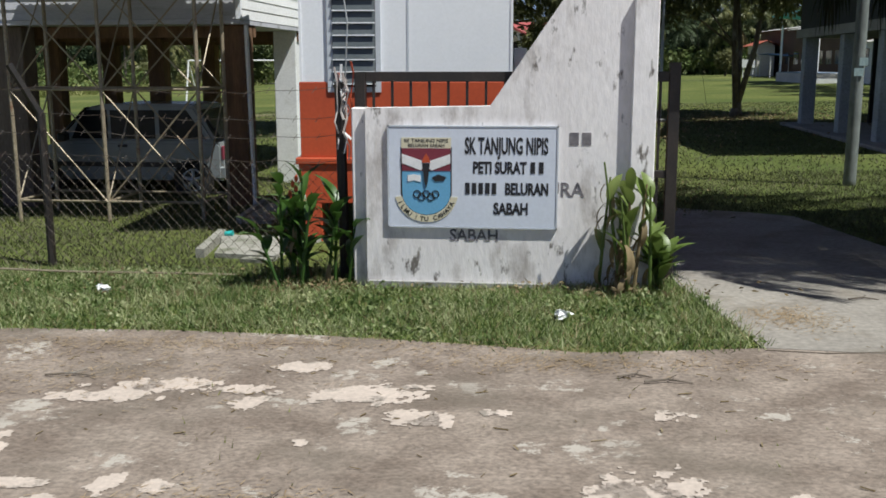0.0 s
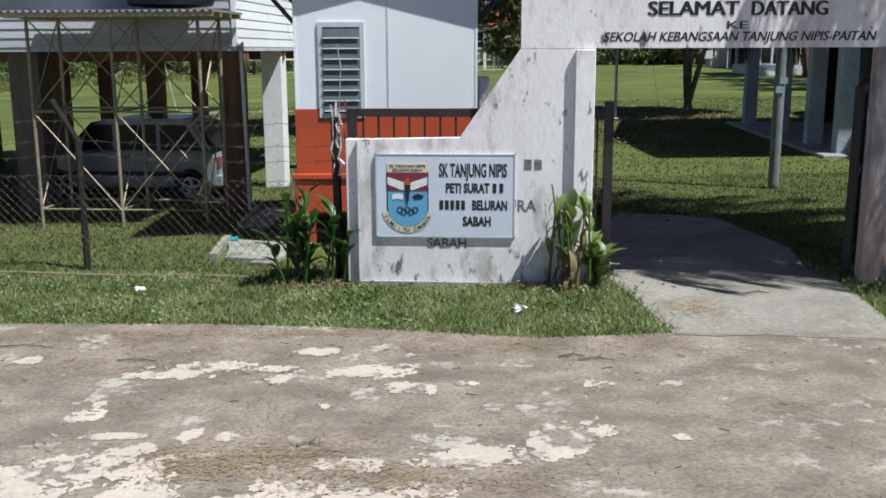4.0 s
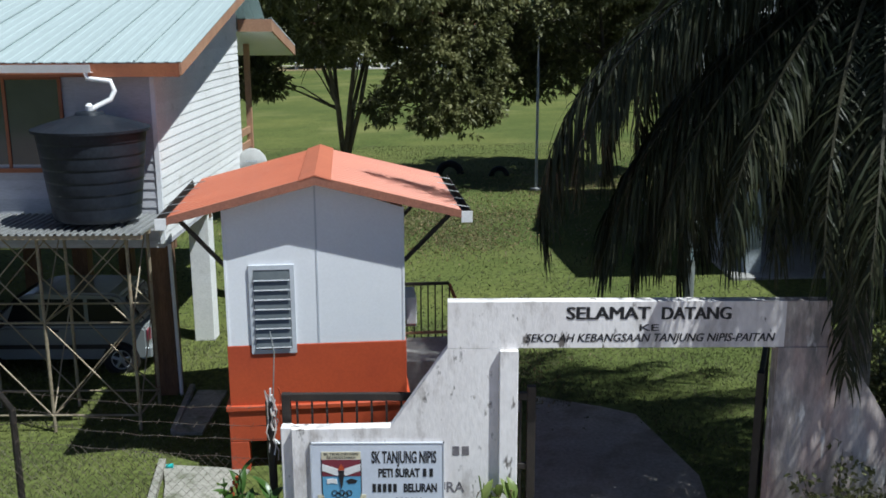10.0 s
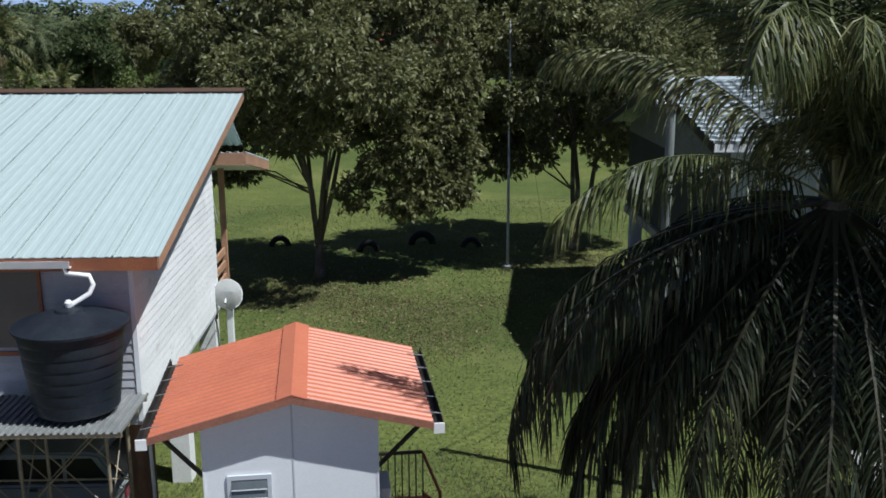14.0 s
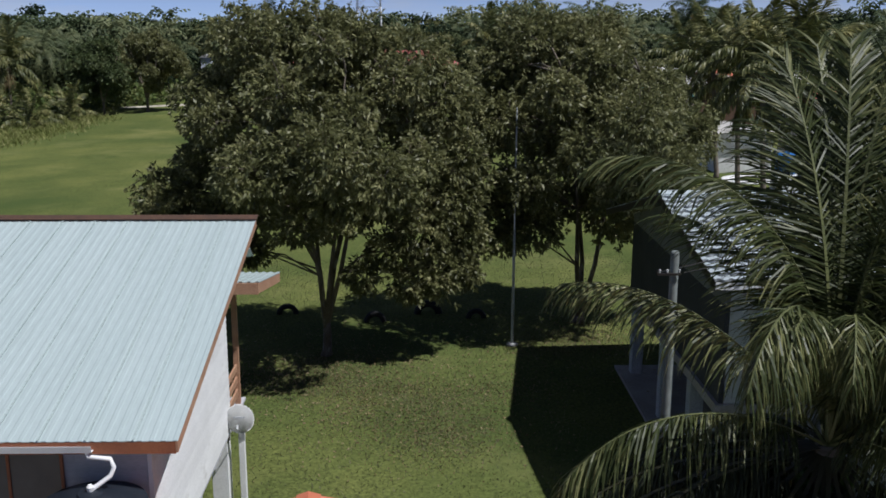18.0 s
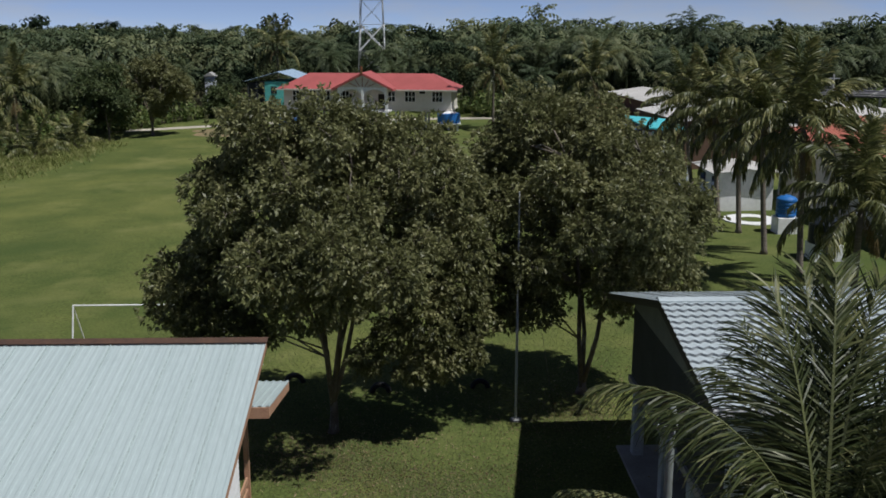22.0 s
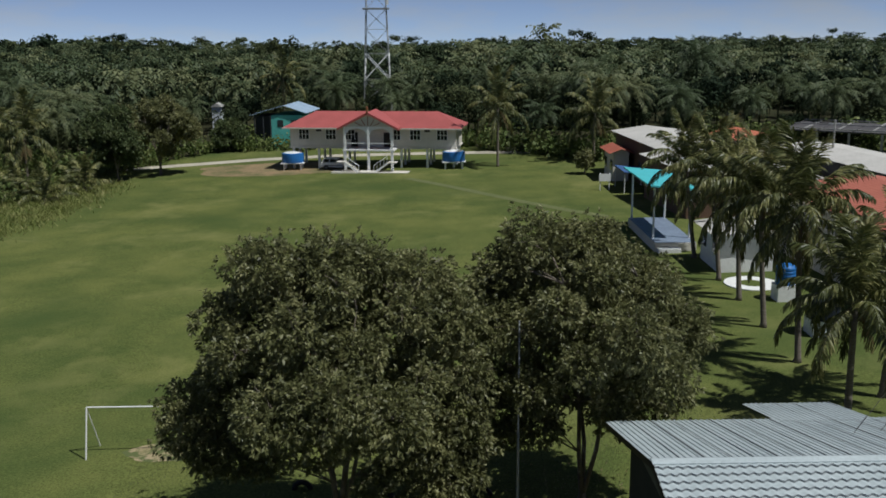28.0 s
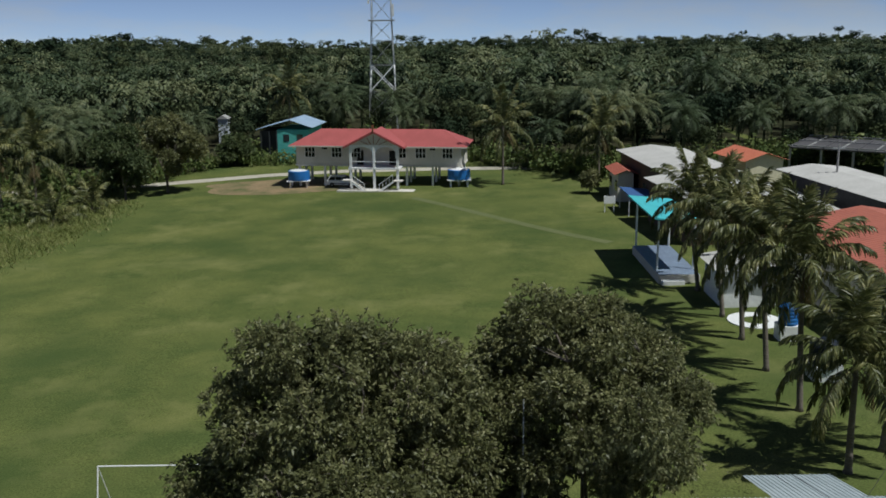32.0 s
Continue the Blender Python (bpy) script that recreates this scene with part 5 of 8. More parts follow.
def tile_rows(edge):
    """Wavy courses of the tile-pattern sheet, or the low risers between them."""
    V, F = [], []
    w = nx_ + 1
    for c in range(courses):
        for e in (0, 1):
            f = (c + e) / courses if not edge else c / courses
            y = FEY + (FRY - FEY) * f - (0.004 if edge else 0)
            z = FEZ + (FRZ - FEZ) * f + ((-0.02 if e == 0 else 0.05) if edge else (0.05 if e == 0 else -0.02))
            for i in range(w):
                x = FX0 + (FX1 - FX0) * i / nx_
                wv = math.sin(2 * math.pi * x / wave)
                V.append((x - RH[0], y - RH[1] + 0.035 * wv, z + 0.012 * wv))
        k = 2 * c
        F += [(k * w + i, k * w + i + 1, (k + 1) * w + i + 1, (k + 1) * w + i) for i in range(nx_)]
    return V, F


part("tile_slope", mesh_np("tile_slope", *tile_rows(False), M_GREYROOF), None, rhouse, "grey tile-pattern front roof slope")
part("tile_edge", mesh_np("tile_edge", *tile_rows(True), M_TILEEDGE), None, rhouse, "dark course lines between the tiles")
part("roof_sheet", r_(sheet_roof(FX0, FX1, FBY, FBZ, FRY + 0.02, FRZ - 0.02, 0.2, 0.03)), M_GREYROOF, rhouse, "ribbed grey rear roof slope")
part("roof_sheet", r_(sheet_roof(12.82, 16.42, 35.5, 4.92, FBY - 0.6, FBZ + 0.17, 0.2, 0.03)), M_GREYROOF, rhouse, "rear wing roof")
for i in range(19):
    x = 7.52 + 0.735 * i
    y1, z1 = (35.5, 4.92) if 12.9 < x < 16.4 else (FBY, FBZ)
    part("sheet_lap", r_(prism([(FRY + 0.22, FRZ - 0.03), (FBY, FBZ + 0.035), (y1, z1 + 0.037), (y1, z1 + 0.01), (FBY, FBZ + 0.008), (FRY + 0.22, FRZ - 0.06)] if y1 > FBY else [(FRY + 0.22, FRZ - 0.03), (FBY, FBZ + 0.035), (FBY, FBZ + 0.005), (FRY + 0.22, FRZ - 0.06)], "x", x, x + 0.03)), M_TILEEDGE, rhouse, "dark lap between roof sheets")
part("ridge_cap", r_(prism([(FRY - 0.22, FRZ - 0.02), (FRY, FRZ + 0.05), (FRY + 0.22, FRZ - 0.03), (FRY + 0.22, FRZ + 0.0), (FRY, FRZ + 0.085), (FRY - 0.22, FRZ + 0.02)], "x", FX0 - 0.03, FX1)), M_GREYROOF, rhouse)
part("barge_board", r_(prism([(FEY, FEZ - 0.02), (FRY, FRZ - 0.03), (FBY, FBZ - 0.02), (FBY, FBZ - 0.22), (FRY, FRZ - 0.25), (FEY, FEZ - 0.22)], "x", FX0, FX0 + 0.03)), M_BLACK, rhouse, "dark barge board")
part("fascia", r_(box(FX0, FX1, FEY, FEY + 0.03, FEZ - 0.2, FEZ - 0.03)), M_PURE, rhouse, "white eave fascia")
M_PALEWALL = mat("pale_wall", (0.55, 0.60, 0.58), (0.47, 0.52, 0.50), scale=0.9, fine=24, rough=0.75, bump=0.06, contrast=0.06)
# two wall tones with the shade of sides turned from the sun painted in
M_SHADEWALL = mat("shade_dark_wall", (0.035, 0.04, 0.045), (0.05, 0.055, 0.06), scale=0.8, fine=14, rough=0.8, bump=0.1)
M_SHADEGABLE = mat("shade_grey_gable", (0.20, 0.21, 0.19), (0.15, 0.16, 0.145), scale=0.8, fine=14, rough=0.8, bump=0.1)
WX, WY0, WY1, WZ0 = 7.35, 20.9, 31.0, 3.0
part("gable_wall", r_(box(WX, WX + 0.12, WY0, WY1, WZ0, 5.5)), M_SHADEWALL, rhouse, "lower gable wall, darkened for its shaded side")
part("gable_top", r_(prism([(WY0, 5.502), (WY1, 5.502), (WY1, 5.75), (FRY, FRZ - 0.15), (WY0, 6.6)], "x", WX, WX + 0.12)), M_SHADEGABLE, rhouse)
part("front_wall", r_(box(WX + 0.125, FX1 - 0.5, WY0, WY0 + 0.12, WZ0, 6.6)), M_PALEWALL, rhouse)
part("back_wall", r_(box(WX + 0.125, FX1 - 0.5, WY1 - 0.12, WY1, WZ0, 5.75)), M_PALEWALL, rhouse)
part("end_wall", r_(prism([(WY0 + 0.13, WZ0), (WY1 - 0.13, WZ0), (WY1 - 0.13, 5.75), (FRY, FRZ - 0.2), (WY0 + 0.13, 6.6)], "x", FX1 - 0.6, FX1 - 0.5)), M_PALEWALL, rhouse)
part("floor_slab", r_(box(WX - 0.1, FX1 - 0.5, WY0 - 0.1, WY1 + 0.05, WZ0 - 0.25, WZ0 - 0.004)), M_CONC, rhouse)
for x in (9.6, 13.2, 17.0):
    wd = part("window", r_(box(x, x + 1.5, WY0 - 0.02, WY0 - 0.004, 4.3, 5.6)), M_GLASS, rhouse, "dark glazed window")
    for xx in (x - 0.06, x + 0.72, x + 1.5):
        part("window_frame", r_(box(xx, xx + 0.06, WY0 - 0.05, WY0 - 0.0, 4.24, 5.66)), M_PURE, wd)
# flat sheet in the opening; the darkness inside is only its colour
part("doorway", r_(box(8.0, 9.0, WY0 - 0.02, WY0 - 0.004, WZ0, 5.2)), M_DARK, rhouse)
M_COLUMN = mat("pale_blue_grey_column", (0.42, 0.46, 0.50), (0.35, 0.39, 0.43), scale=1.4, fine=20, rough=0.75, bump=0.1)
for x in (7.55, 11.0, 14.5, 18.0, 21.2):
    for y in (21.2, 23.5, 26.6, 30.5):
        part("stilt_post", r_(box(x - 0.19, x + 0.19, y - 0.19, y + 0.19, -0.1, WZ0 - 0.252, 0.012)), M_COLUMN, rhouse)
part("apron_slab", r_(box(6.95, FX1 - 0.4, 20.6, 31.2, -0.1, 0.22, 0.02)), M_CONC, rhouse, "raised concrete apron under the house")
# panels close the space under the floor, its darkness put into their colour
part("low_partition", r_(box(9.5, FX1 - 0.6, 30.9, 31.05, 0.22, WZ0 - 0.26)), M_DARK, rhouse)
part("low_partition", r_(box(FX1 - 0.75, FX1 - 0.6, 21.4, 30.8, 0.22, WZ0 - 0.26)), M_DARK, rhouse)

hang = thing("blue_tarpaulin", (9.6, 20.75, 4.2), "blue cloth hung at the front wall of the house", "tarpaulin")
bm = bmesh.new()
gr = [[bm.verts.new((0.08 * i, 0.03 * math.sin(i * 1.1), -0.12 * j)) for i in range(9)] for j in range(8)]
for j in range(7):
    for i in range(8):
        bm.faces.new((gr[j][i], gr[j][i + 1], gr[j + 1][i + 1], gr[j + 1][i]))
bmesh.ops.solidify(bm, geom=bm.faces[:], thickness=0.01)
part("cloth", bm, M_BLUE, hang)

# entrance stair of that house, with its pedestal
stair = thing("entrance_stair", (8.05, 13.4), "concrete stair with pedestal and steel rail", "stair")
part("pedestal", box(-0.41, 0.41, -0.5, 0.5, -0.1, 1.56, 0.02), M_PALEWALL, stair, "pale rendered pedestal")
part("pedestal_cap", box(-0.56, 0.56, -0.6, 0.6, 1.562, 1.65, 0.015), M_CONC, stair)
part("recess", box(-0.18, 0.2, -0.512, -0.502, 0.75, 1.5), M_CONC, stair)
for i in range(9):
    part("tread", box(0.652, 2.2, -0.5 + 0.28 * i, -0.22 + 0.28 * i, -0.1, 0.19 * (i + 1), 0.006), M_CONC, stair)
part("hand_rail", rod((0.62, -0.4, 2.35), (2.3, 1.9, 3.6), 0.03, n=6), M_BLACK, stair)
for i in range(6):
    f = i / 5
    p = Vector((0.62, -0.4, 1.66)).lerp(Vector((2.3, 1.9, 2.9)), f)
    part("baluster", rod(p, p + Vector((0, 0, 0.66)), 0.015, n=5), M_BLACK, stair)
annex = thing("annex_building", (14.3, 17.6), "plain white rendered annex beside the boundary wall", "building")
part("wall", box(-3.6, 4.6, -1.6, 2.2, -0.1, 5.4, 0.01), M_PALEWALL, annex)
part("roof", sheet_roof(-3.9, 4.9, -2.0, 5.42, 2.6, 5.75, 0.2, 0.03), M_GREYROOF, annex)
part("window", box(-2.6, -1.5, -1.62, -1.602, 3.2, 4.5), M_GLASS, annex)

# ---------- poles ----------
M_POLE = mat("greenish_grey_pole", (0.20, 0.22, 0.21), (0.14, 0.155, 0.145), scale=1.5, fine=18, rough=0.8, bump=0.15, stretch=(1, 1, 0.3))
M_TAG = mat("weathered_tag", (0.36, 0.46, 0.46), (0.28, 0.37, 0.38), scale=5, fine=40, rough=0.6, bump=0.02)
pole = thing("utility_pole", (4.7, 16.0), "grey tapered utility pole with cross-arm and insulators", "utility pole")
part("shaft", lathe([(0.10, -0.1), (0.098, 0.1), (0.08, 7.9), (0.07, 7.95)], 14), M_POLE, pole, smooth=True)
part("cross_arm", box(-0.34, 0.1, -0.14, -0.10, 7.52, 7.56), M_BLACK, pole, "short dark steel bracket")
for x in (-0.3, -0.16, 0.06):
    part("insulator", lathe([(0.012, 7.56), (0.026, 7.585), (0.014, 7.60), (0.026, 7.62), (0.01, 7.64)], 8, (x, -0.125)), M_GALV, pole)
part("tag", box(-0.09, 0.05, -0.115, -0.098, 1.72, 1.84), M_TAG, pole, "pale pole tag")
part("tag", box(-0.02, 0.11, -0.115, -0.098, 1.88, 2.0), M_TAG, pole, "pale pole tag")
flag = thing("flagpole", (3.56, 33.85), "slender grey steel flagpole on the lawn", "flagpole")
part("shaft", lathe([(0.06, -0.1), (0.055, 0.2), (0.05, 4.5), (0.035, 4.52), (0.03, 9.0), (0.01, 9.02)], 10), M_GALV, flag, smooth=True)
part("footing", lathe([(0.22, -0.1), (0.22, 0.06), (0.08, 0.10)], 14), M_CONC, flag)
part("halyard", rod((0.06, -0.02, 8.9), (1.4, -1.6, 0.1), 0.006, n=4), M_DARK, flag)


def cable(name, a, b, sag, rad, label):
    """A hanging wire between two points."""
    a, b = Vector(a), Vector(b)
    t = thing(name, tuple(a), label, "cable", "cables")
    part("wire", tube([(b - a) * (i / 14) - Vector((0, 0, sag * 4 * (i / 14) * (1 - i / 14))) for i in range(15)], rad, 4), M_BLACK, t)
    return t


cable("overhead_cable", (4.35, 15.9, 7.66), (24.5, 42.0, 7.2), 0.9, 0.012, "black overhead cable crossing the lawn")
cable("overhead_cable", (4.85, 15.9, 7.66), (24.8, 41.0, 7.0), 0.9, 0.012, "black overhead cable crossing the lawn")

# ---------- fence with barbed wire ----------
M_RUSTWIRE = mat("dull_rusty_wire", (0.16, 0.14, 0.12), (0.10, 0.07, 0.05), scale=4, fine=30, rough=0.7, metal=0.3, bump=0.0)
fence = thing("chain_link_fence", (-5.2, 9.35), "rusty chain-link fence with barbed strands", "fence")
for x, y in ((-0.1, 0.25), (-3.0, 0.25), (-6.0, 0.3)):
    part("post", rod((x, y, -0.1), (x, y, 1.62), 0.045, n=8), M_BLACK, fence)
    part("post_arm", rod((x, y, 1.6), (x - 0.22, y - 0.15, 2.12), 0.04, n=6), M_BLACK, fence)
part("post", rod((3.22, -0.35, -0.1), (3.2, -0.35, 1.95), 0.05, n=8), M_BLACK, fence)
bm = bmesh.new()
H_, step = 1.15, 0.115
for i in range(-10, int(9.2 / step)):
    x = -5.9 + i * step
    for s in (-1, 1):
        a, b_ = (x, 0.0), (x + H_, H_)
        if s < 0:
            a, b_ = (x + H_, 0.0), (x, H_)
        p = []
        for (xx, zz), (ox, oz) in ((a, b_), (b_, a)):
            if xx < -5.9:
                zz += (oz - zz) * (-5.9 - xx) / (ox - xx)
                xx = -5.9
            if xx > 3.2:
                zz += (oz - zz) * (3.2 - xx) / (ox - xx)
                xx = 3.2
            p.append((xx, np.interp(xx, [-5.9, -0.1, 3.2], [0.28, 0.25, -0.3]) + 0.006 * s, zz + 0.02))
        if abs(p[0][0] - p[1][0]) > 0.05:
            rod(p[0], p[1], 0.0022, n=3, bm=bm, caps=False)
tagged(part("chain_mesh", bm, M_RUSTWIRE, fence), kind="stuff")
for k, (z, sag) in enumerate(((1.20, 0.02), (1.45, 0.05), (1.62, 0.04), (1.9, 0.06))):
    pts = []
    for i in range(40):
        x = -5.9 + 9.1 * i / 39
        pts.append((x, np.interp(x, [-5.9, -0.1, 3.2], [0.28, 0.22, -0.32]) - (0.1 if k == 3 else 0), z - sag * math.sin(math.pi * ((i % 13) / 13)) + 0.012 * math.sin(i * 2.3)))
    bm = tube(pts, 0.0035, 4)
    for i in range(1, 39):
        p = Vector(pts[i])
        rod(p + Vector((0.02, 0.01, 0.03)), p - Vector((0.02, 0.01, 0.03)), 0.003, n=3, bm=bm, caps=False)
    part("barbed_strand", bm, M_RUSTWIRE, fence)
hose = thing("yellow_hose", (-5.0, 9.05), "thin faded yellow hose lying in the verge grass", "hose")
part("tube", tube([(-4.5 + 0.4 * i, 0.05 * math.sin(i * 0.8), 0.07 + 0.01 * math.sin(i)) for i in range(17)], 0.012, 5), M_STEEL, hose)

# ---------- parked cars ----------


M_CARGLASS = plain("dark_glass", (0.012, 0.014, 0.016), 0.2, 0.0, 0.25)


def car(name, at, turn, L, W, H, paint, label, boxy=0.0, axles=(0.31, 0.32), R=0.29):
    c = thing(name, at, label, "car", turn=turn)
    hw = W / 2
    zb, zs = 0.28, 0.28 + (H - 0.28) * 0.52
    low = [(-L / 2, zb), (-L / 2, zs - 0.05), (-L / 2 + 0.1, zs), (L * 0.2, zs), (L / 2 - 0.25, zs - 0.16), (L / 2 - 0.02, zs - 0.32), (L / 2, zb + 0.1), (L / 2 - 0.1, zb)]
    bm = prism(low, "y", -hw, hw)
    bmesh.ops.bevel(bm, geom=[e for e in bm.edges], offset=0.05, segments=2, affect="EDGES")
    body = part("body", bm, paint, c, smooth=False)
    cab = [(-L / 2 + 0.12, zs - 0.02), (-L / 2 + 0.46 - 0.24 * boxy, H - 0.04), (-L / 2 + 0.64 - 0.14 * boxy, H), (L * 0.04, H), (L * 0.12, H - 0.05), (L * 0.27, zs - 0.02)]
    bm = prism(cab, "y", -hw + 0.09, hw - 0.09)
    bmesh.ops.bevel(bm, geom=[e for e in bm.edges], offset=0.05, segments=2, affect="EDGES")
    part("cabin", bm, paint, c)
    for s in (-1, 1):
        y0, y1 = sorted((s * (hw - 0.088), s * (hw - 0.080)))
        for xa, xb, ta, tb in ((-L / 2 + 0.34, -L * 0.21, 0.26 - 0.14 * boxy, 0), (-L * 0.19, L * 0.015, 0, 0), (L * 0.03, L * 0.2, 0, -0.22)):
            part("side_window", prism([(xa - 0.05 * (ta > 0), zs + 0.03), (xb, zs + 0.03), (xb + tb, H - 0.1), (xa + ta, H - 0.1)], "y", y0, y1), M_CARGLASS, c)
        y0, y1 = sorted((s * hw, s * (hw + 0.05)))
        part("door_handle", box(-0.25, -0.1, y0, y1 - 0.02, zs - 0.1, zs - 0.06), M_BLACK, c)
        part("side_mirror", box(L * 0.2, L * 0.2 + 0.14, min(s * (hw - 0.02), s * (hw + 0.15)), max(s * (hw - 0.02), s * (hw + 0.15)), zs, zs + 0.13, 0.02), M_BLACK, c)
        part("side_moulding", box(-L / 2 + 0.5, L / 2 - 0.6, y0, y0 + 0.02 if s > 0 else y1, zb + 0.22, zb + 0.3), M_BLACK, c)
        for x in (-L * axles[0], L * axles[1]):
            part("wheel_arch", rod((x, s * (hw - 0.25), R), (x, s * (hw + 0.004), R), R * 1.18, n=24), M_DARK, c)
            prof = [(R * 0.62, -0.1), (R * 0.93, -0.1), (R, -0.06), (R, 0.06), (R * 0.93, 0.1), (R * 0.62, 0.1)]
            m_ = Matrix.Translation((x, s * (hw - 0.08), R)) @ Matrix.Rotation(radians(90), 4, "X")
            tyre = lathe(prof, 28)
            tyre.transform(m_)
            wh = part("wheel", tyre, M_RUBBER, c)
            hub = rod((x, s * (hw - 0.06), R), (x, s * (hw + 0.005), R), R * 0.64, n=24)
            part("rim", hub, M_DARK, wh)
            for k in range(5):
                a = k * math.pi * 0.4 + 0.3
                d = Vector((math.cos(a), 0, math.sin(a)))
                part("spoke", rod(Vector((x, s * (hw + 0.012), R)), Vector((x, s * (hw + 0.012), R)) + d * R * 0.6, R * 0.13, R * 0.10, n=6), M_GALV, wh)
            bm = tube([(x + R * 0.6 * math.cos(k * math.pi / 12), s * (hw + 0.012), R + R * 0.6 * math.sin(k * math.pi / 12)) for k in range(25)], R * 0.06, 5)
            part("rim_edge", bm, M_GALV, wh)
        part("headlight", box(L / 2 - 0.14, L / 2 + 0.0, min(s * (hw - 0.4), s * (hw - 0.04)), max(s * (hw - 0.4), s * (hw - 0.04)), zs - 0.34, zs - 0.2, 0.02), M_GLASS, c)
        part("tail_light", box(-L / 2 - 0.012, -L / 2 + 0.03, min(s * (hw - 0.22), s * (hw - 0.04)), max(s * (hw - 0.22), s * (hw - 0.04)), zs - 0.3, zs - 0.08, 0.01), M_MAROON, c)
    part("front_bumper", box(L / 2 - 0.1, L / 2 + 0.06, -hw + 0.03, hw - 0.03, zb + 0.02, zb + 0.24, 0.03), paint, c)
    part("rear_bumper", box(-L / 2 - 0.06, -L / 2 + 0.1, -hw + 0.03, hw - 0.03, zb + 0.02, zb + 0.24, 0.03), paint, c)
    ws = prism([(L * 0.135, H - 0.07), (L * 0.275, zs + 0.02), (L * 0.285, zs + 0.03), (L * 0.145, H - 0.06)], "y", -hw + 0.18, hw - 0.18)
    part("windscreen", ws, M_CARGLASS, c)
    part("rear_window", prism([(-L / 2 + 0.10, zs + 0.06), (-L / 2 + 0.41 - 0.2 * boxy, H - 0.1), (-L / 2 + 0.39 - 0.2 * boxy, H - 0.09), (-L / 2 + 0.08, zs + 0.07)], "y", -hw + 0.2, hw - 0.2), M_CARGLASS, c)
    part("number_plate", box(L / 2 + 0.055, L / 2 + 0.066, -0.25, 0.25, zb + 0.08, zb + 0.19), M_INK, c)
    return c


M_CARWHITE = mat("silver_white_car_paint", (0.25, 0.27, 0.275), (0.22, 0.24, 0.245), scale=1, fine=20, rough=0.25, metal=0.1, bump=0.0, contrast=0.03, spec=0.6)
M_CARDARK = mat("dark_car_paint", (0.03, 0.022, 0.022), (0.025, 0.02, 0.02), scale=1, fine=20, rough=0.22, bump=0.0, contrast=0.03, spec=0.6)
car("hatchback_car", (-7.2, 16.0), 180, 3.7, 1.55, 1.52, M_CARWHITE, "silver-white hatchback parked under the stilt house", axles=(0.365, 0.33))
car("dark_suv", (6.86, 6.13), 157, 4.3, 1.75, 1.72, M_CARDARK, "dark maroon four-wheel-drive parked on the verge", 1.0, (0.33, 0.425), 0.36)

# ---------- playing field things ----------
goal = thing("goal_frame", (-16.45, 42.9), "white steel football goal frame without net", "goal")
for x in (0, 7.1):
    part("goal_post", rod((x - 0.08, -0.5, -0.05), (x, 0, 2.5), 0.04, n=8), M_PURE, goal)
    part("back_stay", rod((x, 0, 2.48), (x + 0.1, 1.1, 0), 0.03, n=6), M_PURE, goal)
part("crossbar", rod((0, 0, 2.5), (7.1, 0, 2.5), 0.04, n=8), M_PURE, goal)
for i, (x, y, s) in enumerate(((-1.8, 37.2, 1.0), (0.4, 38.2, 1.25), (-5.6, 38.6, 1.0), (2.4, 37.4, 0.9))):
    t = thing("half_buried_tyre", (x, y), "old black tyre half sunk in the ground as a play seat", "tyre", "play tyres")
    pts = [(0.36 * s * math.cos(a * math.pi / 14), 0, 0.36 * s * math.sin(a * math.pi / 14) - 0.02) for a in range(15)]
    part("tyre_tread", tube(pts, 0.12 * s, 10), M_RUBBER, t, smooth=True)

# ---------- red-roofed teachers' house ----------
M_REDHALL = mat("orange_red_roof", (0.40, 0.12, 0.078), (0.34, 0.10, 0.066), scale=0.4, fine=5, rough=0.6, bump=0.03, contrast=0.08)
M_REDROOF = mat("faded_red_roof", (0.40, 0.10, 0.095), (0.34, 0.085, 0.08), scale=0.4, fine=5, rough=0.6, bump=0.03, contrast=0.08)
M_CREAMWALL = mat("cream_boards", (0.68, 0.64, 0.58), (0.60, 0.565, 0.51), scale=0.5, fine=6, rough=0.75, bump=0.08, contrast=0.07)
th = thing("red_roofed_house", (-7.45, 140.0, -0.15), "long cream stilt house with red hipped roof and arched porch", "house", turn=-9)
part("wall", box(-12.2, 12.2, -1.5, 5.5, 3.1, 5.95, 0.02), M_CREAMWALL, th)
bm = bmesh.new()
vs = [bm.verts.new(p) for p in ((-13.1, -2.4, 5.9), (13.1, -2.4, 5.9), (13.1, 6.4, 5.9), (-13.1, 6.4, 5.9), (-9.2, 2.0, 7.95), (9.2, 2.0, 7.95))]
for q in ((0, 1, 5, 4), (2, 3, 4, 5), (1, 2, 5), (3, 0, 4), (0, 3, 2, 1)):
    bm.faces.new([vs[i] for i in q])
part("roof", bm, M_REDROOF, th, "faded red hipped metal roof")
part("roof_fascia", box(-13.12, 13.12, -2.46, -2.41, 5.72, 5.92), M_CREAMWALL, th)
part("porch_roof", prism([(-4.4, 5.82), (0, 8.02), (4.4, 5.82), (4.4, 6.12), (0, 8.36), (-4.4, 6.12)], "y", -4.6, 1.5), M_REDROOF, th, "gabled porch roof")
part("gable_panel", prism([(-3.4, 6.3), (0, 7.98), (3.4, 6.3)], "y", -4.2, -4.1), M_CREAMWALL, th)
for a in (-1.9, -0.95, 0, 0.95, 1.9):
    part("gable_strut", rod((a * 0.4, -4.24, 6.4), (a, -4.24, 7.8 - 0.48 * abs(a)), 0.06, n=4), M_BROWNTRIM, th)
part("finial", box(-0.12, 0.12, -4.66, -4.5, 8.2, 9.2), M_BROWNTRIM, th)
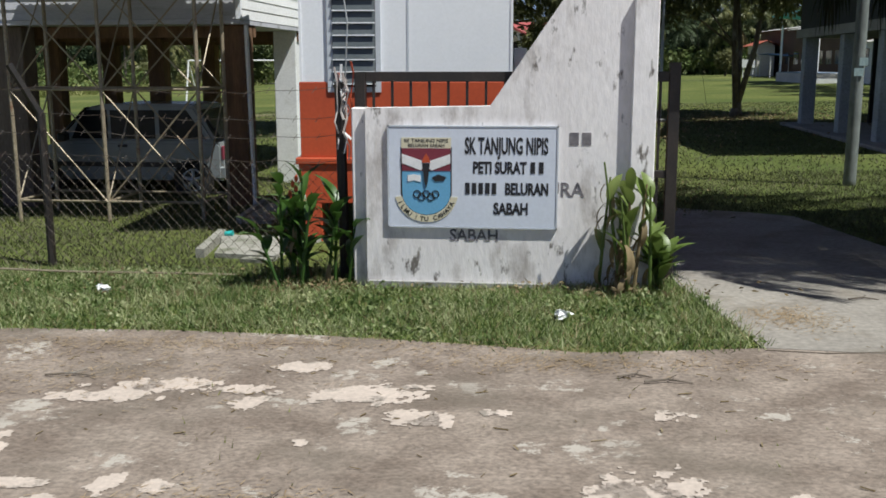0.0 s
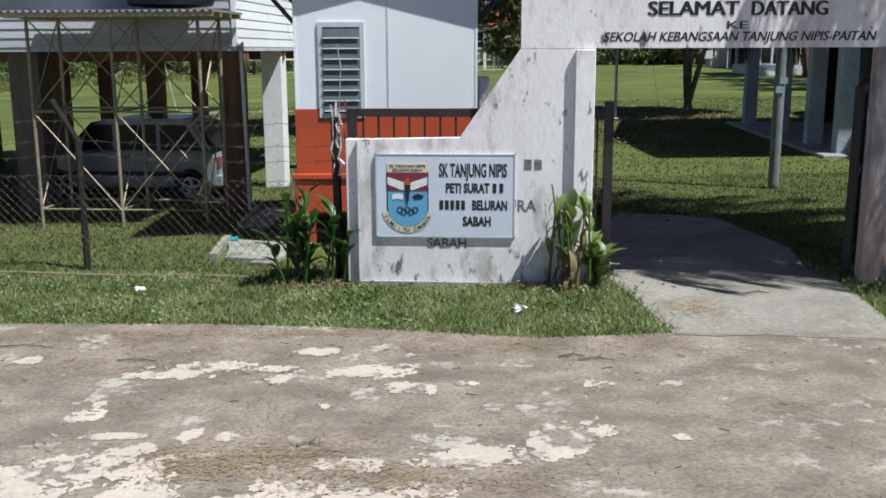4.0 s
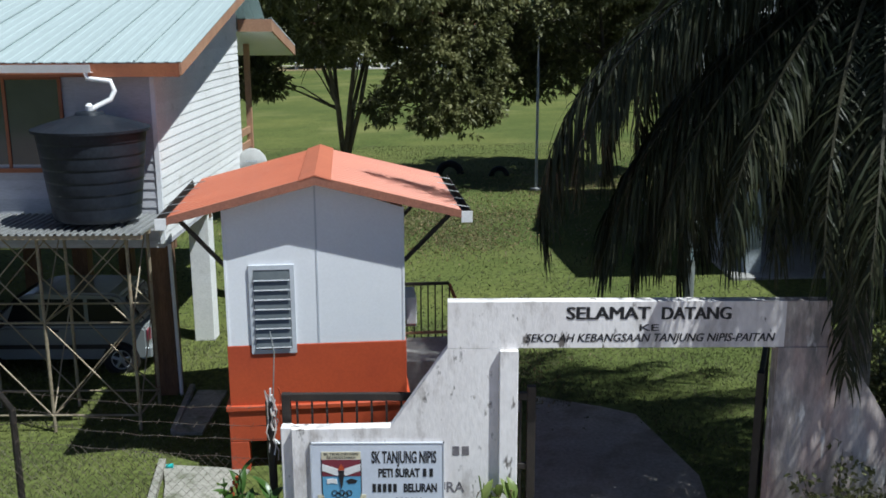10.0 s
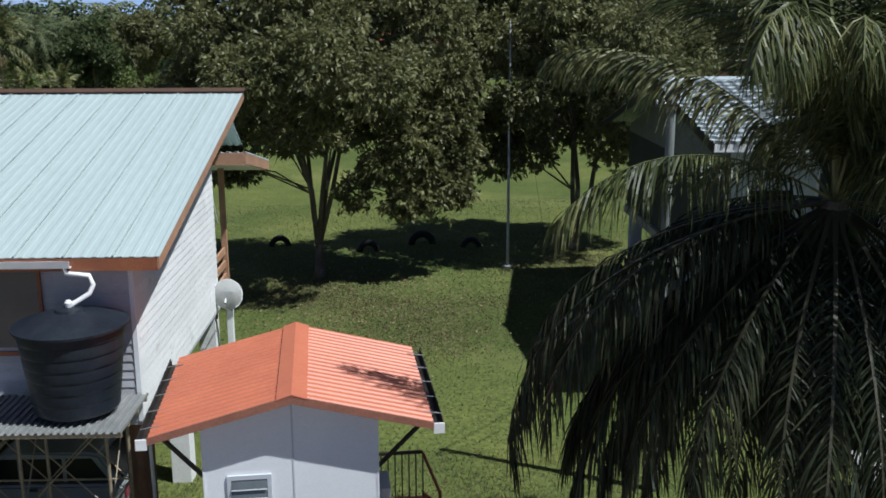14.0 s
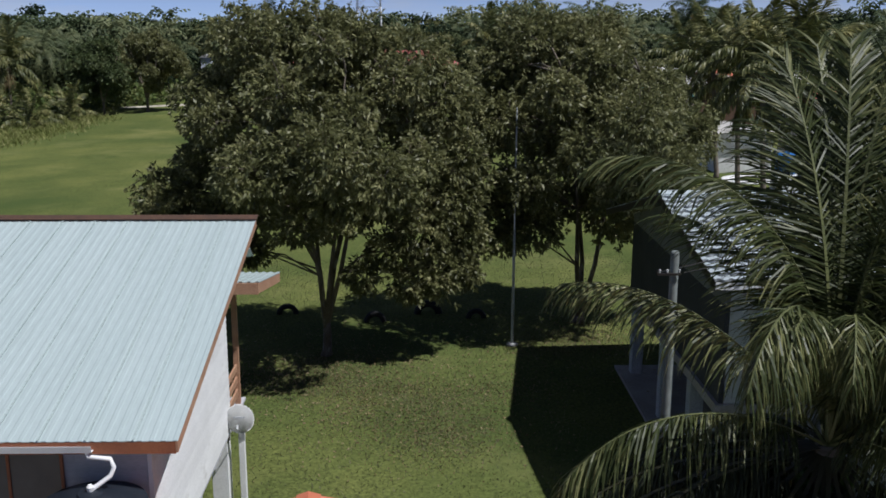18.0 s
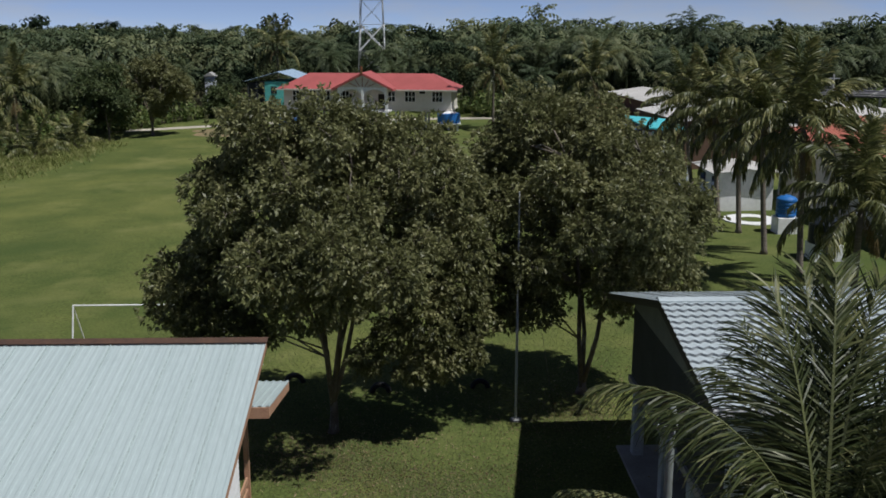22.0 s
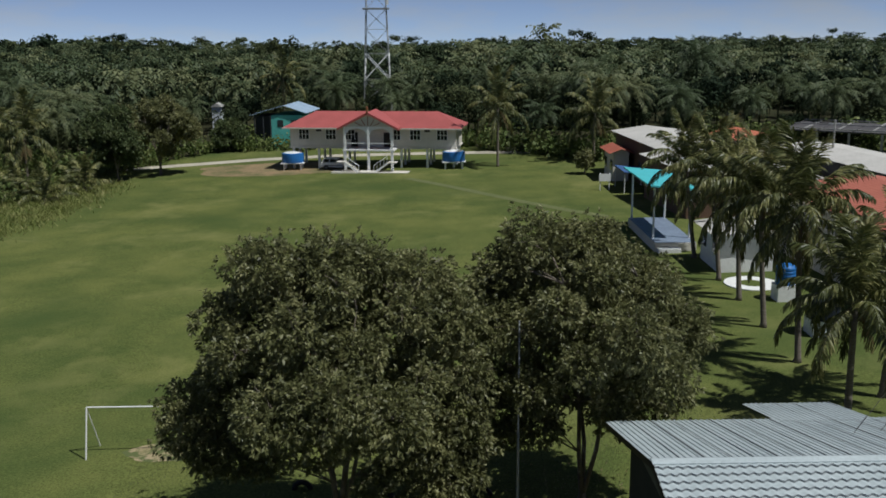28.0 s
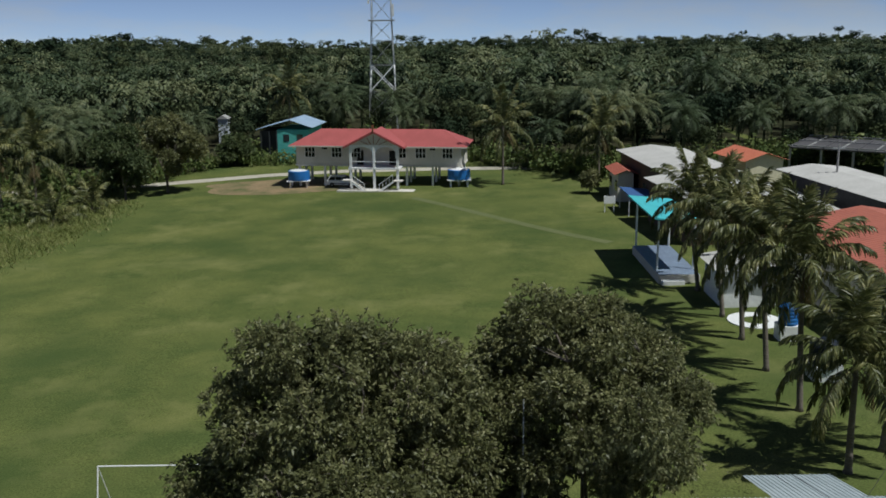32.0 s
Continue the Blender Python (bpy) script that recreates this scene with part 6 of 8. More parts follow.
for x in (-3.4, 0, 3.4):
    part("porch_column", box(x - 0.16, x + 0.16, -4.3, -4.0, 0, 6.3), M_PURE, th)
for x in (-1.7, 1.7):
    arch = [(x - 1.53, 5.0)] + [(x + 1.53 * math.cos(math.pi - math.pi * i / 10), 5.0 + 1.05 * math.sin(math.pi * i / 10)) for i in range(1, 10)] + [(x + 1.53, 5.0), (x + 1.53, 6.3), (x - 1.53, 6.3)]
    part("porch_arch", prism(arch, "y", -4.22, -4.08), M_PURE, th)
    part("porch_rail", box(x - 1.53, x + 1.53, -4.2, -4.1, 3.9, 4.0), M_PURE, th)
part("porch_floor", box(-3.7, 3.7, -4.4, -1.55, 2.85, 3.08), M_PURE, th)
for x in (-2.6, 2.2):
    part("porch_door", box(x - 0.5, x + 0.5, -1.53, -1.505, 3.1, 5.2), M_DARK, th)
for x in (-10.1, -6.1, 6.3, 10.2, -3.3, 3.4):
    wd = part("window", box(x - 0.75, x + 0.75, -1.54, -1.505, 4.2, 5.55), M_CARGLASS, th, "three-pane dark window")
    for k in (-0.75, -0.25, 0.25, 0.75):
        part("mullion", box(x + k - 0.04, x + k + 0.04, -1.58, -1.545, 4.15, 5.6), M_PURE, wd)
    part("mullion", box(x - 0.75, x + 0.75, -1.58, -1.545, 4.85, 4.92), M_PURE, wd)
for x in (-7.9, 8.05):
    part("vent", box(x - 0.4, x + 0.4, -1.54, -1.505, 5.3, 5.65), M_DARK, th)
part("floor_slab", box(-12.3, 12.3, -1.6, 5.6, 2.85, 3.09), M_CREAMWALL, th)
for x in (-11.8, -8.0, -4.2, 4.2, 8.0, 11.8):
    for y in (-1.2, 2.0, 5.2):
        part("stilt_post", box(x - 0.15, x + 0.15, y - 0.15, y + 0.15, -0.2, 2.845), M_PURE, th)
for s in (-1, 1):
    part("stair_landing", box(min(s * 3.05, s * 4.3), max(s * 3.05, s * 4.3), -5.9, -4.62, 1.38, 1.5), M_CREAMWALL, th)
    for i in range(7):
        xa, xb = sorted((s * (3.04 - 0.28 * i), s * (2.76 - 0.28 * i)))
        part("stair_tread", box(xa, xb, -5.9, -4.62, 1.18 - 0.19 * i, 1.26 - 0.19 * i), M_CREAMWALL, th)
    part("stair_stringer", prism([(s * 3.05, 1.5), (s * 3.05, 1.2), (s * 1.2, -0.1), (s * 0.95, -0.1), (s * 0.95, 0.06)], "y", -5.99, -5.91), M_PURE, th)
    part("stair_rail", rod((s * 3.05, -5.95, 2.4), (s * 1.0, -5.95, 0.95), 0.05, n=5), M_PURE, th)
    for i in range(5):
        part("stair_baluster", rod((s * (3.0 - 0.48 * i), -5.95, 1.4 - 0.33 * i), (s * (3.0 - 0.48 * i), -5.95, 2.35 - 0.34 * i), 0.035, n=4), M_PURE, th)
part("ground_slab", box(-5, 6, -6.4, -4.4, -0.2, 0.12), M_CREAMWALL, th)


def round_tank(at, label, body, r=1.6, h=1.3, legs=1.05):
    t = thing("round_water_tank", at, label, "water tank", "round tanks")
    part("tank_body", lathe([(r * 0.97, legs), (r, legs + 0.1), (r * 1.02, legs + h * 0.5), (r, legs + h), (r * 0.9, legs + h + 0.1)], 28), body, t)
    part("tank_lid", lathe([(r * 0.86, legs + h + 0.1), (r * 0.6, legs + h + 0.2), (0.1, legs + h + 0.3)], 28), M_PURE, t, "white domed lid")
    for x in (-1, 1):
        for y in (-1, 1):
            part("leg", box(x * r * 0.75 - 0.12, x * r * 0.75 + 0.12, y * r * 0.6 - 0.12, y * r * 0.6 + 0.12, -0.2, legs - 0.12), M_PURE, t)
    part("stand_deck", box(-r * 1.05, r * 1.05, -r * 0.9, r * 0.9, legs - 0.118, legs - 0.004), M_PURE, t)
    return t


round_tank((-19.4, 140.2), "blue round water tank on a white stand at the house end", M_BLUE)
round_tank((4.0, 136.6), "blue round water tank on a white stand at the house end", M_BLUE)
M_TEAL = mat("teal_wall", (0.15, 0.56, 0.50), (0.12, 0.50, 0.45), scale=0.4, fine=5, rough=0.7, bump=0.05)
M_BLUEROOF = mat("pale_blue_roof", (0.30, 0.40, 0.52), (0.26, 0.35, 0.46), scale=0.5, fine=5, rough=0.55, bump=0.03, contrast=0.06)
tealh = thing("teal_house", (-25.6, 170.0), "teal house with pale blue metal roof among the trees", "house", turn=-8)
part("wall", box(-0.6, 5.0, -3, 6, -0.1, 5.6), M_TEAL, tealh)
# left wall under the overhang: its deep shade is painted as near-black
part("lean_to_wall", box(-3.8, -0.6, -1.8, 5, -0.1, 5.3), M_SHADEWALL, tealh)
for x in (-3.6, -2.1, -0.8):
    part("porch_post", box(x, x + 0.16, -3.2, -3.04, -0.1, 5.55), M_SHADEWALL, tealh)
part("roof", swap_xy(sheet_roof(-3.4, 6.4, -4.4, 5.6, 1.8, 7.3, 0.4, 0.04)), M_BLUEROOF, tealh, "pale blue roof slope")
part("roof", swap_xy(sheet_roof(-3.4, 6.4, 5.8, 6.0, 1.8, 7.3, 0.4, 0.04)), M_BLUEROOF, tealh, "pale blue roof slope")
for x in (0.5, 2.9):
    part("window", box(x, x + 1.0, -3.05, -3.01, 3.6, 4.8), M_GLASS, tealh)
bush_house = thing("far_hut", (-41.0, 192.0), "small pale hut behind the trees", "house")
part("wall", box(-0.9, 0.9, -1.2, 1.2, -0.3, 5.6), M_SIGN, bush_house)
part("roof", prism([(-1.2, 5.55), (0, 6.3), (1.2, 5.55)], "y", -1.5, 1.5), M_CONC, bush_house)
car("pickup_car", (-13.0, 139.5), -8, 4.4, 1.75, 1.6, M_PURE, "white car parked under the red-roofed house")

# ---------- school buildings on the right ----------
M_WHITEROOF = mat("pale_metal_roof", (0.52, 0.50, 0.475), (0.44, 0.425, 0.40), scale=0.3, fine=3, rough=0.55, bump=0.03, contrast=0.07)
M_DARKBROWN = mat("dark_brown_boards", (0.13, 0.075, 0.05), (0.10, 0.06, 0.042), scale=0.6, fine=8, rough=0.75, bump=0.08, contrast=0.12)
M_CANOPY = mat("turquoise_canopy", (0.10, 0.52, 0.56), (0.09, 0.47, 0.51), scale=0.5, fine=8, rough=0.5, bump=0.03, contrast=0.05)
M_DARKROOF = mat("dark_grey_roof", (0.10, 0.095, 0.10), (0.07, 0.068, 0.072), scale=0.4, fine=4, rough=0.7, bump=0.05)
M_DULLBLUE = mat("dull_blue_sheet", (0.06, 0.13, 0.32), (0.05, 0.11, 0.27), scale=0.6, fine=8, rough=0.55, bump=0.04)
M_DECK = mat("blue_grey_deck", (0.20, 0.25, 0.34), (0.17, 0.21, 0.29), scale=0.5, fine=6, rough=0.6, bump=0.05)
stage = thing("assembly_stage", (22.3, 87.3), "open assembly stage with turquoise canopy on posts", "stage")
part("platform", box(-2.2, 1.5, -5.8, 5.6, -0.2, 0.75, 0.02), M_CREAMWALL, stage)
part("platform_deck", box(-2.15, 1.45, -5.75, 5.55, 0.752, 0.8), M_DECK, stage, "blue-grey deck boards")
for x in (-1.95, 1.3):
    for y in (-4.0, 5.2):
        part("canopy_post", rod((x, y, 0.8), (x, y, 5.3), 0.1, n=8), M_PURE, stage)
part("canopy", prism([(-2.7, 5.66), (1.6, 5.3), (1.6, 5.42), (-2.7, 5.8)], "y", -5.2, 6.2), M_CANOPY, stage, "sloping turquoise canopy sheet")
part("front_step", box(-2.0, 0.0, -6.5, -5.82, -0.2, 0.35), M_PURE, stage)


def block(name, at, size, height, roof_mat, wall_mat, label, ridge="y", pitch=0.16, turn=0, windows=6):
    """A plain gabled classroom block; its ridge runs along the axis named."""
    t = thing(name, at, label, "building", turn=turn)
    sx_, sy_ = size[0] / 2, size[1] / 2
    part("wall", box(-sx_ + 0.6, sx_ - 0.6, -sy_ + 0.6, sy_ - 0.6, -0.3, height, 0.02), wall_mat, t)
    half = sx_ if ridge == "y" else sy_
    rz = height + half * pitch
    for s in (-1, 1):
        if ridge == "y":
            bm = swap_xy(sheet_roof(-sy_, sy_, s * sx_, height - 0.05, 0, rz, 0.5, 0.04))
        else:
            bm = sheet_roof(-sx_, sx_, s * sy_, height - 0.05, 0, rz, 0.5, 0.04)
        part("roof_slope", bm, roof_mat, t)
    tri_ = [(-half + 0.6, height), (half - 0.6, height), (0, rz - 0.08)]
    for s in (-1, 1):
        e = s * ((sy_ if ridge == "y" else sx_) - 0.65)
        part("gable", prism(tri_, ridge, min(e, e + 0.04 * s), max(e, e + 0.04 * s)), wall_mat, t)
    L_ = sy_ if ridge == "y" else sx_
    for i in range(windows):
        c = -L_ + 1.6 + (2 * L_ - 3.2) * i / max(1, windows - 1)
        if ridge == "y":
            part("window", box(-sx_ + 0.56, -sx_ + 0.598, c - 0.7, c + 0.7, 1.3, min(2.6, height - 0.4)), M_GLASS, t)
        else:
            part("window", box(c - 0.7, c + 0.7, -sy_ + 0.56, -sy_ + 0.598, 1.3, min(2.6, height - 0.4)), M_GLASS, t)
    return t


block("classroom_block", (30.8, 120.3), (9.6, 21), 5.3, M_WHITEROOF, M_DARKBROWN, "long classroom block with pale metal roof", turn=4, pitch=0.12)
block("classroom_block", (30.2, 102.4), (10.0, 14.5), 4.9, M_WHITEROOF, M_DARKBROWN, "shorter classroom block with pale metal roof", turn=6, pitch=0.12)
block("red_roofed_hut", (24.8, 123.5), (3.2, 7), 3.6, M_REDHALL, M_CREAMWALL, "small hut with red roof beside the field", turn=0, pitch=0.35, windows=2)
block("orange_roofed_house", (43.0, 128.0), (6.5, 9), 4.3, M_ORANGE, M_CREAM, "small yellow house with orange roof", turn=10, pitch=0.3, windows=3)
block("hall_block", (47.4, 98.0), (9.0, 30), 4.9, M_WHITEROOF, M_DARKROOF, "long dark hall with pale roof", turn=8, pitch=0.10)
block("red_roofed_hall", (38.5, 67.5), (15, 28), 5.3, M_REDHALL, M_CREAMWALL, "wide hall with faded red roof", turn=4, pitch=0.16)
walkway = thing("covered_walkway", (40.9, 102.5), "narrow covered walkway with pale roof", "walkway", turn=2)
part("roof", box(-0.9, 0.9, -10.5, 10.5, 3.2, 3.3), M_WHITEROOF, walkway)
for y in (-10, -5, 0, 5, 10):
    for x in (-0.7, 0.7):
        part("post", rod((x, y, -0.2), (x, y, 3.2), 0.06, n=6), M_PURE, walkway)
shed = thing("long_timber_shed", (66.5, 136.5), "long dark timber shed frame with open rafters", "shed", turn=-33)
part("roof", box(-13, 13, -7, 7, 3.7, 3.9), M_DARKROOF, shed)
for i in range(12):
    part("rafter", box(-13 + 2.3 * i, -12.87 + 2.3 * i, -7.2, 7.2, 3.9, 4.05), M_CONC if i % 2 else M_DARKROOF, shed)
for y in (-7.15, 0.0, 6.9):
    part("purlin", box(-13.2, 13.2, y, y + 0.16, 4.052, 4.2), M_CONC, shed)
for i in range(7):
    part("post", box(-13 + 4.3 * i, -12.7 + 4.3 * i, -7, -6.7, -0.5, 3.7), M_CONC, shed)
block("toilet_block", (25.6, 76.3), (5.6, 6.4), 3.1, M_WHITEROOF, M_PURE, "white toilet block beside the palms", turn=0, pitch=0.12, windows=2)
sd = thing("paved_ring", (25.0, 70.2), "white concrete apron with round planter", "paving")
part("slab_ring", lathe([(2.1, -0.1), (2.1, 0.05), (1.0, 0.05), (1.0, -0.1)], 30), M_PURE, sd)
part("planter_soil", lathe([(0.98, -0.1), (0.98, 0.03)], 24), M_GRASS, sd)
pt = thing("blue_water_tank", (25.85, 65.7), "blue ribbed water tank on a white block stand", "water tank")
part("stand", box(-0.75, 0.75, -0.7, 0.7, -0.2, 1.15, 0.02), M_PURE, pt)
prof = [(0.66, 1.152)]
for i in range(5):
    z = 1.2 + i * 0.26
    prof += [(0.68, z), (0.71, z + 0.05), (0.71, z + 0.18), (0.68, z + 0.23)]
part("tank_body", lathe(prof + [(0.5, 2.6), (0.2, 2.7)], 28), M_BLUE, pt)
bt_ = thing("black_water_tank", (25.4, 57.8), "black round water tank on a white block stand", "water tank")
part("stand", box(-0.9, 0.9, -0.8, 0.8, -0.2, 1.05, 0.02), M_PURE, bt_)
part("tank_body", lathe([(0.98, 1.052), (1.02, 1.1), (1.02, 2.3), (0.95, 2.4), (0.3, 2.75), (0.1, 2.78)], 28), M_TANK, bt_)
tarp = thing("blue_canopy_shelter", (25.0, 114.0), "low shelter with blue sheet roof", "shelter")
part("roof", prism([(-1.7, 2.5), (1.7, 2.2), (1.7, 2.28), (-1.7, 2.58)], "y", -3, 3), M_DULLBLUE, tarp)
for x in (-1.6, 1.6):
    for y in (-2.8, 2.8):
        part("post", rod((x, y, -0.2), (x, y, 2.24), 0.05, n=6), M_PURE, tarp)
notice = thing("notice_board", (21.6, 114.0), "small white notice board on posts", "sign")
part("board", box(-0.7, 0.7, -0.04, 0.04, 1.1, 2.0), M_PURE, notice)
for x in (-0.55, 0.55):
    part("post", box(x - 0.05, x + 0.05, 0.05, 0.13, -0.1, 2.1), M_PURE, notice)
p2 = thing("utility_pole", (45.8, 106.5), "grey tapered utility pole beside the hall", "utility pole")
part("shaft", lathe([(0.16, -0.2), (0.10, 8.5)], 10), M_CONC, p2)
part("cross_arm", box(-0.7, 0.7, -0.06, 0.06, 8.0, 8.12), M_GALV, p2)

# ---------- radio mast ----------
mast = thing("lattice_mast", (-9.7, 200.0), "tall white steel lattice radio mast", "radio mast")


def corner(i, z):
    w = 2.9 - 0.9 * min(z, 24) / 24 - 0.5 * max(0, z - 24) / 24
    return Vector(((-1, 1, 1, -1)[i] * w, (-1, -1, 1, 1)[i] * w, z))


levels = [0, 4.8, 9.5, 14.7, 19.5, 23.5, 28, 33, 38, 43]
for i in range(4):
    part("mast_leg", tube([corner(i, z) for z in (0, 24, 43)], [0.10, 0.085, 0.07], 6), M_GALV, mast)
for a, b_ in zip(levels, levels[1:]):
    bold = a == 9.5
    for i in range(4):
        j = (i + 1) % 4
        part("mast_brace", rod(corner(i, a), corner(j, b_), 0.13 if bold else 0.035, n=4), M_PURE if bold else M_GALV, mast, "white painted cross brace" if bold else "")
        part("mast_brace", rod(corner(j, a), corner(i, b_), 0.13 if bold else 0.035, n=4), M_PURE if bold else M_GALV, mast, "white painted cross brace" if bold else "")
        part("mast_ring", rod(corner(i, b_), corner(j, b_), 0.05, n=4), M_GALV, mast)
part("platform_ring", box(-2.6, 2.6, -2.6, 2.6, 23.4, 23.7), M_GALV, mast)
for p in ((2.4, -2.4, 25.5), (-2.4, -2.4, 28), (0, -2.6, 31)):
    part("antenna_panel", box(p[0] - 0.2, p[0] + 0.2, p[1] - 0.2, p[1], p[2] - 1.2, p[2] + 1.2), M_PURE, mast)

# ---------- tracks and bare ground ----------
LAWN_SPOTS = ((-2.6, 30.2, 2.2, 1.0), (-4.6, 30.6, 1.6, 0.9), (5.4, 33.2, 1.8, 0.8), (2.6, 29.4, 1.2, 0.9), (0.3, 28.5, 1.4, 1.2), (1.3, 26.3, 1.0, 1.5), (-1.9, 29.1, 1.7, 0.9), (0.2, 25.3, 1.4, 1.1), (1.2, 15.0, 0.9, 1.2), (-3.4, 32.0, 2.0, 1.3), (6.4, 34.4, 1.5, 1.0), (-1.2, 27.2, 1.5, 1.0))
M_TRACK = mat("pale_gravel_track", (0.50, 0.46, 0.38), (0.42, 0.38, 0.31), scale=0.3, fine=3, rough=0.95, bump=0.1)
M_BARE = mat("bare_earth", (0.27, 0.19, 0.105), (0.19, 0.155, 0.075), scale=0.25, fine=3, rough=0.95, bump=0.1, stain=(0.09, 0.105, 0.033), stain_scale=0.3, stain_lo=0.48, stain_hi=0.66)

M_WORN = mat("worn_grass", (0.13, 0.145, 0.055), (0.105, 0.125, 0.042), scale=0.5, fine=5, rough=0.95, bump=0.1)


def strip(name, pts, width, z, material, label, category):
    bm = bmesh.new()
    rows = []
    for i, p in enumerate(pts):
        d = Vector((*pts[min(i + 1, len(pts) - 1)], 0)) - Vector((*pts[max(i - 1, 0)], 0))
        n = Vector((-d.y, d.x, 0)).normalized() * width / 2
        c = Vector((*p, 0))
        rows.append([bm.verts.new((q.x, q.y, float(rise(q.x)) + z)) for q in (c - n, c + n)])
    for a, b_ in zip(rows, rows[1:]):
        bm.faces.new((a[0], a[1], b_[1], b_[0]))
    return structure(name, bm, material, label, category)


strip("gravel_track", [(-70, 141), (-52, 143), (-44, 145.5), (-34, 149), (-26, 152), (-14, 154), (0, 153.5), (14, 152), (30, 150)], 3.2, 0.02, M_TRACK, "pale gravel track past the red-roofed house", "track")


def patch(name, cx, cy, rx, ry, z, material, label, seed, category="bare ground"):
    r = np.random.RandomState(seed)
    n = 40
    k = 1 + 0.22 * np.convolve(np.tile(r.normal(0, 1, n), 3), np.ones(5) / 5, "same")[n:2 * n]
    pts = [(cx + rx * k[i] * math.cos(2 * math.pi * i / n), cy + ry * k[i] * math.sin(2 * math.pi * i / n)) for i in range(n)]
    bm = bmesh.new()
    c = bm.verts.new((cx, cy, float(rise(cx)) + z))
    ring = [bm.verts.new((x, y, float(rise(x)) + z)) for x, y in pts]
    for i in range(n):
        bm.faces.new((c, ring[i], ring[(i + 1) % n]))
    return structure(name, bm, material, label, category)


strip("worn_path", [(-2.5, 128), (1.5, 122.5), (6.5, 115), (11.5, 107.5), (15.5, 102), (18.8, 98)], 1.3, 0.018, M_WORN, "narrow worn footpath across the playing field", "path")
patch("bare_patch", -22.5, 141.0, 11.5, 7.0, 0.012, M_BARE, "worn bare earth beside the red-roofed house", 5)

def ragged_patch(name, cx, cy, rx, ry, cell, z, material, label, seed, category, least=0.15):
    """A thin patch whose outline and holes come from layered random fields."""
    r = np.random.RandomState(seed)
    k = cell / 0.016
    xs, ys = np.arange(-1.5 * rx, 1.5 * rx, cell), np.arange(-1.5 * ry, 1.5 * ry, cell)

    def cloud(step):
        G = r.normal(0, 1, (int(3 * ry / step) + 3, int(3 * rx / step) + 3))
        u, v = (xs + 1.5 * rx) / step, (ys + 1.5 * ry) / step
        a, b_ = u.astype(int), v.astype(int)
        fu, fv = u - a, (v - b_)[:, None]
        return (G[np.ix_(b_, a)] * (1 - fu) + G[np.ix_(b_, a + 1)] * fu) * (1 - fv) + (G[np.ix_(b_ + 1, a)] * (1 - fu) + G[np.ix_(b_ + 1, a + 1)] * fu) * fv

    X, Y = np.meshgrid(xs, ys)
    ok = 1 - (X / rx) ** 2 - (Y / ry) ** 2 + 0.6 * cloud(0.16 * k) + 0.45 * cloud(0.06 * k) + 0.25 * cloud(0.025 * k) > least
    bm = bmesh.new()
    corners = {}
    for a, b_ in zip(*np.nonzero(ok)):
        loop = []
        for da, db in ((0, 0), (0, 1), (1, 1), (1, 0)):
            key = (a + da, b_ + db)
            if key not in corners:
                x = cx - 1.5 * rx + cell * key[1] + r.normal(0, 0.2 * cell)
                corners[key] = bm.verts.new((x, cy - 1.5 * ry + cell * key[0] + r.normal(0, 0.2 * cell), float(rise(x)) + z))
            loop.append(corners[key])
        bm.faces.new(loop)
    return structure(name, bm, material, label, category)


M_PALEEARTH = mat("pale_trodden_earth", (0.42, 0.33, 0.21), (0.26, 0.22, 0.11), scale=0.8, fine=6, rough=0.95, bump=0.1, stain=(0.10, 0.12, 0.04), stain_scale=0.9, stain_lo=0.48, stain_hi=0.56)
M_LAWNBARE = mat("thin_worn_lawn", (0.098, 0.092, 0.044), (0.072, 0.080, 0.033), scale=0.9, fine=9, rough=0.95, bump=0.2, stain=(0.095, 0.12, 0.037), stain_scale=2.2, stain_lo=0.42, stain_hi=0.60)
r = np.random.RandomState(40)
A = np.array(LAWN_SPOTS)
for n, name, grow, height, width, material, label in ((15000, "worn_lawn", 0.8, 0.018, 0.045, M_LAWNBARE, "bare brown soil showing through thin trodden grass"), (9000, "dry_lawn", 0.8, 0.05, 0.02, M_DRYLEAF, "dry blades in the trodden parts of the lawn")):
    k = r.choice(len(A), n, p=A[:, 2] * A[:, 3] / (A[:, 2] * A[:, 3]).sum())
    x, y = A[k, 0] + r.normal(0, 1, n) * A[k, 2] * grow, A[k, 1] + r.normal(0, 1, n) * A[k, 3] * grow
    a, b, h = r.uniform(0, 6.28, n), r.uniform(0, 6.28, n), height * r.uniform(0.5, 1.5, n)
    z, g = rise(x) + 0.012, width * r.uniform(0.4, 1.3, n)
    V = np.stack([np.c_[x - np.cos(a) * g, y - np.sin(a) * g, z], np.c_[x + np.cos(a) * g, y + np.sin(a) * g, z], np.c_[x + np.cos(b) * g, y + np.sin(b) * g, z + h]], 1).reshape(-1, 3)
    stuff(name, V, np.arange(3 * n).reshape(-1, 3), material, label, "bare ground")
patch("bare_patch", -12.4, 43.0, 2.3, 1.1, 0.01, M_PALEEARTH, "worn bare earth in the goal mouth", 6)

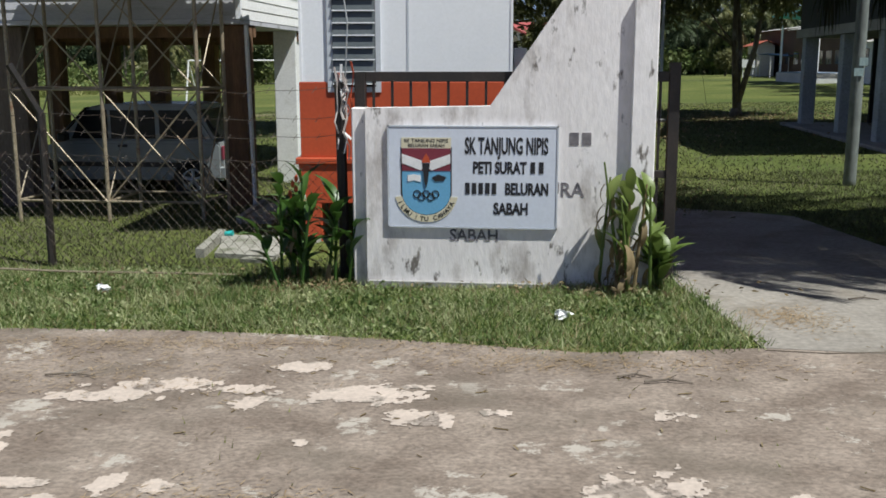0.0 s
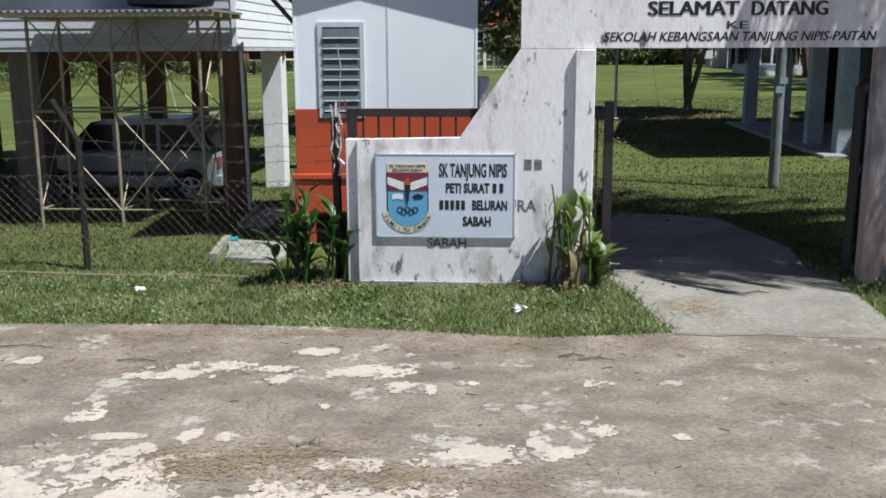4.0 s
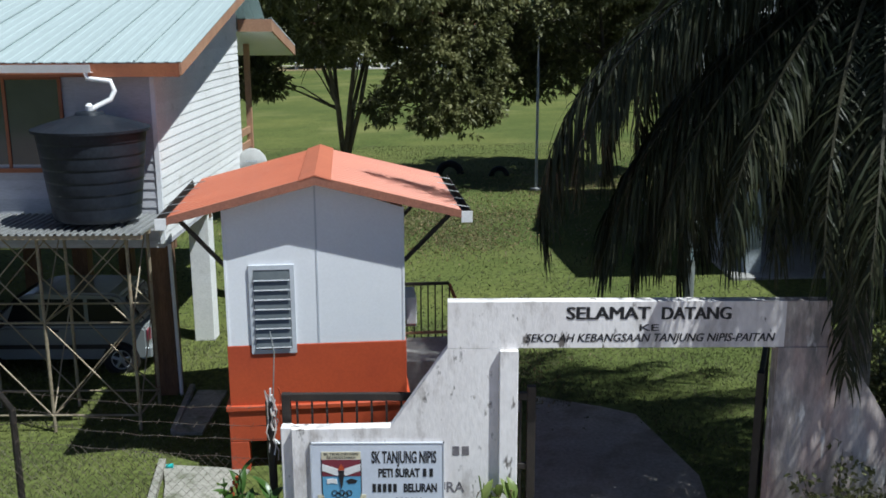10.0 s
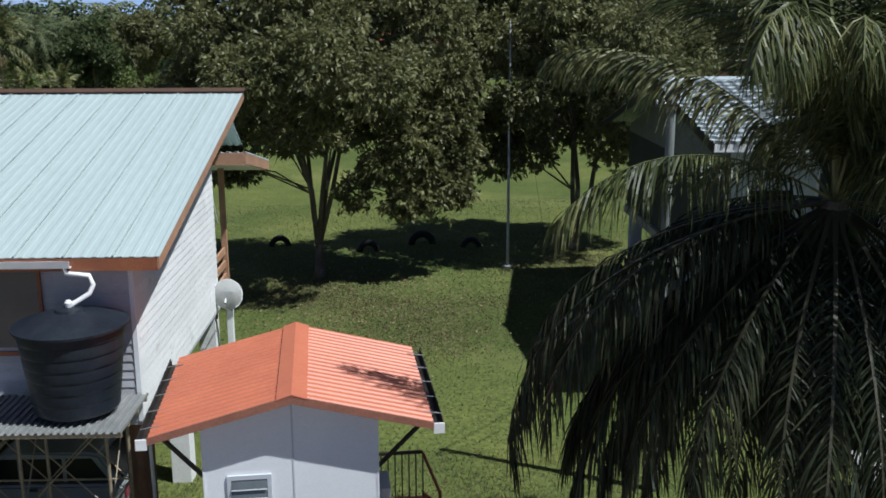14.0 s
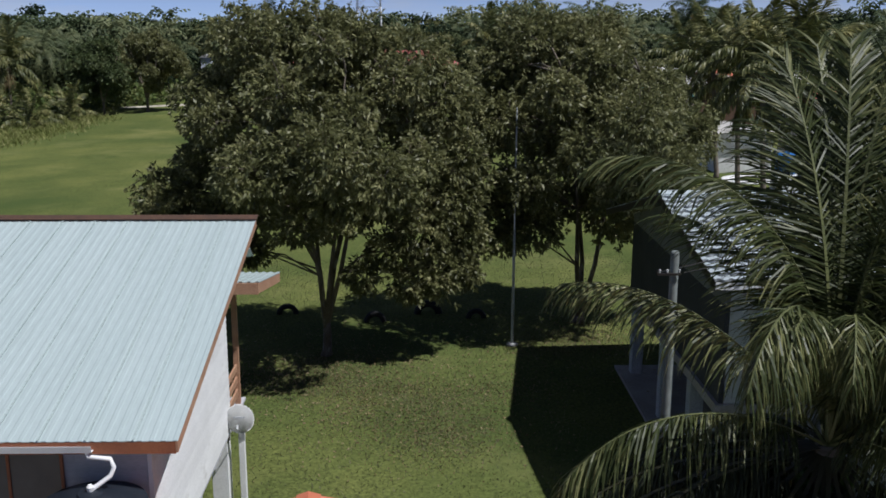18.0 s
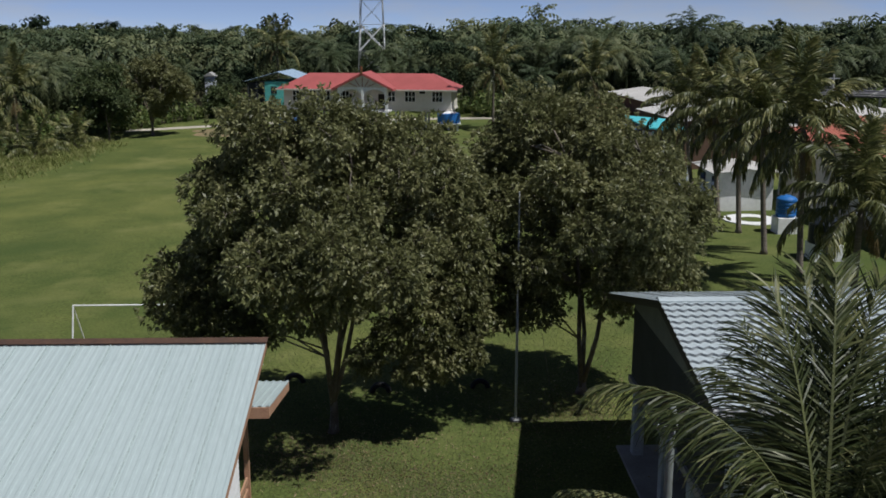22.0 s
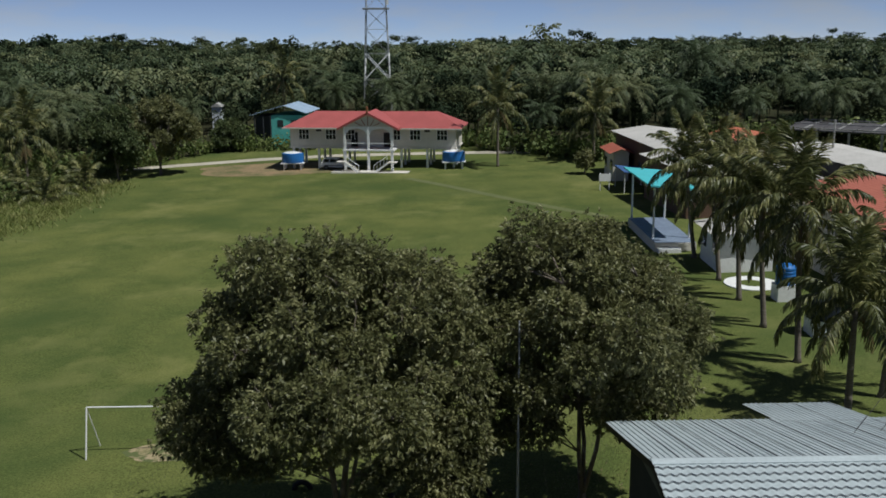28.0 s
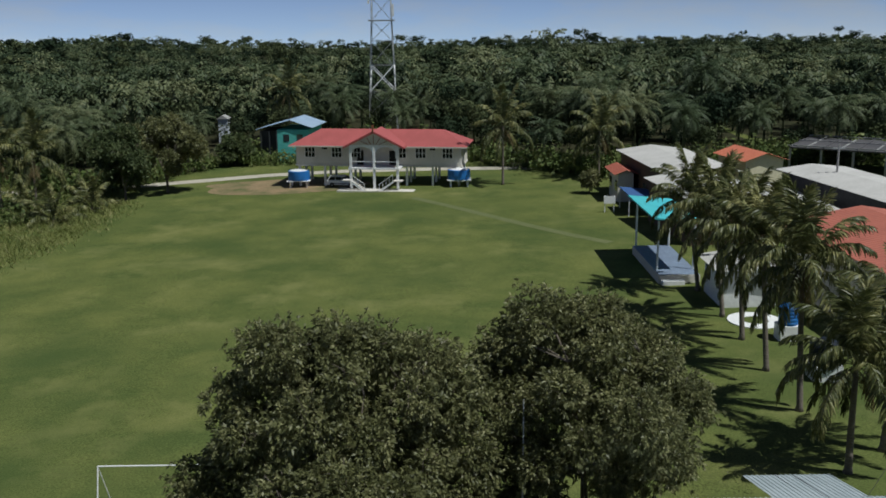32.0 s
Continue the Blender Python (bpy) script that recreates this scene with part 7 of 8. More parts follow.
# ---------- verge plants ----------


def leaf_blade(L, W, curve, n=6):
    """One broad leaf along +x, cupped and bent over."""
    V, F = [], []
    for i in range(n + 1):
        f = i / n
        a = curve * f
        x, z = L * math.sin(a) / curve if curve else L * f, -L * (1 - math.cos(a)) / curve if curve else 0
        w = W * math.sin(math.pi * min(1, f * 0.92 + 0.08)) ** 0.8 / 2
        V += [(x, -w, z + w * 0.35), (x, 0, z), (x, w, z + w * 0.35)]
    for i in range(n):
        for k in (0, 1):
            F.append((3 * i + k, 3 * i + k + 1, 3 * i + k + 4, 3 * i + k + 3))
    return np.array(V), np.array(F)


def canna_clump(at, stalks, height, spread, label, seed, dry=0.0, flowers=0, green=None, rise_=(45, 78), leaf=(0.24, 0.38)):
    t = thing("canna_plant", at, label, "plant", "verge plants")
    green = green or M_BROADLEAF
    r = np.random.RandomState(seed)
    for s in range(stalks):
        bx, by = r.normal(0, spread, 2) * (1, 0.5)
        h = height * r.uniform(0.55, 1.0)
        tx, ty = bx * 1.3 + r.normal(0, 0.08), by * 1.3 + r.normal(0, 0.06)
        part("stalk", tube([(bx, by, -0.03), ((bx + tx) / 2, (by + ty) / 2, h * 0.5), (tx, ty, h)], [0.018, 0.015, 0.008], 6), green if r.rand() > dry else M_DRYLEAF, t)
        n = r.randint(5, 8)
        for k in range(n):
            f = 0.25 + 0.75 * k / n
            isdry = r.rand() < dry * (1.5 - f)
            V, F = leaf_blade(r.uniform(*leaf), r.uniform(0.08, 0.13) * (0.5 if isdry else 1), 0.9 if not isdry else 1.9)
            me = mesh_np("leaf", V, F, M_DRYLEAF if isdry else green, smooth=True)
            p = Vector((bx + (tx - bx) * f, by + (ty - by) * f, h * f))
            part("leaf", me, None, t, m=Matrix.Translation(p) @ pose(0, 0, 0, 0, -r.uniform(*rise_) if not isdry else r.uniform(-10, 50), r.uniform(0, 360)))
        if s < flowers:
            bm = bmesh.new()
            for k in range(5):
                bmesh.ops.create_icosphere(bm, subdivisions=1, radius=0.03, matrix=Matrix.Translation((tx + r.normal(0, 0.03), ty + r.normal(0, 0.03), h + 0.03 + 0.05 * k)) @ Matrix.Diagonal((0.7, 0.7, 1.3, 1)))
            part("flower_spike", bm, M_RED, t, "red flower spike")
    return t


canna_clump((-2.25, 8.75), 13, 1.1, 0.19, "dark green canna clump with red flowers at the wall end", 51, 0.08, 1)
canna_clump((0.62, 8.44), 9, 1.18, 0.10, "yellowing canna clump with dry stalks against the wall", 52, 0.62, green=M_CANNA, rise_=(60, 85), leaf=(0.24, 0.36))
canna_clump((0.92, 8.56), 5, 0.5, 0.06, "small green canna shoots beside the pilaster", 53, 0.0, green=M_CANNA)


def twig_bush(at, height, spread, label, seed, leaves=420):
    t = thing("twiggy_shrub", at, label, "shrub", "verge plants")
    r = np.random.RandomState(seed)
    C, D = [], []
    for s in range(9):
        a = r.uniform(0, 6.28)
        e = Vector((math.cos(a) * spread * r.uniform(0.3, 1), math.sin(a) * spread * 0.6 * r.uniform(0.3, 1), height * r.uniform(0.55, 1)))
        part("stem", tube([(0.02 * s - 0.08, 0, -0.05), e * 0.5 + Vector((r.normal(0, 0.05), 0, 0.1)), e], [0.014, 0.009, 0.003], 5), M_BARK, t)
        for k in range(leaves // 9):
            f = r.uniform(0.25, 1.05)
            C.append(e * f + Vector(r.normal(0, 0.07, 3)))
            D.append(r.normal(0, 1, 3) + (0, 0, 0.4))
    V, F = leaf_clusters(np.array(C), np.array(D), 3, 0.075, 0.04, seed)
    tagged(part("foliage", mesh_np("foliage", V, F, M_LEAF), None, t), kind="stuff")
    return t


twig_bush((4.5, 8.25), 1.35, 0.5, "thin dark-leaved shrub before the stained pier", 61)
twig_bush((5.6, 8.2), 1.5, 0.6, "dense dark shrub before the boundary wall", 62, 900)
twig_bush((6.6, 8.15), 1.4, 0.6, "dense dark shrub before the boundary wall", 63, 900)
twig_bush((6.15, 10.3), 2.3, 0.75, "tall dark shrub in the shade behind the boundary wall", 64, 1500)
twig_bush((6.9, 10.9), 2.1, 0.8, "tall dark shrub in the shade behind the boundary wall", 65, 1500)
for i, (x, y) in enumerate(((0.1, 7.5), (-4.1, 8.3))):
    t = thing("crumpled_wrapper", (x, y), "crumpled white plastic litter in the grass", "litter", "litter")
    r = np.random.RandomState(70 + i)
    bm = bmesh.new()
    bmesh.ops.create_icosphere(bm, subdivisions=2, radius=0.05)
    for v in bm.verts:
        v.co = Vector((v.co.x * 1.3, v.co.y, v.co.z * 0.7 + 0.06)) + Vector(r.normal(0, 0.014, 3))
    part("wrapper", bm, M_PURE, t)
rag = thing("faded_streamer", (-1.98, 8.98, 1.0), "faded pink and white ribbon tied to the gate post", "streamer")
r = np.random.RandomState(78)
for i in range(11):
    x, y, L = r.normal(0, 0.05), r.normal(0, 0.03), r.uniform(0.35, 0.95)
    top = r.uniform(0.85, 1.05)
    pts = [(x + r.normal(0, 0.02), y + r.normal(0, 0.02), top - L * k / 6) for k in range(7)]
    part("ribbon_tail", tube(pts, [0.006 + 0.008 * r.rand() for _ in range(7)], 4), (M_PURE, M_PINK, M_PINK, M_RED)[i % 4], rag)
wire = thing("bent_wire", (-2.0, 9.15, 1.5), "stiff bent wire rising above the fence post", "wire")
part("wire", tube([(0, 0, -0.3), (0.02, 0, 0.3), (0.06, -0.02, 0.9), (0.02, 0, 1.15)], 0.008, 5), M_GALV, wire)

# bare cement where the road's skin has peeled
CEMENT = ((-2.77, 5.63, 0.36, 0.20), (-2.39, 5.75, 0.22, 0.16), (-1.96, 5.72, 0.25, 0.13), (-1.81, 5.46, 0.12, 0.12), (-1.08, 5.70, 0.33, 0.24), (-0.78, 5.24, 0.15, 0.12), (-1.72, 6.18, 0.21, 0.10), (-4.22, 5.91, 0.12, 0.12),
          (-3.11, 4.69, 0.14, 0.17), (-2.16, 4.24, 0.09, 0.13), (-1.93, 4.26, 0.08, 0.07), (-2.58, 3.68, 0.46, 0.27), (-2.49, 3.98, 0.17, 0.12), (-1.34, 4.85, 0.08, 0.06), (0.32, 4.27, 0.22, 0.32), (0.58, 4.42, 0.17, 0.19),
          (-0.30, 5.38, 0.13, 0.07), (0.69, 5.37, 0.10, 0.10), (1.18, 4.31, 0.07, 0.06), (-0.63, 5.25, 0.13, 0.12), (-0.90, 3.84, 0.29, 0.11), (-1.70, 3.25, 0.32, 0.12), (-0.22, 3.97, 0.37, 0.18), (-3.0, 3.45, 0.42, 0.34), (-2.25, 3.35, 0.22, 0.2), (-2.75, 4.25, 0.28, 0.06), (-1.35, 3.45, 0.3, 0.14), (-0.6, 3.4, 0.34, 0.16), (0.42, 4.3, 0.24, 0.2))
for i, (cx, cy, rx, ry) in enumerate(CEMENT):
    ragged_patch("cement_patch", cx, cy, rx, ry, 0.016, 0.0125, M_CEMENT, "bare pale cement patch with ragged edges in the road", 300 + i, "road patch")

# straw matted on the road, weeds at its near edge, cracks


def straw_mat(n, spots, seed):
    r = np.random.RandomState(seed)
    A = np.array(spots)
    k = r.choice(len(spots), n)
    x, y = A[k, 0] + r.normal(0, 1, n) * A[k, 2], A[k, 1] + r.normal(0, 1, n) * A[k, 3]
    a, L, w = r.normal(0.25, 0.7, n), r.uniform(0.02, 0.09, n), 0.004
    z = rise(x) + 0.014 + r.uniform(0, 0.008, n)
    dx, dy = np.cos(a) * L, np.sin(a) * L
    V = np.stack([np.c_[x - np.sin(a) * w, y + np.cos(a) * w, z], np.c_[x + np.sin(a) * w, y - np.cos(a) * w, z], np.c_[x + dx, y + dy, z + r.uniform(0, 0.012, n)]], 1).reshape(-1, 3)
    return V, np.arange(3 * n).reshape(-1, 3)


stuff("straw_mat", *straw_mat(5000, [(-1.42, 3.97, 0.28, 0.16), (-1.9, 3.8, 0.25, 0.15), (-3.6, 6.7, 1.0, 0.12), (-1.9, 6.7, 1.1, 0.1), (0.1, 6.35, 0.7, 0.12), (-3.4, 6.0, 0.8, 0.3), (1.85, 7.6, 0.18, 0.2), (-0.6, 3.6, 0.5, 0.12)], 96), M_STRAW, "matted dry straw on the worn road", "straw")
stuff("near_weeds", *blades(5200, (-3.6, 0.3, 2.2, 3.5), 0.03, 0.09, 0.01, 97, lambda x, y, r: r.rand(len(x)) < np.clip(1.3 - 1.5 * (y - 2.2), 0, 1) * (0.35 + 0.65 * (np.sin(3.1 * x + 1) > 0.1))), M_BLADE, "ragged weeds along the near side of the road", "grass")
bm = tube([(x, y, float(rise(x)) + 0.011) for x, y in ((1.5, 6.72), (1.9, 6.66), (2.3, 6.7), (2.7, 6.62), (3.1, 6.6), (3.55, 6.5))], 0.006, 4)
structure("road_crack", bm, M_BARK, "dark crack across the concrete", "crack")

# twigs, straw and stones on the road
r = np.random.RandomState(80)
bm = bmesh.new()
for i in range(260):
    x, y = r.uniform(-7, 5), 1.0 + 5.9 * r.beta(3, 1.3)
    if y > 6.5 and x < 1.2:
        y -= 0.3
    a, L = r.uniform(0, 3.14), r.uniform(0.02, 0.10)
    p = Vector((x, y, float(rise(x)) + 0.013))
    rod(p, p + Vector((math.cos(a) * L, math.sin(a) * L * 0.5, r.uniform(0, 0.012))), r.uniform(0.002, 0.005), n=3, bm=bm, caps=False)
tagged(part("road_straw", bm, M_DRYLEAF), "scattered dry straw and twigs on the road", "straw", "", "stuff")
for i, (x, y, L) in enumerate(((0.75, 5.95, 0.3), (0.55, 6.05, 0.22), (-3.2, 5.9, 0.35), (-1.3, 4.1, 0.16), (2.6, 8.2, 0.25), (-4.4, 6.3, 0.5))):
    t = thing("fallen_twig", (x, y), "dry fallen twig lying on the concrete", "twig", "fallen twigs")
    part("stem", tube([(-L / 2, 0, 0.022), (0, 0.04, 0.03), (L / 2, 0.01, 0.02)], [0.008, 0.007, 0.004], 5), M_BARK, t)
    part("side_shoot", tube([(0, 0.04, 0.03), (L * 0.2, 0.12, 0.035)], [0.005, 0.003], 4), M_BARK, t)
stuff("road_weeds", *blades(2500, (-7, 4, 1.0, 6.9), 0.02, 0.05, 0.012, 91, lambda x, y, r: r.rand(len(x)) < 0.25 * (np.sin(x * 2.1 + y) > 0.4)), M_WEED, "small dry weeds growing in the road", "weeds")

# fallen leaves at the wall foot, under the cannas and the shade trees
def fallen(n, spots, seed, size):
    r = np.random.RandomState(seed)
    k = r.choice(len(spots), n)
    A = np.array(spots)
    x, y = A[k, 0] + r.normal(0, 1, n) * A[k, 2], A[k, 1] + r.normal(0, 1, n) * A[k, 3]
    C = np.c_[x, y, rise(x) + r.uniform(0.02, 0.06, n)]
    D = np.c_[r.normal(0, 1, n), r.normal(0, 1, n), r.normal(0.2, 0.15, n)]
    return leaf_clusters(C, D, 1, size, size * 0.4, seed, 0.0)


r = np.random.RandomState(7)
P = np.c_[r.uniform(-8, 7.5, 5200), r.uniform(6.2, 9.4, 5200)]
P = P[off_road(P[:, 0], P[:, 1], r)]
P = P[np.sin(1.7 * P[:, 0] + 2.0 * np.sin(1.9 * P[:, 1])) * np.cos(2.3 * P[:, 1] + P[:, 0]) > -0.25]
C, D = np.c_[P, rise(P[:, 0]) + r.uniform(0.02, 0.06, len(P))], np.c_[r.normal(0, 0.5, (len(P), 2)), r.uniform(0.5, 1.2, len(P))]
stuff("verge_clover", *leaf_clusters(C, D, 4, 0.042, 0.026, 9, 0.1), M_BLADE, "small broad-leaved weeds among the verge grass", "weeds")
stuff("verge_litter", *fallen(700, [(-2.2, 8.55, 0.3, 0.12), (0.6, 8.35, 0.22, 0.1), (0.1, 8.5, 0.9, 0.1), (-3.6, 8.6, 0.6, 0.3), (4.6, 8.2, 0.35, 0.2)], 93, 0.065), M_DRYLEAF, "dry curled leaves along the wall foot", "leaf litter")
stuff("lawn_litter", *fallen(3200, [(-3.4, 32, 3.5, 2.5), (6.5, 36, 3, 2.5), (-0.5, 28, 3.2, 2.8)], 94, 0.11), M_DRYLEAF, "dry fallen leaves on the lawn below the shade trees", "leaf litter")

# ---------- forest ----------


def clump_tree(seed, n, h, rad, kind, fine=0.105):
    """Vertices and quads of one distant tree, foot at the origin."""
    r = np.random.RandomState(seed)
    if kind == "palm":
        V, F = [], []
        ribs, steps, cut = (24, 11, 2) if n > 700 else (17, 6, 1) if n > 250 else (12, 4, 1)
        for i in range(ribs):
            az = 2.4 * i + r.uniform(-0.2, 0.2)
            a, dr = 1.35 - 1.75 * i / ribs + r.uniform(-0.15, 0.15), r.uniform(1.1, 2.0) / steps
            p, side = np.array([0, 0, h]), np.array([-math.sin(az), math.cos(az), 0])
            for k in range(steps):
                d = np.array([math.cos(az) * math.cos(a), math.sin(az) * math.cos(a), math.sin(a)])
                q = p + d * rad * 1.12 / steps
                long = 1.0 * math.sin(0.6 + 2.3 * k / steps) * rad / 4.6
                for sg in (-1, 1):
                    for c in range(cut):
                        b = len(V)
                        o = p + (q - p) * c / cut
                        w = (q - p) / cut
                        tip = o + d * 0.5 * long + sg * side * 0.75 * long + np.array([0, 0, -long * r.uniform(0.15, 0.9)])
                        V += [o, o + w * 0.75, tip + w * 0.3, tip]
                        F.append((b, b + 1, b + 2, b + 3))
                p, a = q, a - dr
        b = len(V)
        for sg in ((0.16, 0), (0, 0.16)):
            b = len(V)
            V += [np.array([-sg[0], -sg[1], 0]), np.array([sg[0], sg[1], 0]), np.array([sg[0], sg[1], h]), np.array([-sg[0], -sg[1], h])]
            F.append((b, b + 1, b + 2, b + 3))
        return np.array(V), np.array(F)
    lobes = [(r.normal(0, rad * 0.42), r.normal(0, rad * 0.42), h - rad * r.uniform(0.45, 1.2), rad * r.uniform(0.38, 0.66)) for _ in range(7)]
    P, D = crown_points(lobes, n, seed, 0.8, 0.5)
    d = D + r.normal(0, 0.4, D.shape)
    d /= np.linalg.norm(d, axis=1)[:, None]
    u = np.cross(d, r.normal(0, 1, d.shape))
    u /= np.linalg.norm(u, axis=1)[:, None]
    v = np.cross(d, u)
    s = (rad * fine * r.uniform(0.5, 1.5, len(P)))[:, None]
    V = np.stack([P - u * s, P + v * s * 0.7, P + u * s, P - v * s * 0.7], 1).reshape(-1, 3)
    F = np.arange(len(V)).reshape(-1, 4)
    b = len(V)
    T = np.array([[-0.25, 0, 0], [0.25, 0, 0], [0.15, 0, h * 0.7], [-0.15, 0, h * 0.7]])
    return np.r_[V, T], np.r_[F, [[b, b + 1, b + 2, b + 3]]]


def scatter(name, spots, kinds, label, seed, category="forest", material=None):
    """Many distant trees in one mesh; spots: x, y, size, kind index."""
    r = np.random.RandomState(seed)
    VV, FF, TT, b = [], [], [], 0
    for x, y, s, k in spots:
        V, F = kinds[int(k)]
        a = r.uniform(0, 6.28)
        c, sn = math.cos(a), math.sin(a)
        W = np.c_[V[:, 0] * c - V[:, 1] * sn, V[:, 0] * sn + V[:, 1] * c, V[:, 2]] * s
        W[:, 2] *= r.uniform(0.85, 1.15) / (1 + 0.0003 * y)
        VV.append(W + np.array([x, y, rise(x)]))
        FF.append(F + b)
        TT.append(np.full(len(F), r.rand(), np.float32))
        b += len(V)
    ob = stuff(name, np.concatenate(VV), np.concatenate(FF), material or M_JUNGLE, label, category)
    ob.data.attributes.new("tone", "FLOAT", "FACE").data.foreach_set("value", np.concatenate(TT))
    return ob


def kind_set(n, fine):
    return [clump_tree(101, n, 10.5, 3.7, "round", fine), clump_tree(102, n, 12.8, 3.3, "round", fine), clump_tree(103, n, 7.5, 3.3, "round", fine), clump_tree(104, n, 10.2, 4.6, "palm"), clump_tree(105, n, 8.0, 4.2, "palm"),
            clump_tree(106, n, 15.5, 3.4, "round", fine)]


KINDS = kind_set(1000, 0.075) + kind_set(300, 0.125) + kind_set(52, 0.27)
r = np.random.RandomState(111)
spots, palm_spots = [], []


def edge_y(x):
    """The near edge of the forest."""
    return float(np.interp(x, [-400, -90, -66, -54, -46, -38, -30, -12, 6, 16, 24, 34, 48, 60, 90, 400], [150, 158, 150, 141, 142, 160, 178, 186, 162, 150, 142, 146, 147, 148, 140, 140]))


y = 95.0
while y < 900:
    sp = 6.4 if y < 330 else 7.0 + 0.006 * (y - 330)
    half = 16 + 0.50 * y
    x = -half - 10 + r.uniform(0, sp)
    while x < half * 0.95:
        px, py = x + r.normal(0, sp * 0.5), y + r.normal(0, sp * 0.7)
        if py > edge_y(px) and not (abs(px + 9.7) < 4 and abs(py - 200) < 4) and not (-38 < px < -16 and 162 < py < 180) and not (abs(px + 41) < 4 and 184 < py < 196) and not (50 < px < 84 and 118 < py < 147):
            near = py < edge_y(px) + 14
            k = r.choice(6, p=[0.24, 0.16, 0.20, 0.19, 0.17, 0.04])
            if k == 5 and py < 280:
                k = 0
            if near and k in (1, 5):
                k = 2
            swell = 1 + 0.2 * math.sin(px * 0.045 + 1.7 * math.sin(py * 0.021)) * math.cos(py * 0.037 + px * 0.011)
            far = py > 330
            lod = 0 if py < edge_y(px) + 32 else 6 if not far else 12
            if py < 280:
                swell = min(swell, 0.95)
            elif far:
                swell *= 0.66 * (1 + 0.7 * min(1.0, max(0.0, (-px - 90) / 150)))
            if far and k < 3 and r.rand() < 0.035:
                swell *= r.uniform(1.5, 2.1)
                lod = 6
            size = r.uniform(0.7, 1.12) * min(swell, 1.5) * (1.18 if k in (3, 4) and not far else 1)
            (palm_spots if k in (3, 4) else spots).append((px, py, size, k + lod))
        x += sp
    y += sp * 0.95
fx = np.linspace(-520, 520, 131)
fn = np.array([edge_y(x) for x in fx]) + 1.5
V = np.concatenate([np.c_[fx, np.clip(fn + d, None, 960), rise(fx) + 0.03 - 0.00004 * np.clip(np.clip(fn + d, None, 960) - 760, 0, None) ** 2] for d in (0, 60, 200, 620, 700, 760, 820)])
i = np.arange(len(V)).reshape(7, -1)
F = np.c_[i[:-1, :-1].ravel(), i[:-1, 1:].ravel(), i[1:, 1:].ravel(), i[1:, :-1].ravel()]
# litter colour taken near black, so it also carries the shade between crowns
M_FLOOR = mat("shade_dark_forest_litter", (0.030, 0.034, 0.018), (0.045, 0.042, 0.022), scale=0.3, fine=4, rough=0.95, bump=0.3, contrast=0.4, spec=0.05)
tagged(part("forest_floor", mesh_np("forest_floor", V, F, M_FLOOR), None), "forest floor with leaf litter, darkened for the shade between trees", "forest floor", "", "structure")
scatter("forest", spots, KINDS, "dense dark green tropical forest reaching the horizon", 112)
M_WILDPALM = leaf_mat("wild_palm_leaf", (0.036, 0.056, 0.027), (0.075, 0.10, 0.047), (0.18, 0.195, 0.095), rough=0.55, spec=0.22, through=0.25, broad=0.06, isl=0.3, tone=0.5)
scatter("forest_palms", palm_spots, KINDS, "many feathery palms standing among the forest trees", 114, "palm", M_WILDPALM)
# fringe shrubs and tall weeds along the field
KB = [clump_tree(121, 90, 2.6, 1.6, "round"), clump_tree(122, 80, 1.7, 1.2, "round"), clump_tree(123, 0, 0.5, 2.6, "palm")]
sp2 = []
for i in range(560):
    x = r.uniform(-90, 85)
    sp2.append((x, edge_y(x) - r.uniform(0, 5) + 2.5, r.uniform(0.7, 1.9), r.choice(3, p=[0.5, 0.38, 0.12])))
for i in range(110):
    y = r.uniform(70, 140)
    sp2.append((np.interp(y, [70, 100, 120, 140], [-64, -54, -50, -48]) - abs(r.normal(0, 6)), y, r.uniform(0.5, 1.1), r.choice(3, p=[0.3, 0.45, 0.25])))
for i in range(40):
    x = r.uniform(-31, -18)
    sp2.append((x, 164 + r.normal(0, 1.4), r.uniform(0.7, 1.2), r.choice(3, p=[0.6, 0.3, 0.1])))
M_SCRUB = leaf_mat("scrub_leaf", (0.05, 0.085, 0.022), (0.11, 0.145, 0.04), (0.22, 0.24, 0.09), rough=0.6, spec=0.25, through=0.2)
scatter("scrub", sp2, KB, "low scrub and young palms along the edge of the field", 113, "scrub", M_SCRUB)


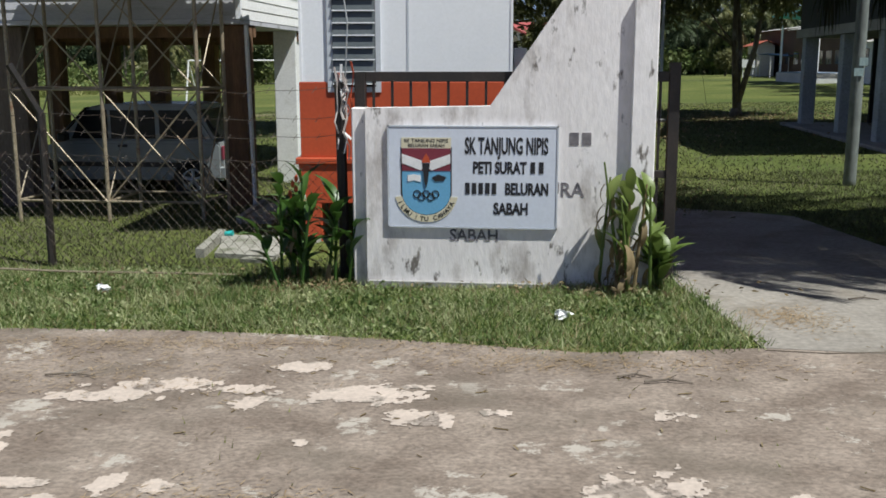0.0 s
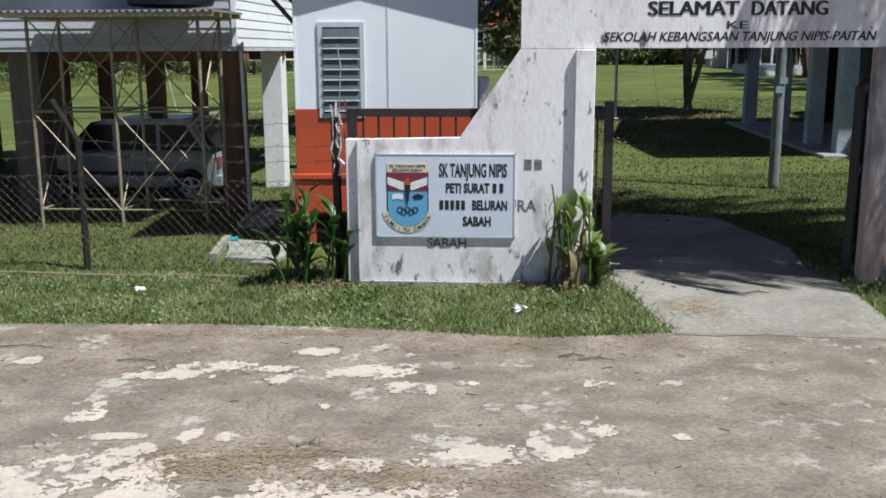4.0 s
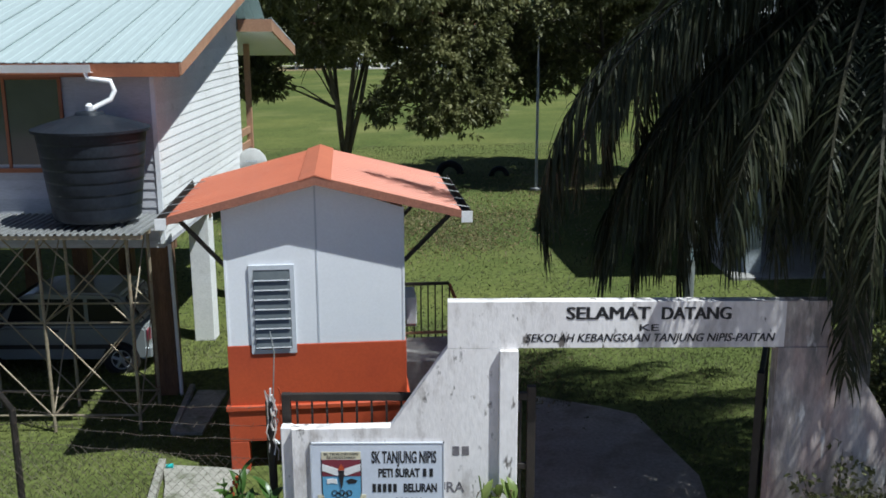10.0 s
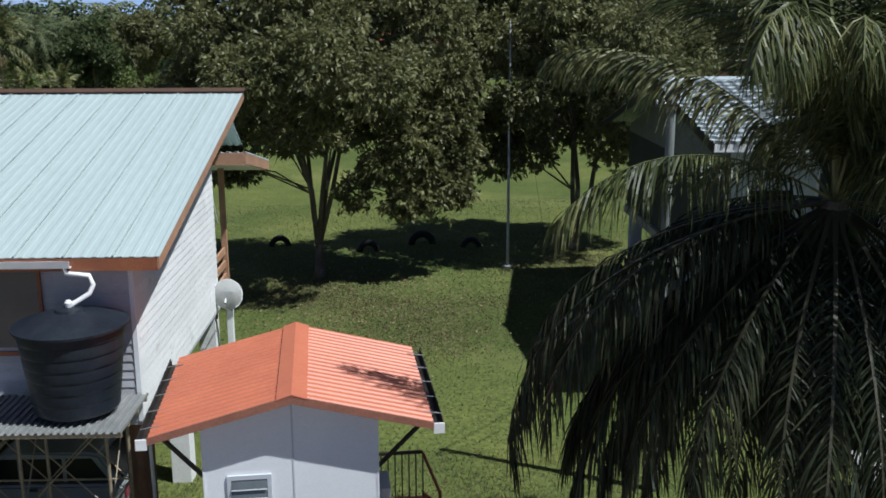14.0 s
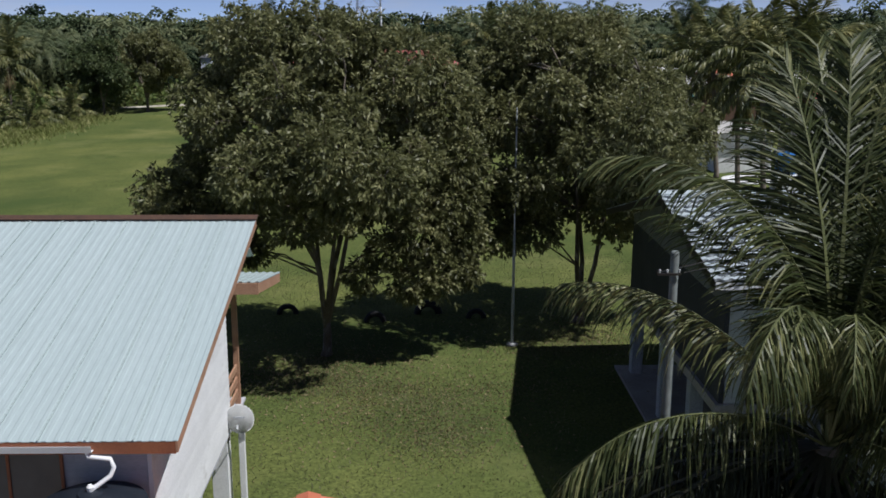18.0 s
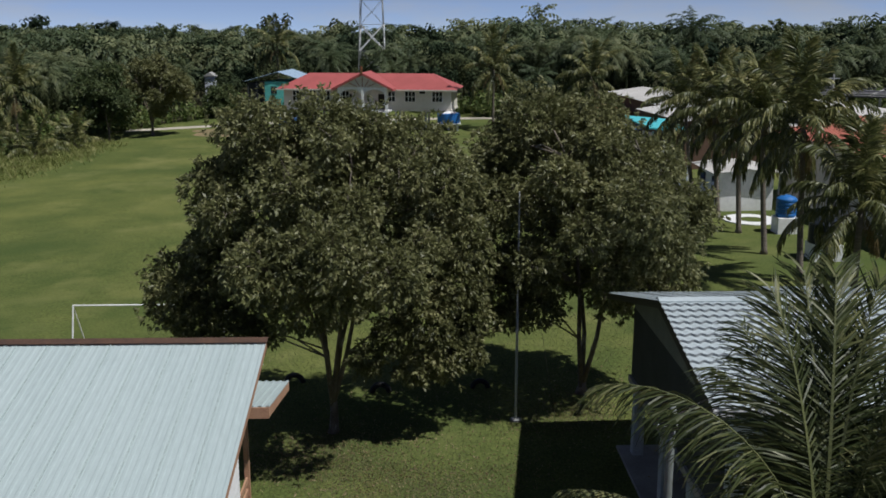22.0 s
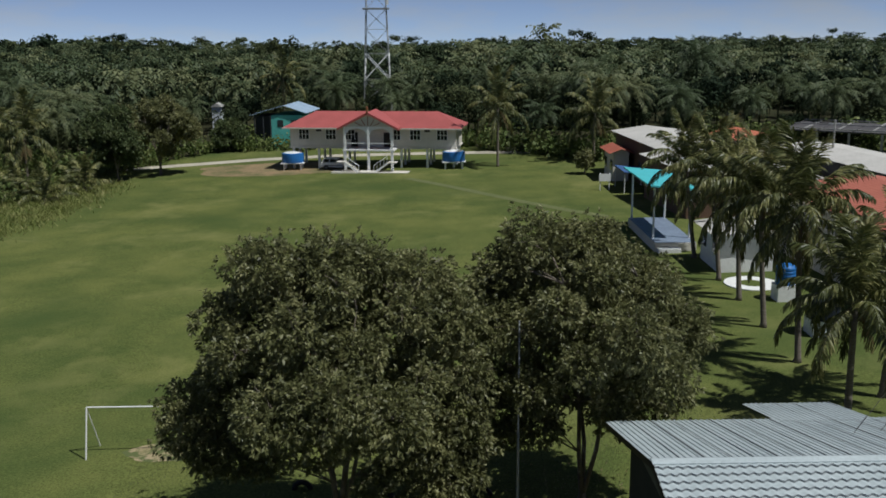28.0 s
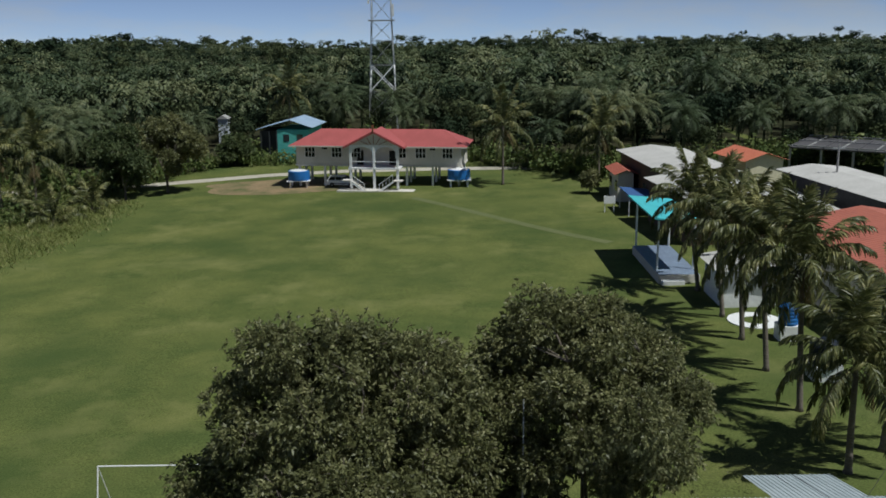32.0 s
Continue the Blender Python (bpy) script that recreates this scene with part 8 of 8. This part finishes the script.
def left_edge(x, y, r):
    lim = np.interp(y, [60, 96, 104, 116, 128, 134, 150], [-52, -44, -41.6, -40.2, -40.4, -44, -46])
    return (x < lim + r.normal(0, 1.2, len(x))) | ((y > 141) & (x < -52) & (y < 150))


stuff("tall_weeds", *blades(95000, (-100, -38, 60, 152), 0.2, 0.7, 0.12, 92, left_edge), M_WEED, "tall yellow-green weeds beside the playing field", "weeds")

# trees that stand free at the field's edge
shade_tree("field_tree", (-43.0, 133.5), make_lobes(-1.0, 0.5, 6.0, 3.0, 3.0, 3.0, 10, 1.7, 13), "dark round-crowned tree at the field edge", 3800, 23, leaf=(0.38, 0.18), n_leaf=7, fork=1.8, trunk_r=0.17, material=M_FIELDTREE, floor_z=1.9)
shade_tree("field_tree", (-38.3, 138.2), make_lobes(0, 0, 7.2, 4.3, 4.0, 3.3, 14, 1.8, 14), "spreading yellow-green tree beside the gravel track", 5200, 24, leaf=(0.34, 0.16), n_leaf=8, fork=1.9, trunk_r=0.19, material=M_LEAF, floor_z=2.3)
shade_tree("bushy_tree", (-33.6, 164.0), make_lobes(0, 0, 3.0, 2.3, 2.2, 2.2, 10, 1.4, 15), "low dense bushy tree near the teal house", 2600, 26, leaf=(0.4, 0.2), n_leaf=6, fork=0.8, trunk_r=0.12, material=M_FIELDTREE, floor_z=0.2)
shade_tree("ball_shrub", (21.3, 127.3), [(0, 0, 1.9, 1.2), (0.2, 0, 2.5, 0.9)], "small clipped round shrub on the field", 420, 25, leaf=(0.35, 0.2), n_leaf=5, fork=0.8, trunk_r=0.09, floor_z=0.7, category="shrub")
for at, h, sd in (((10.3, 136.5), 8.5, 131), ((-53.0, 127.5), 7.5, 132), ((-58.0, 128.0), 7.5, 133), ((24.5, 139.0), 7.0, 134), ((-27.0, 186.0), 11.0, 135)):
    palm(at, h, 18, "coconut palm at the edge of the field", sd, size=1.1, group="field palms", nuts=False, dry=3)
for at, sd in (((-45.0, 125.6), 141), ((-47.0, 117.5), 142), ((-51.5, 121.5), 143)):
    palm(at, 0.5, 14, "young stemless palm among the weeds", sd, size=0.95, group="young palms", nuts=False, dry=0)
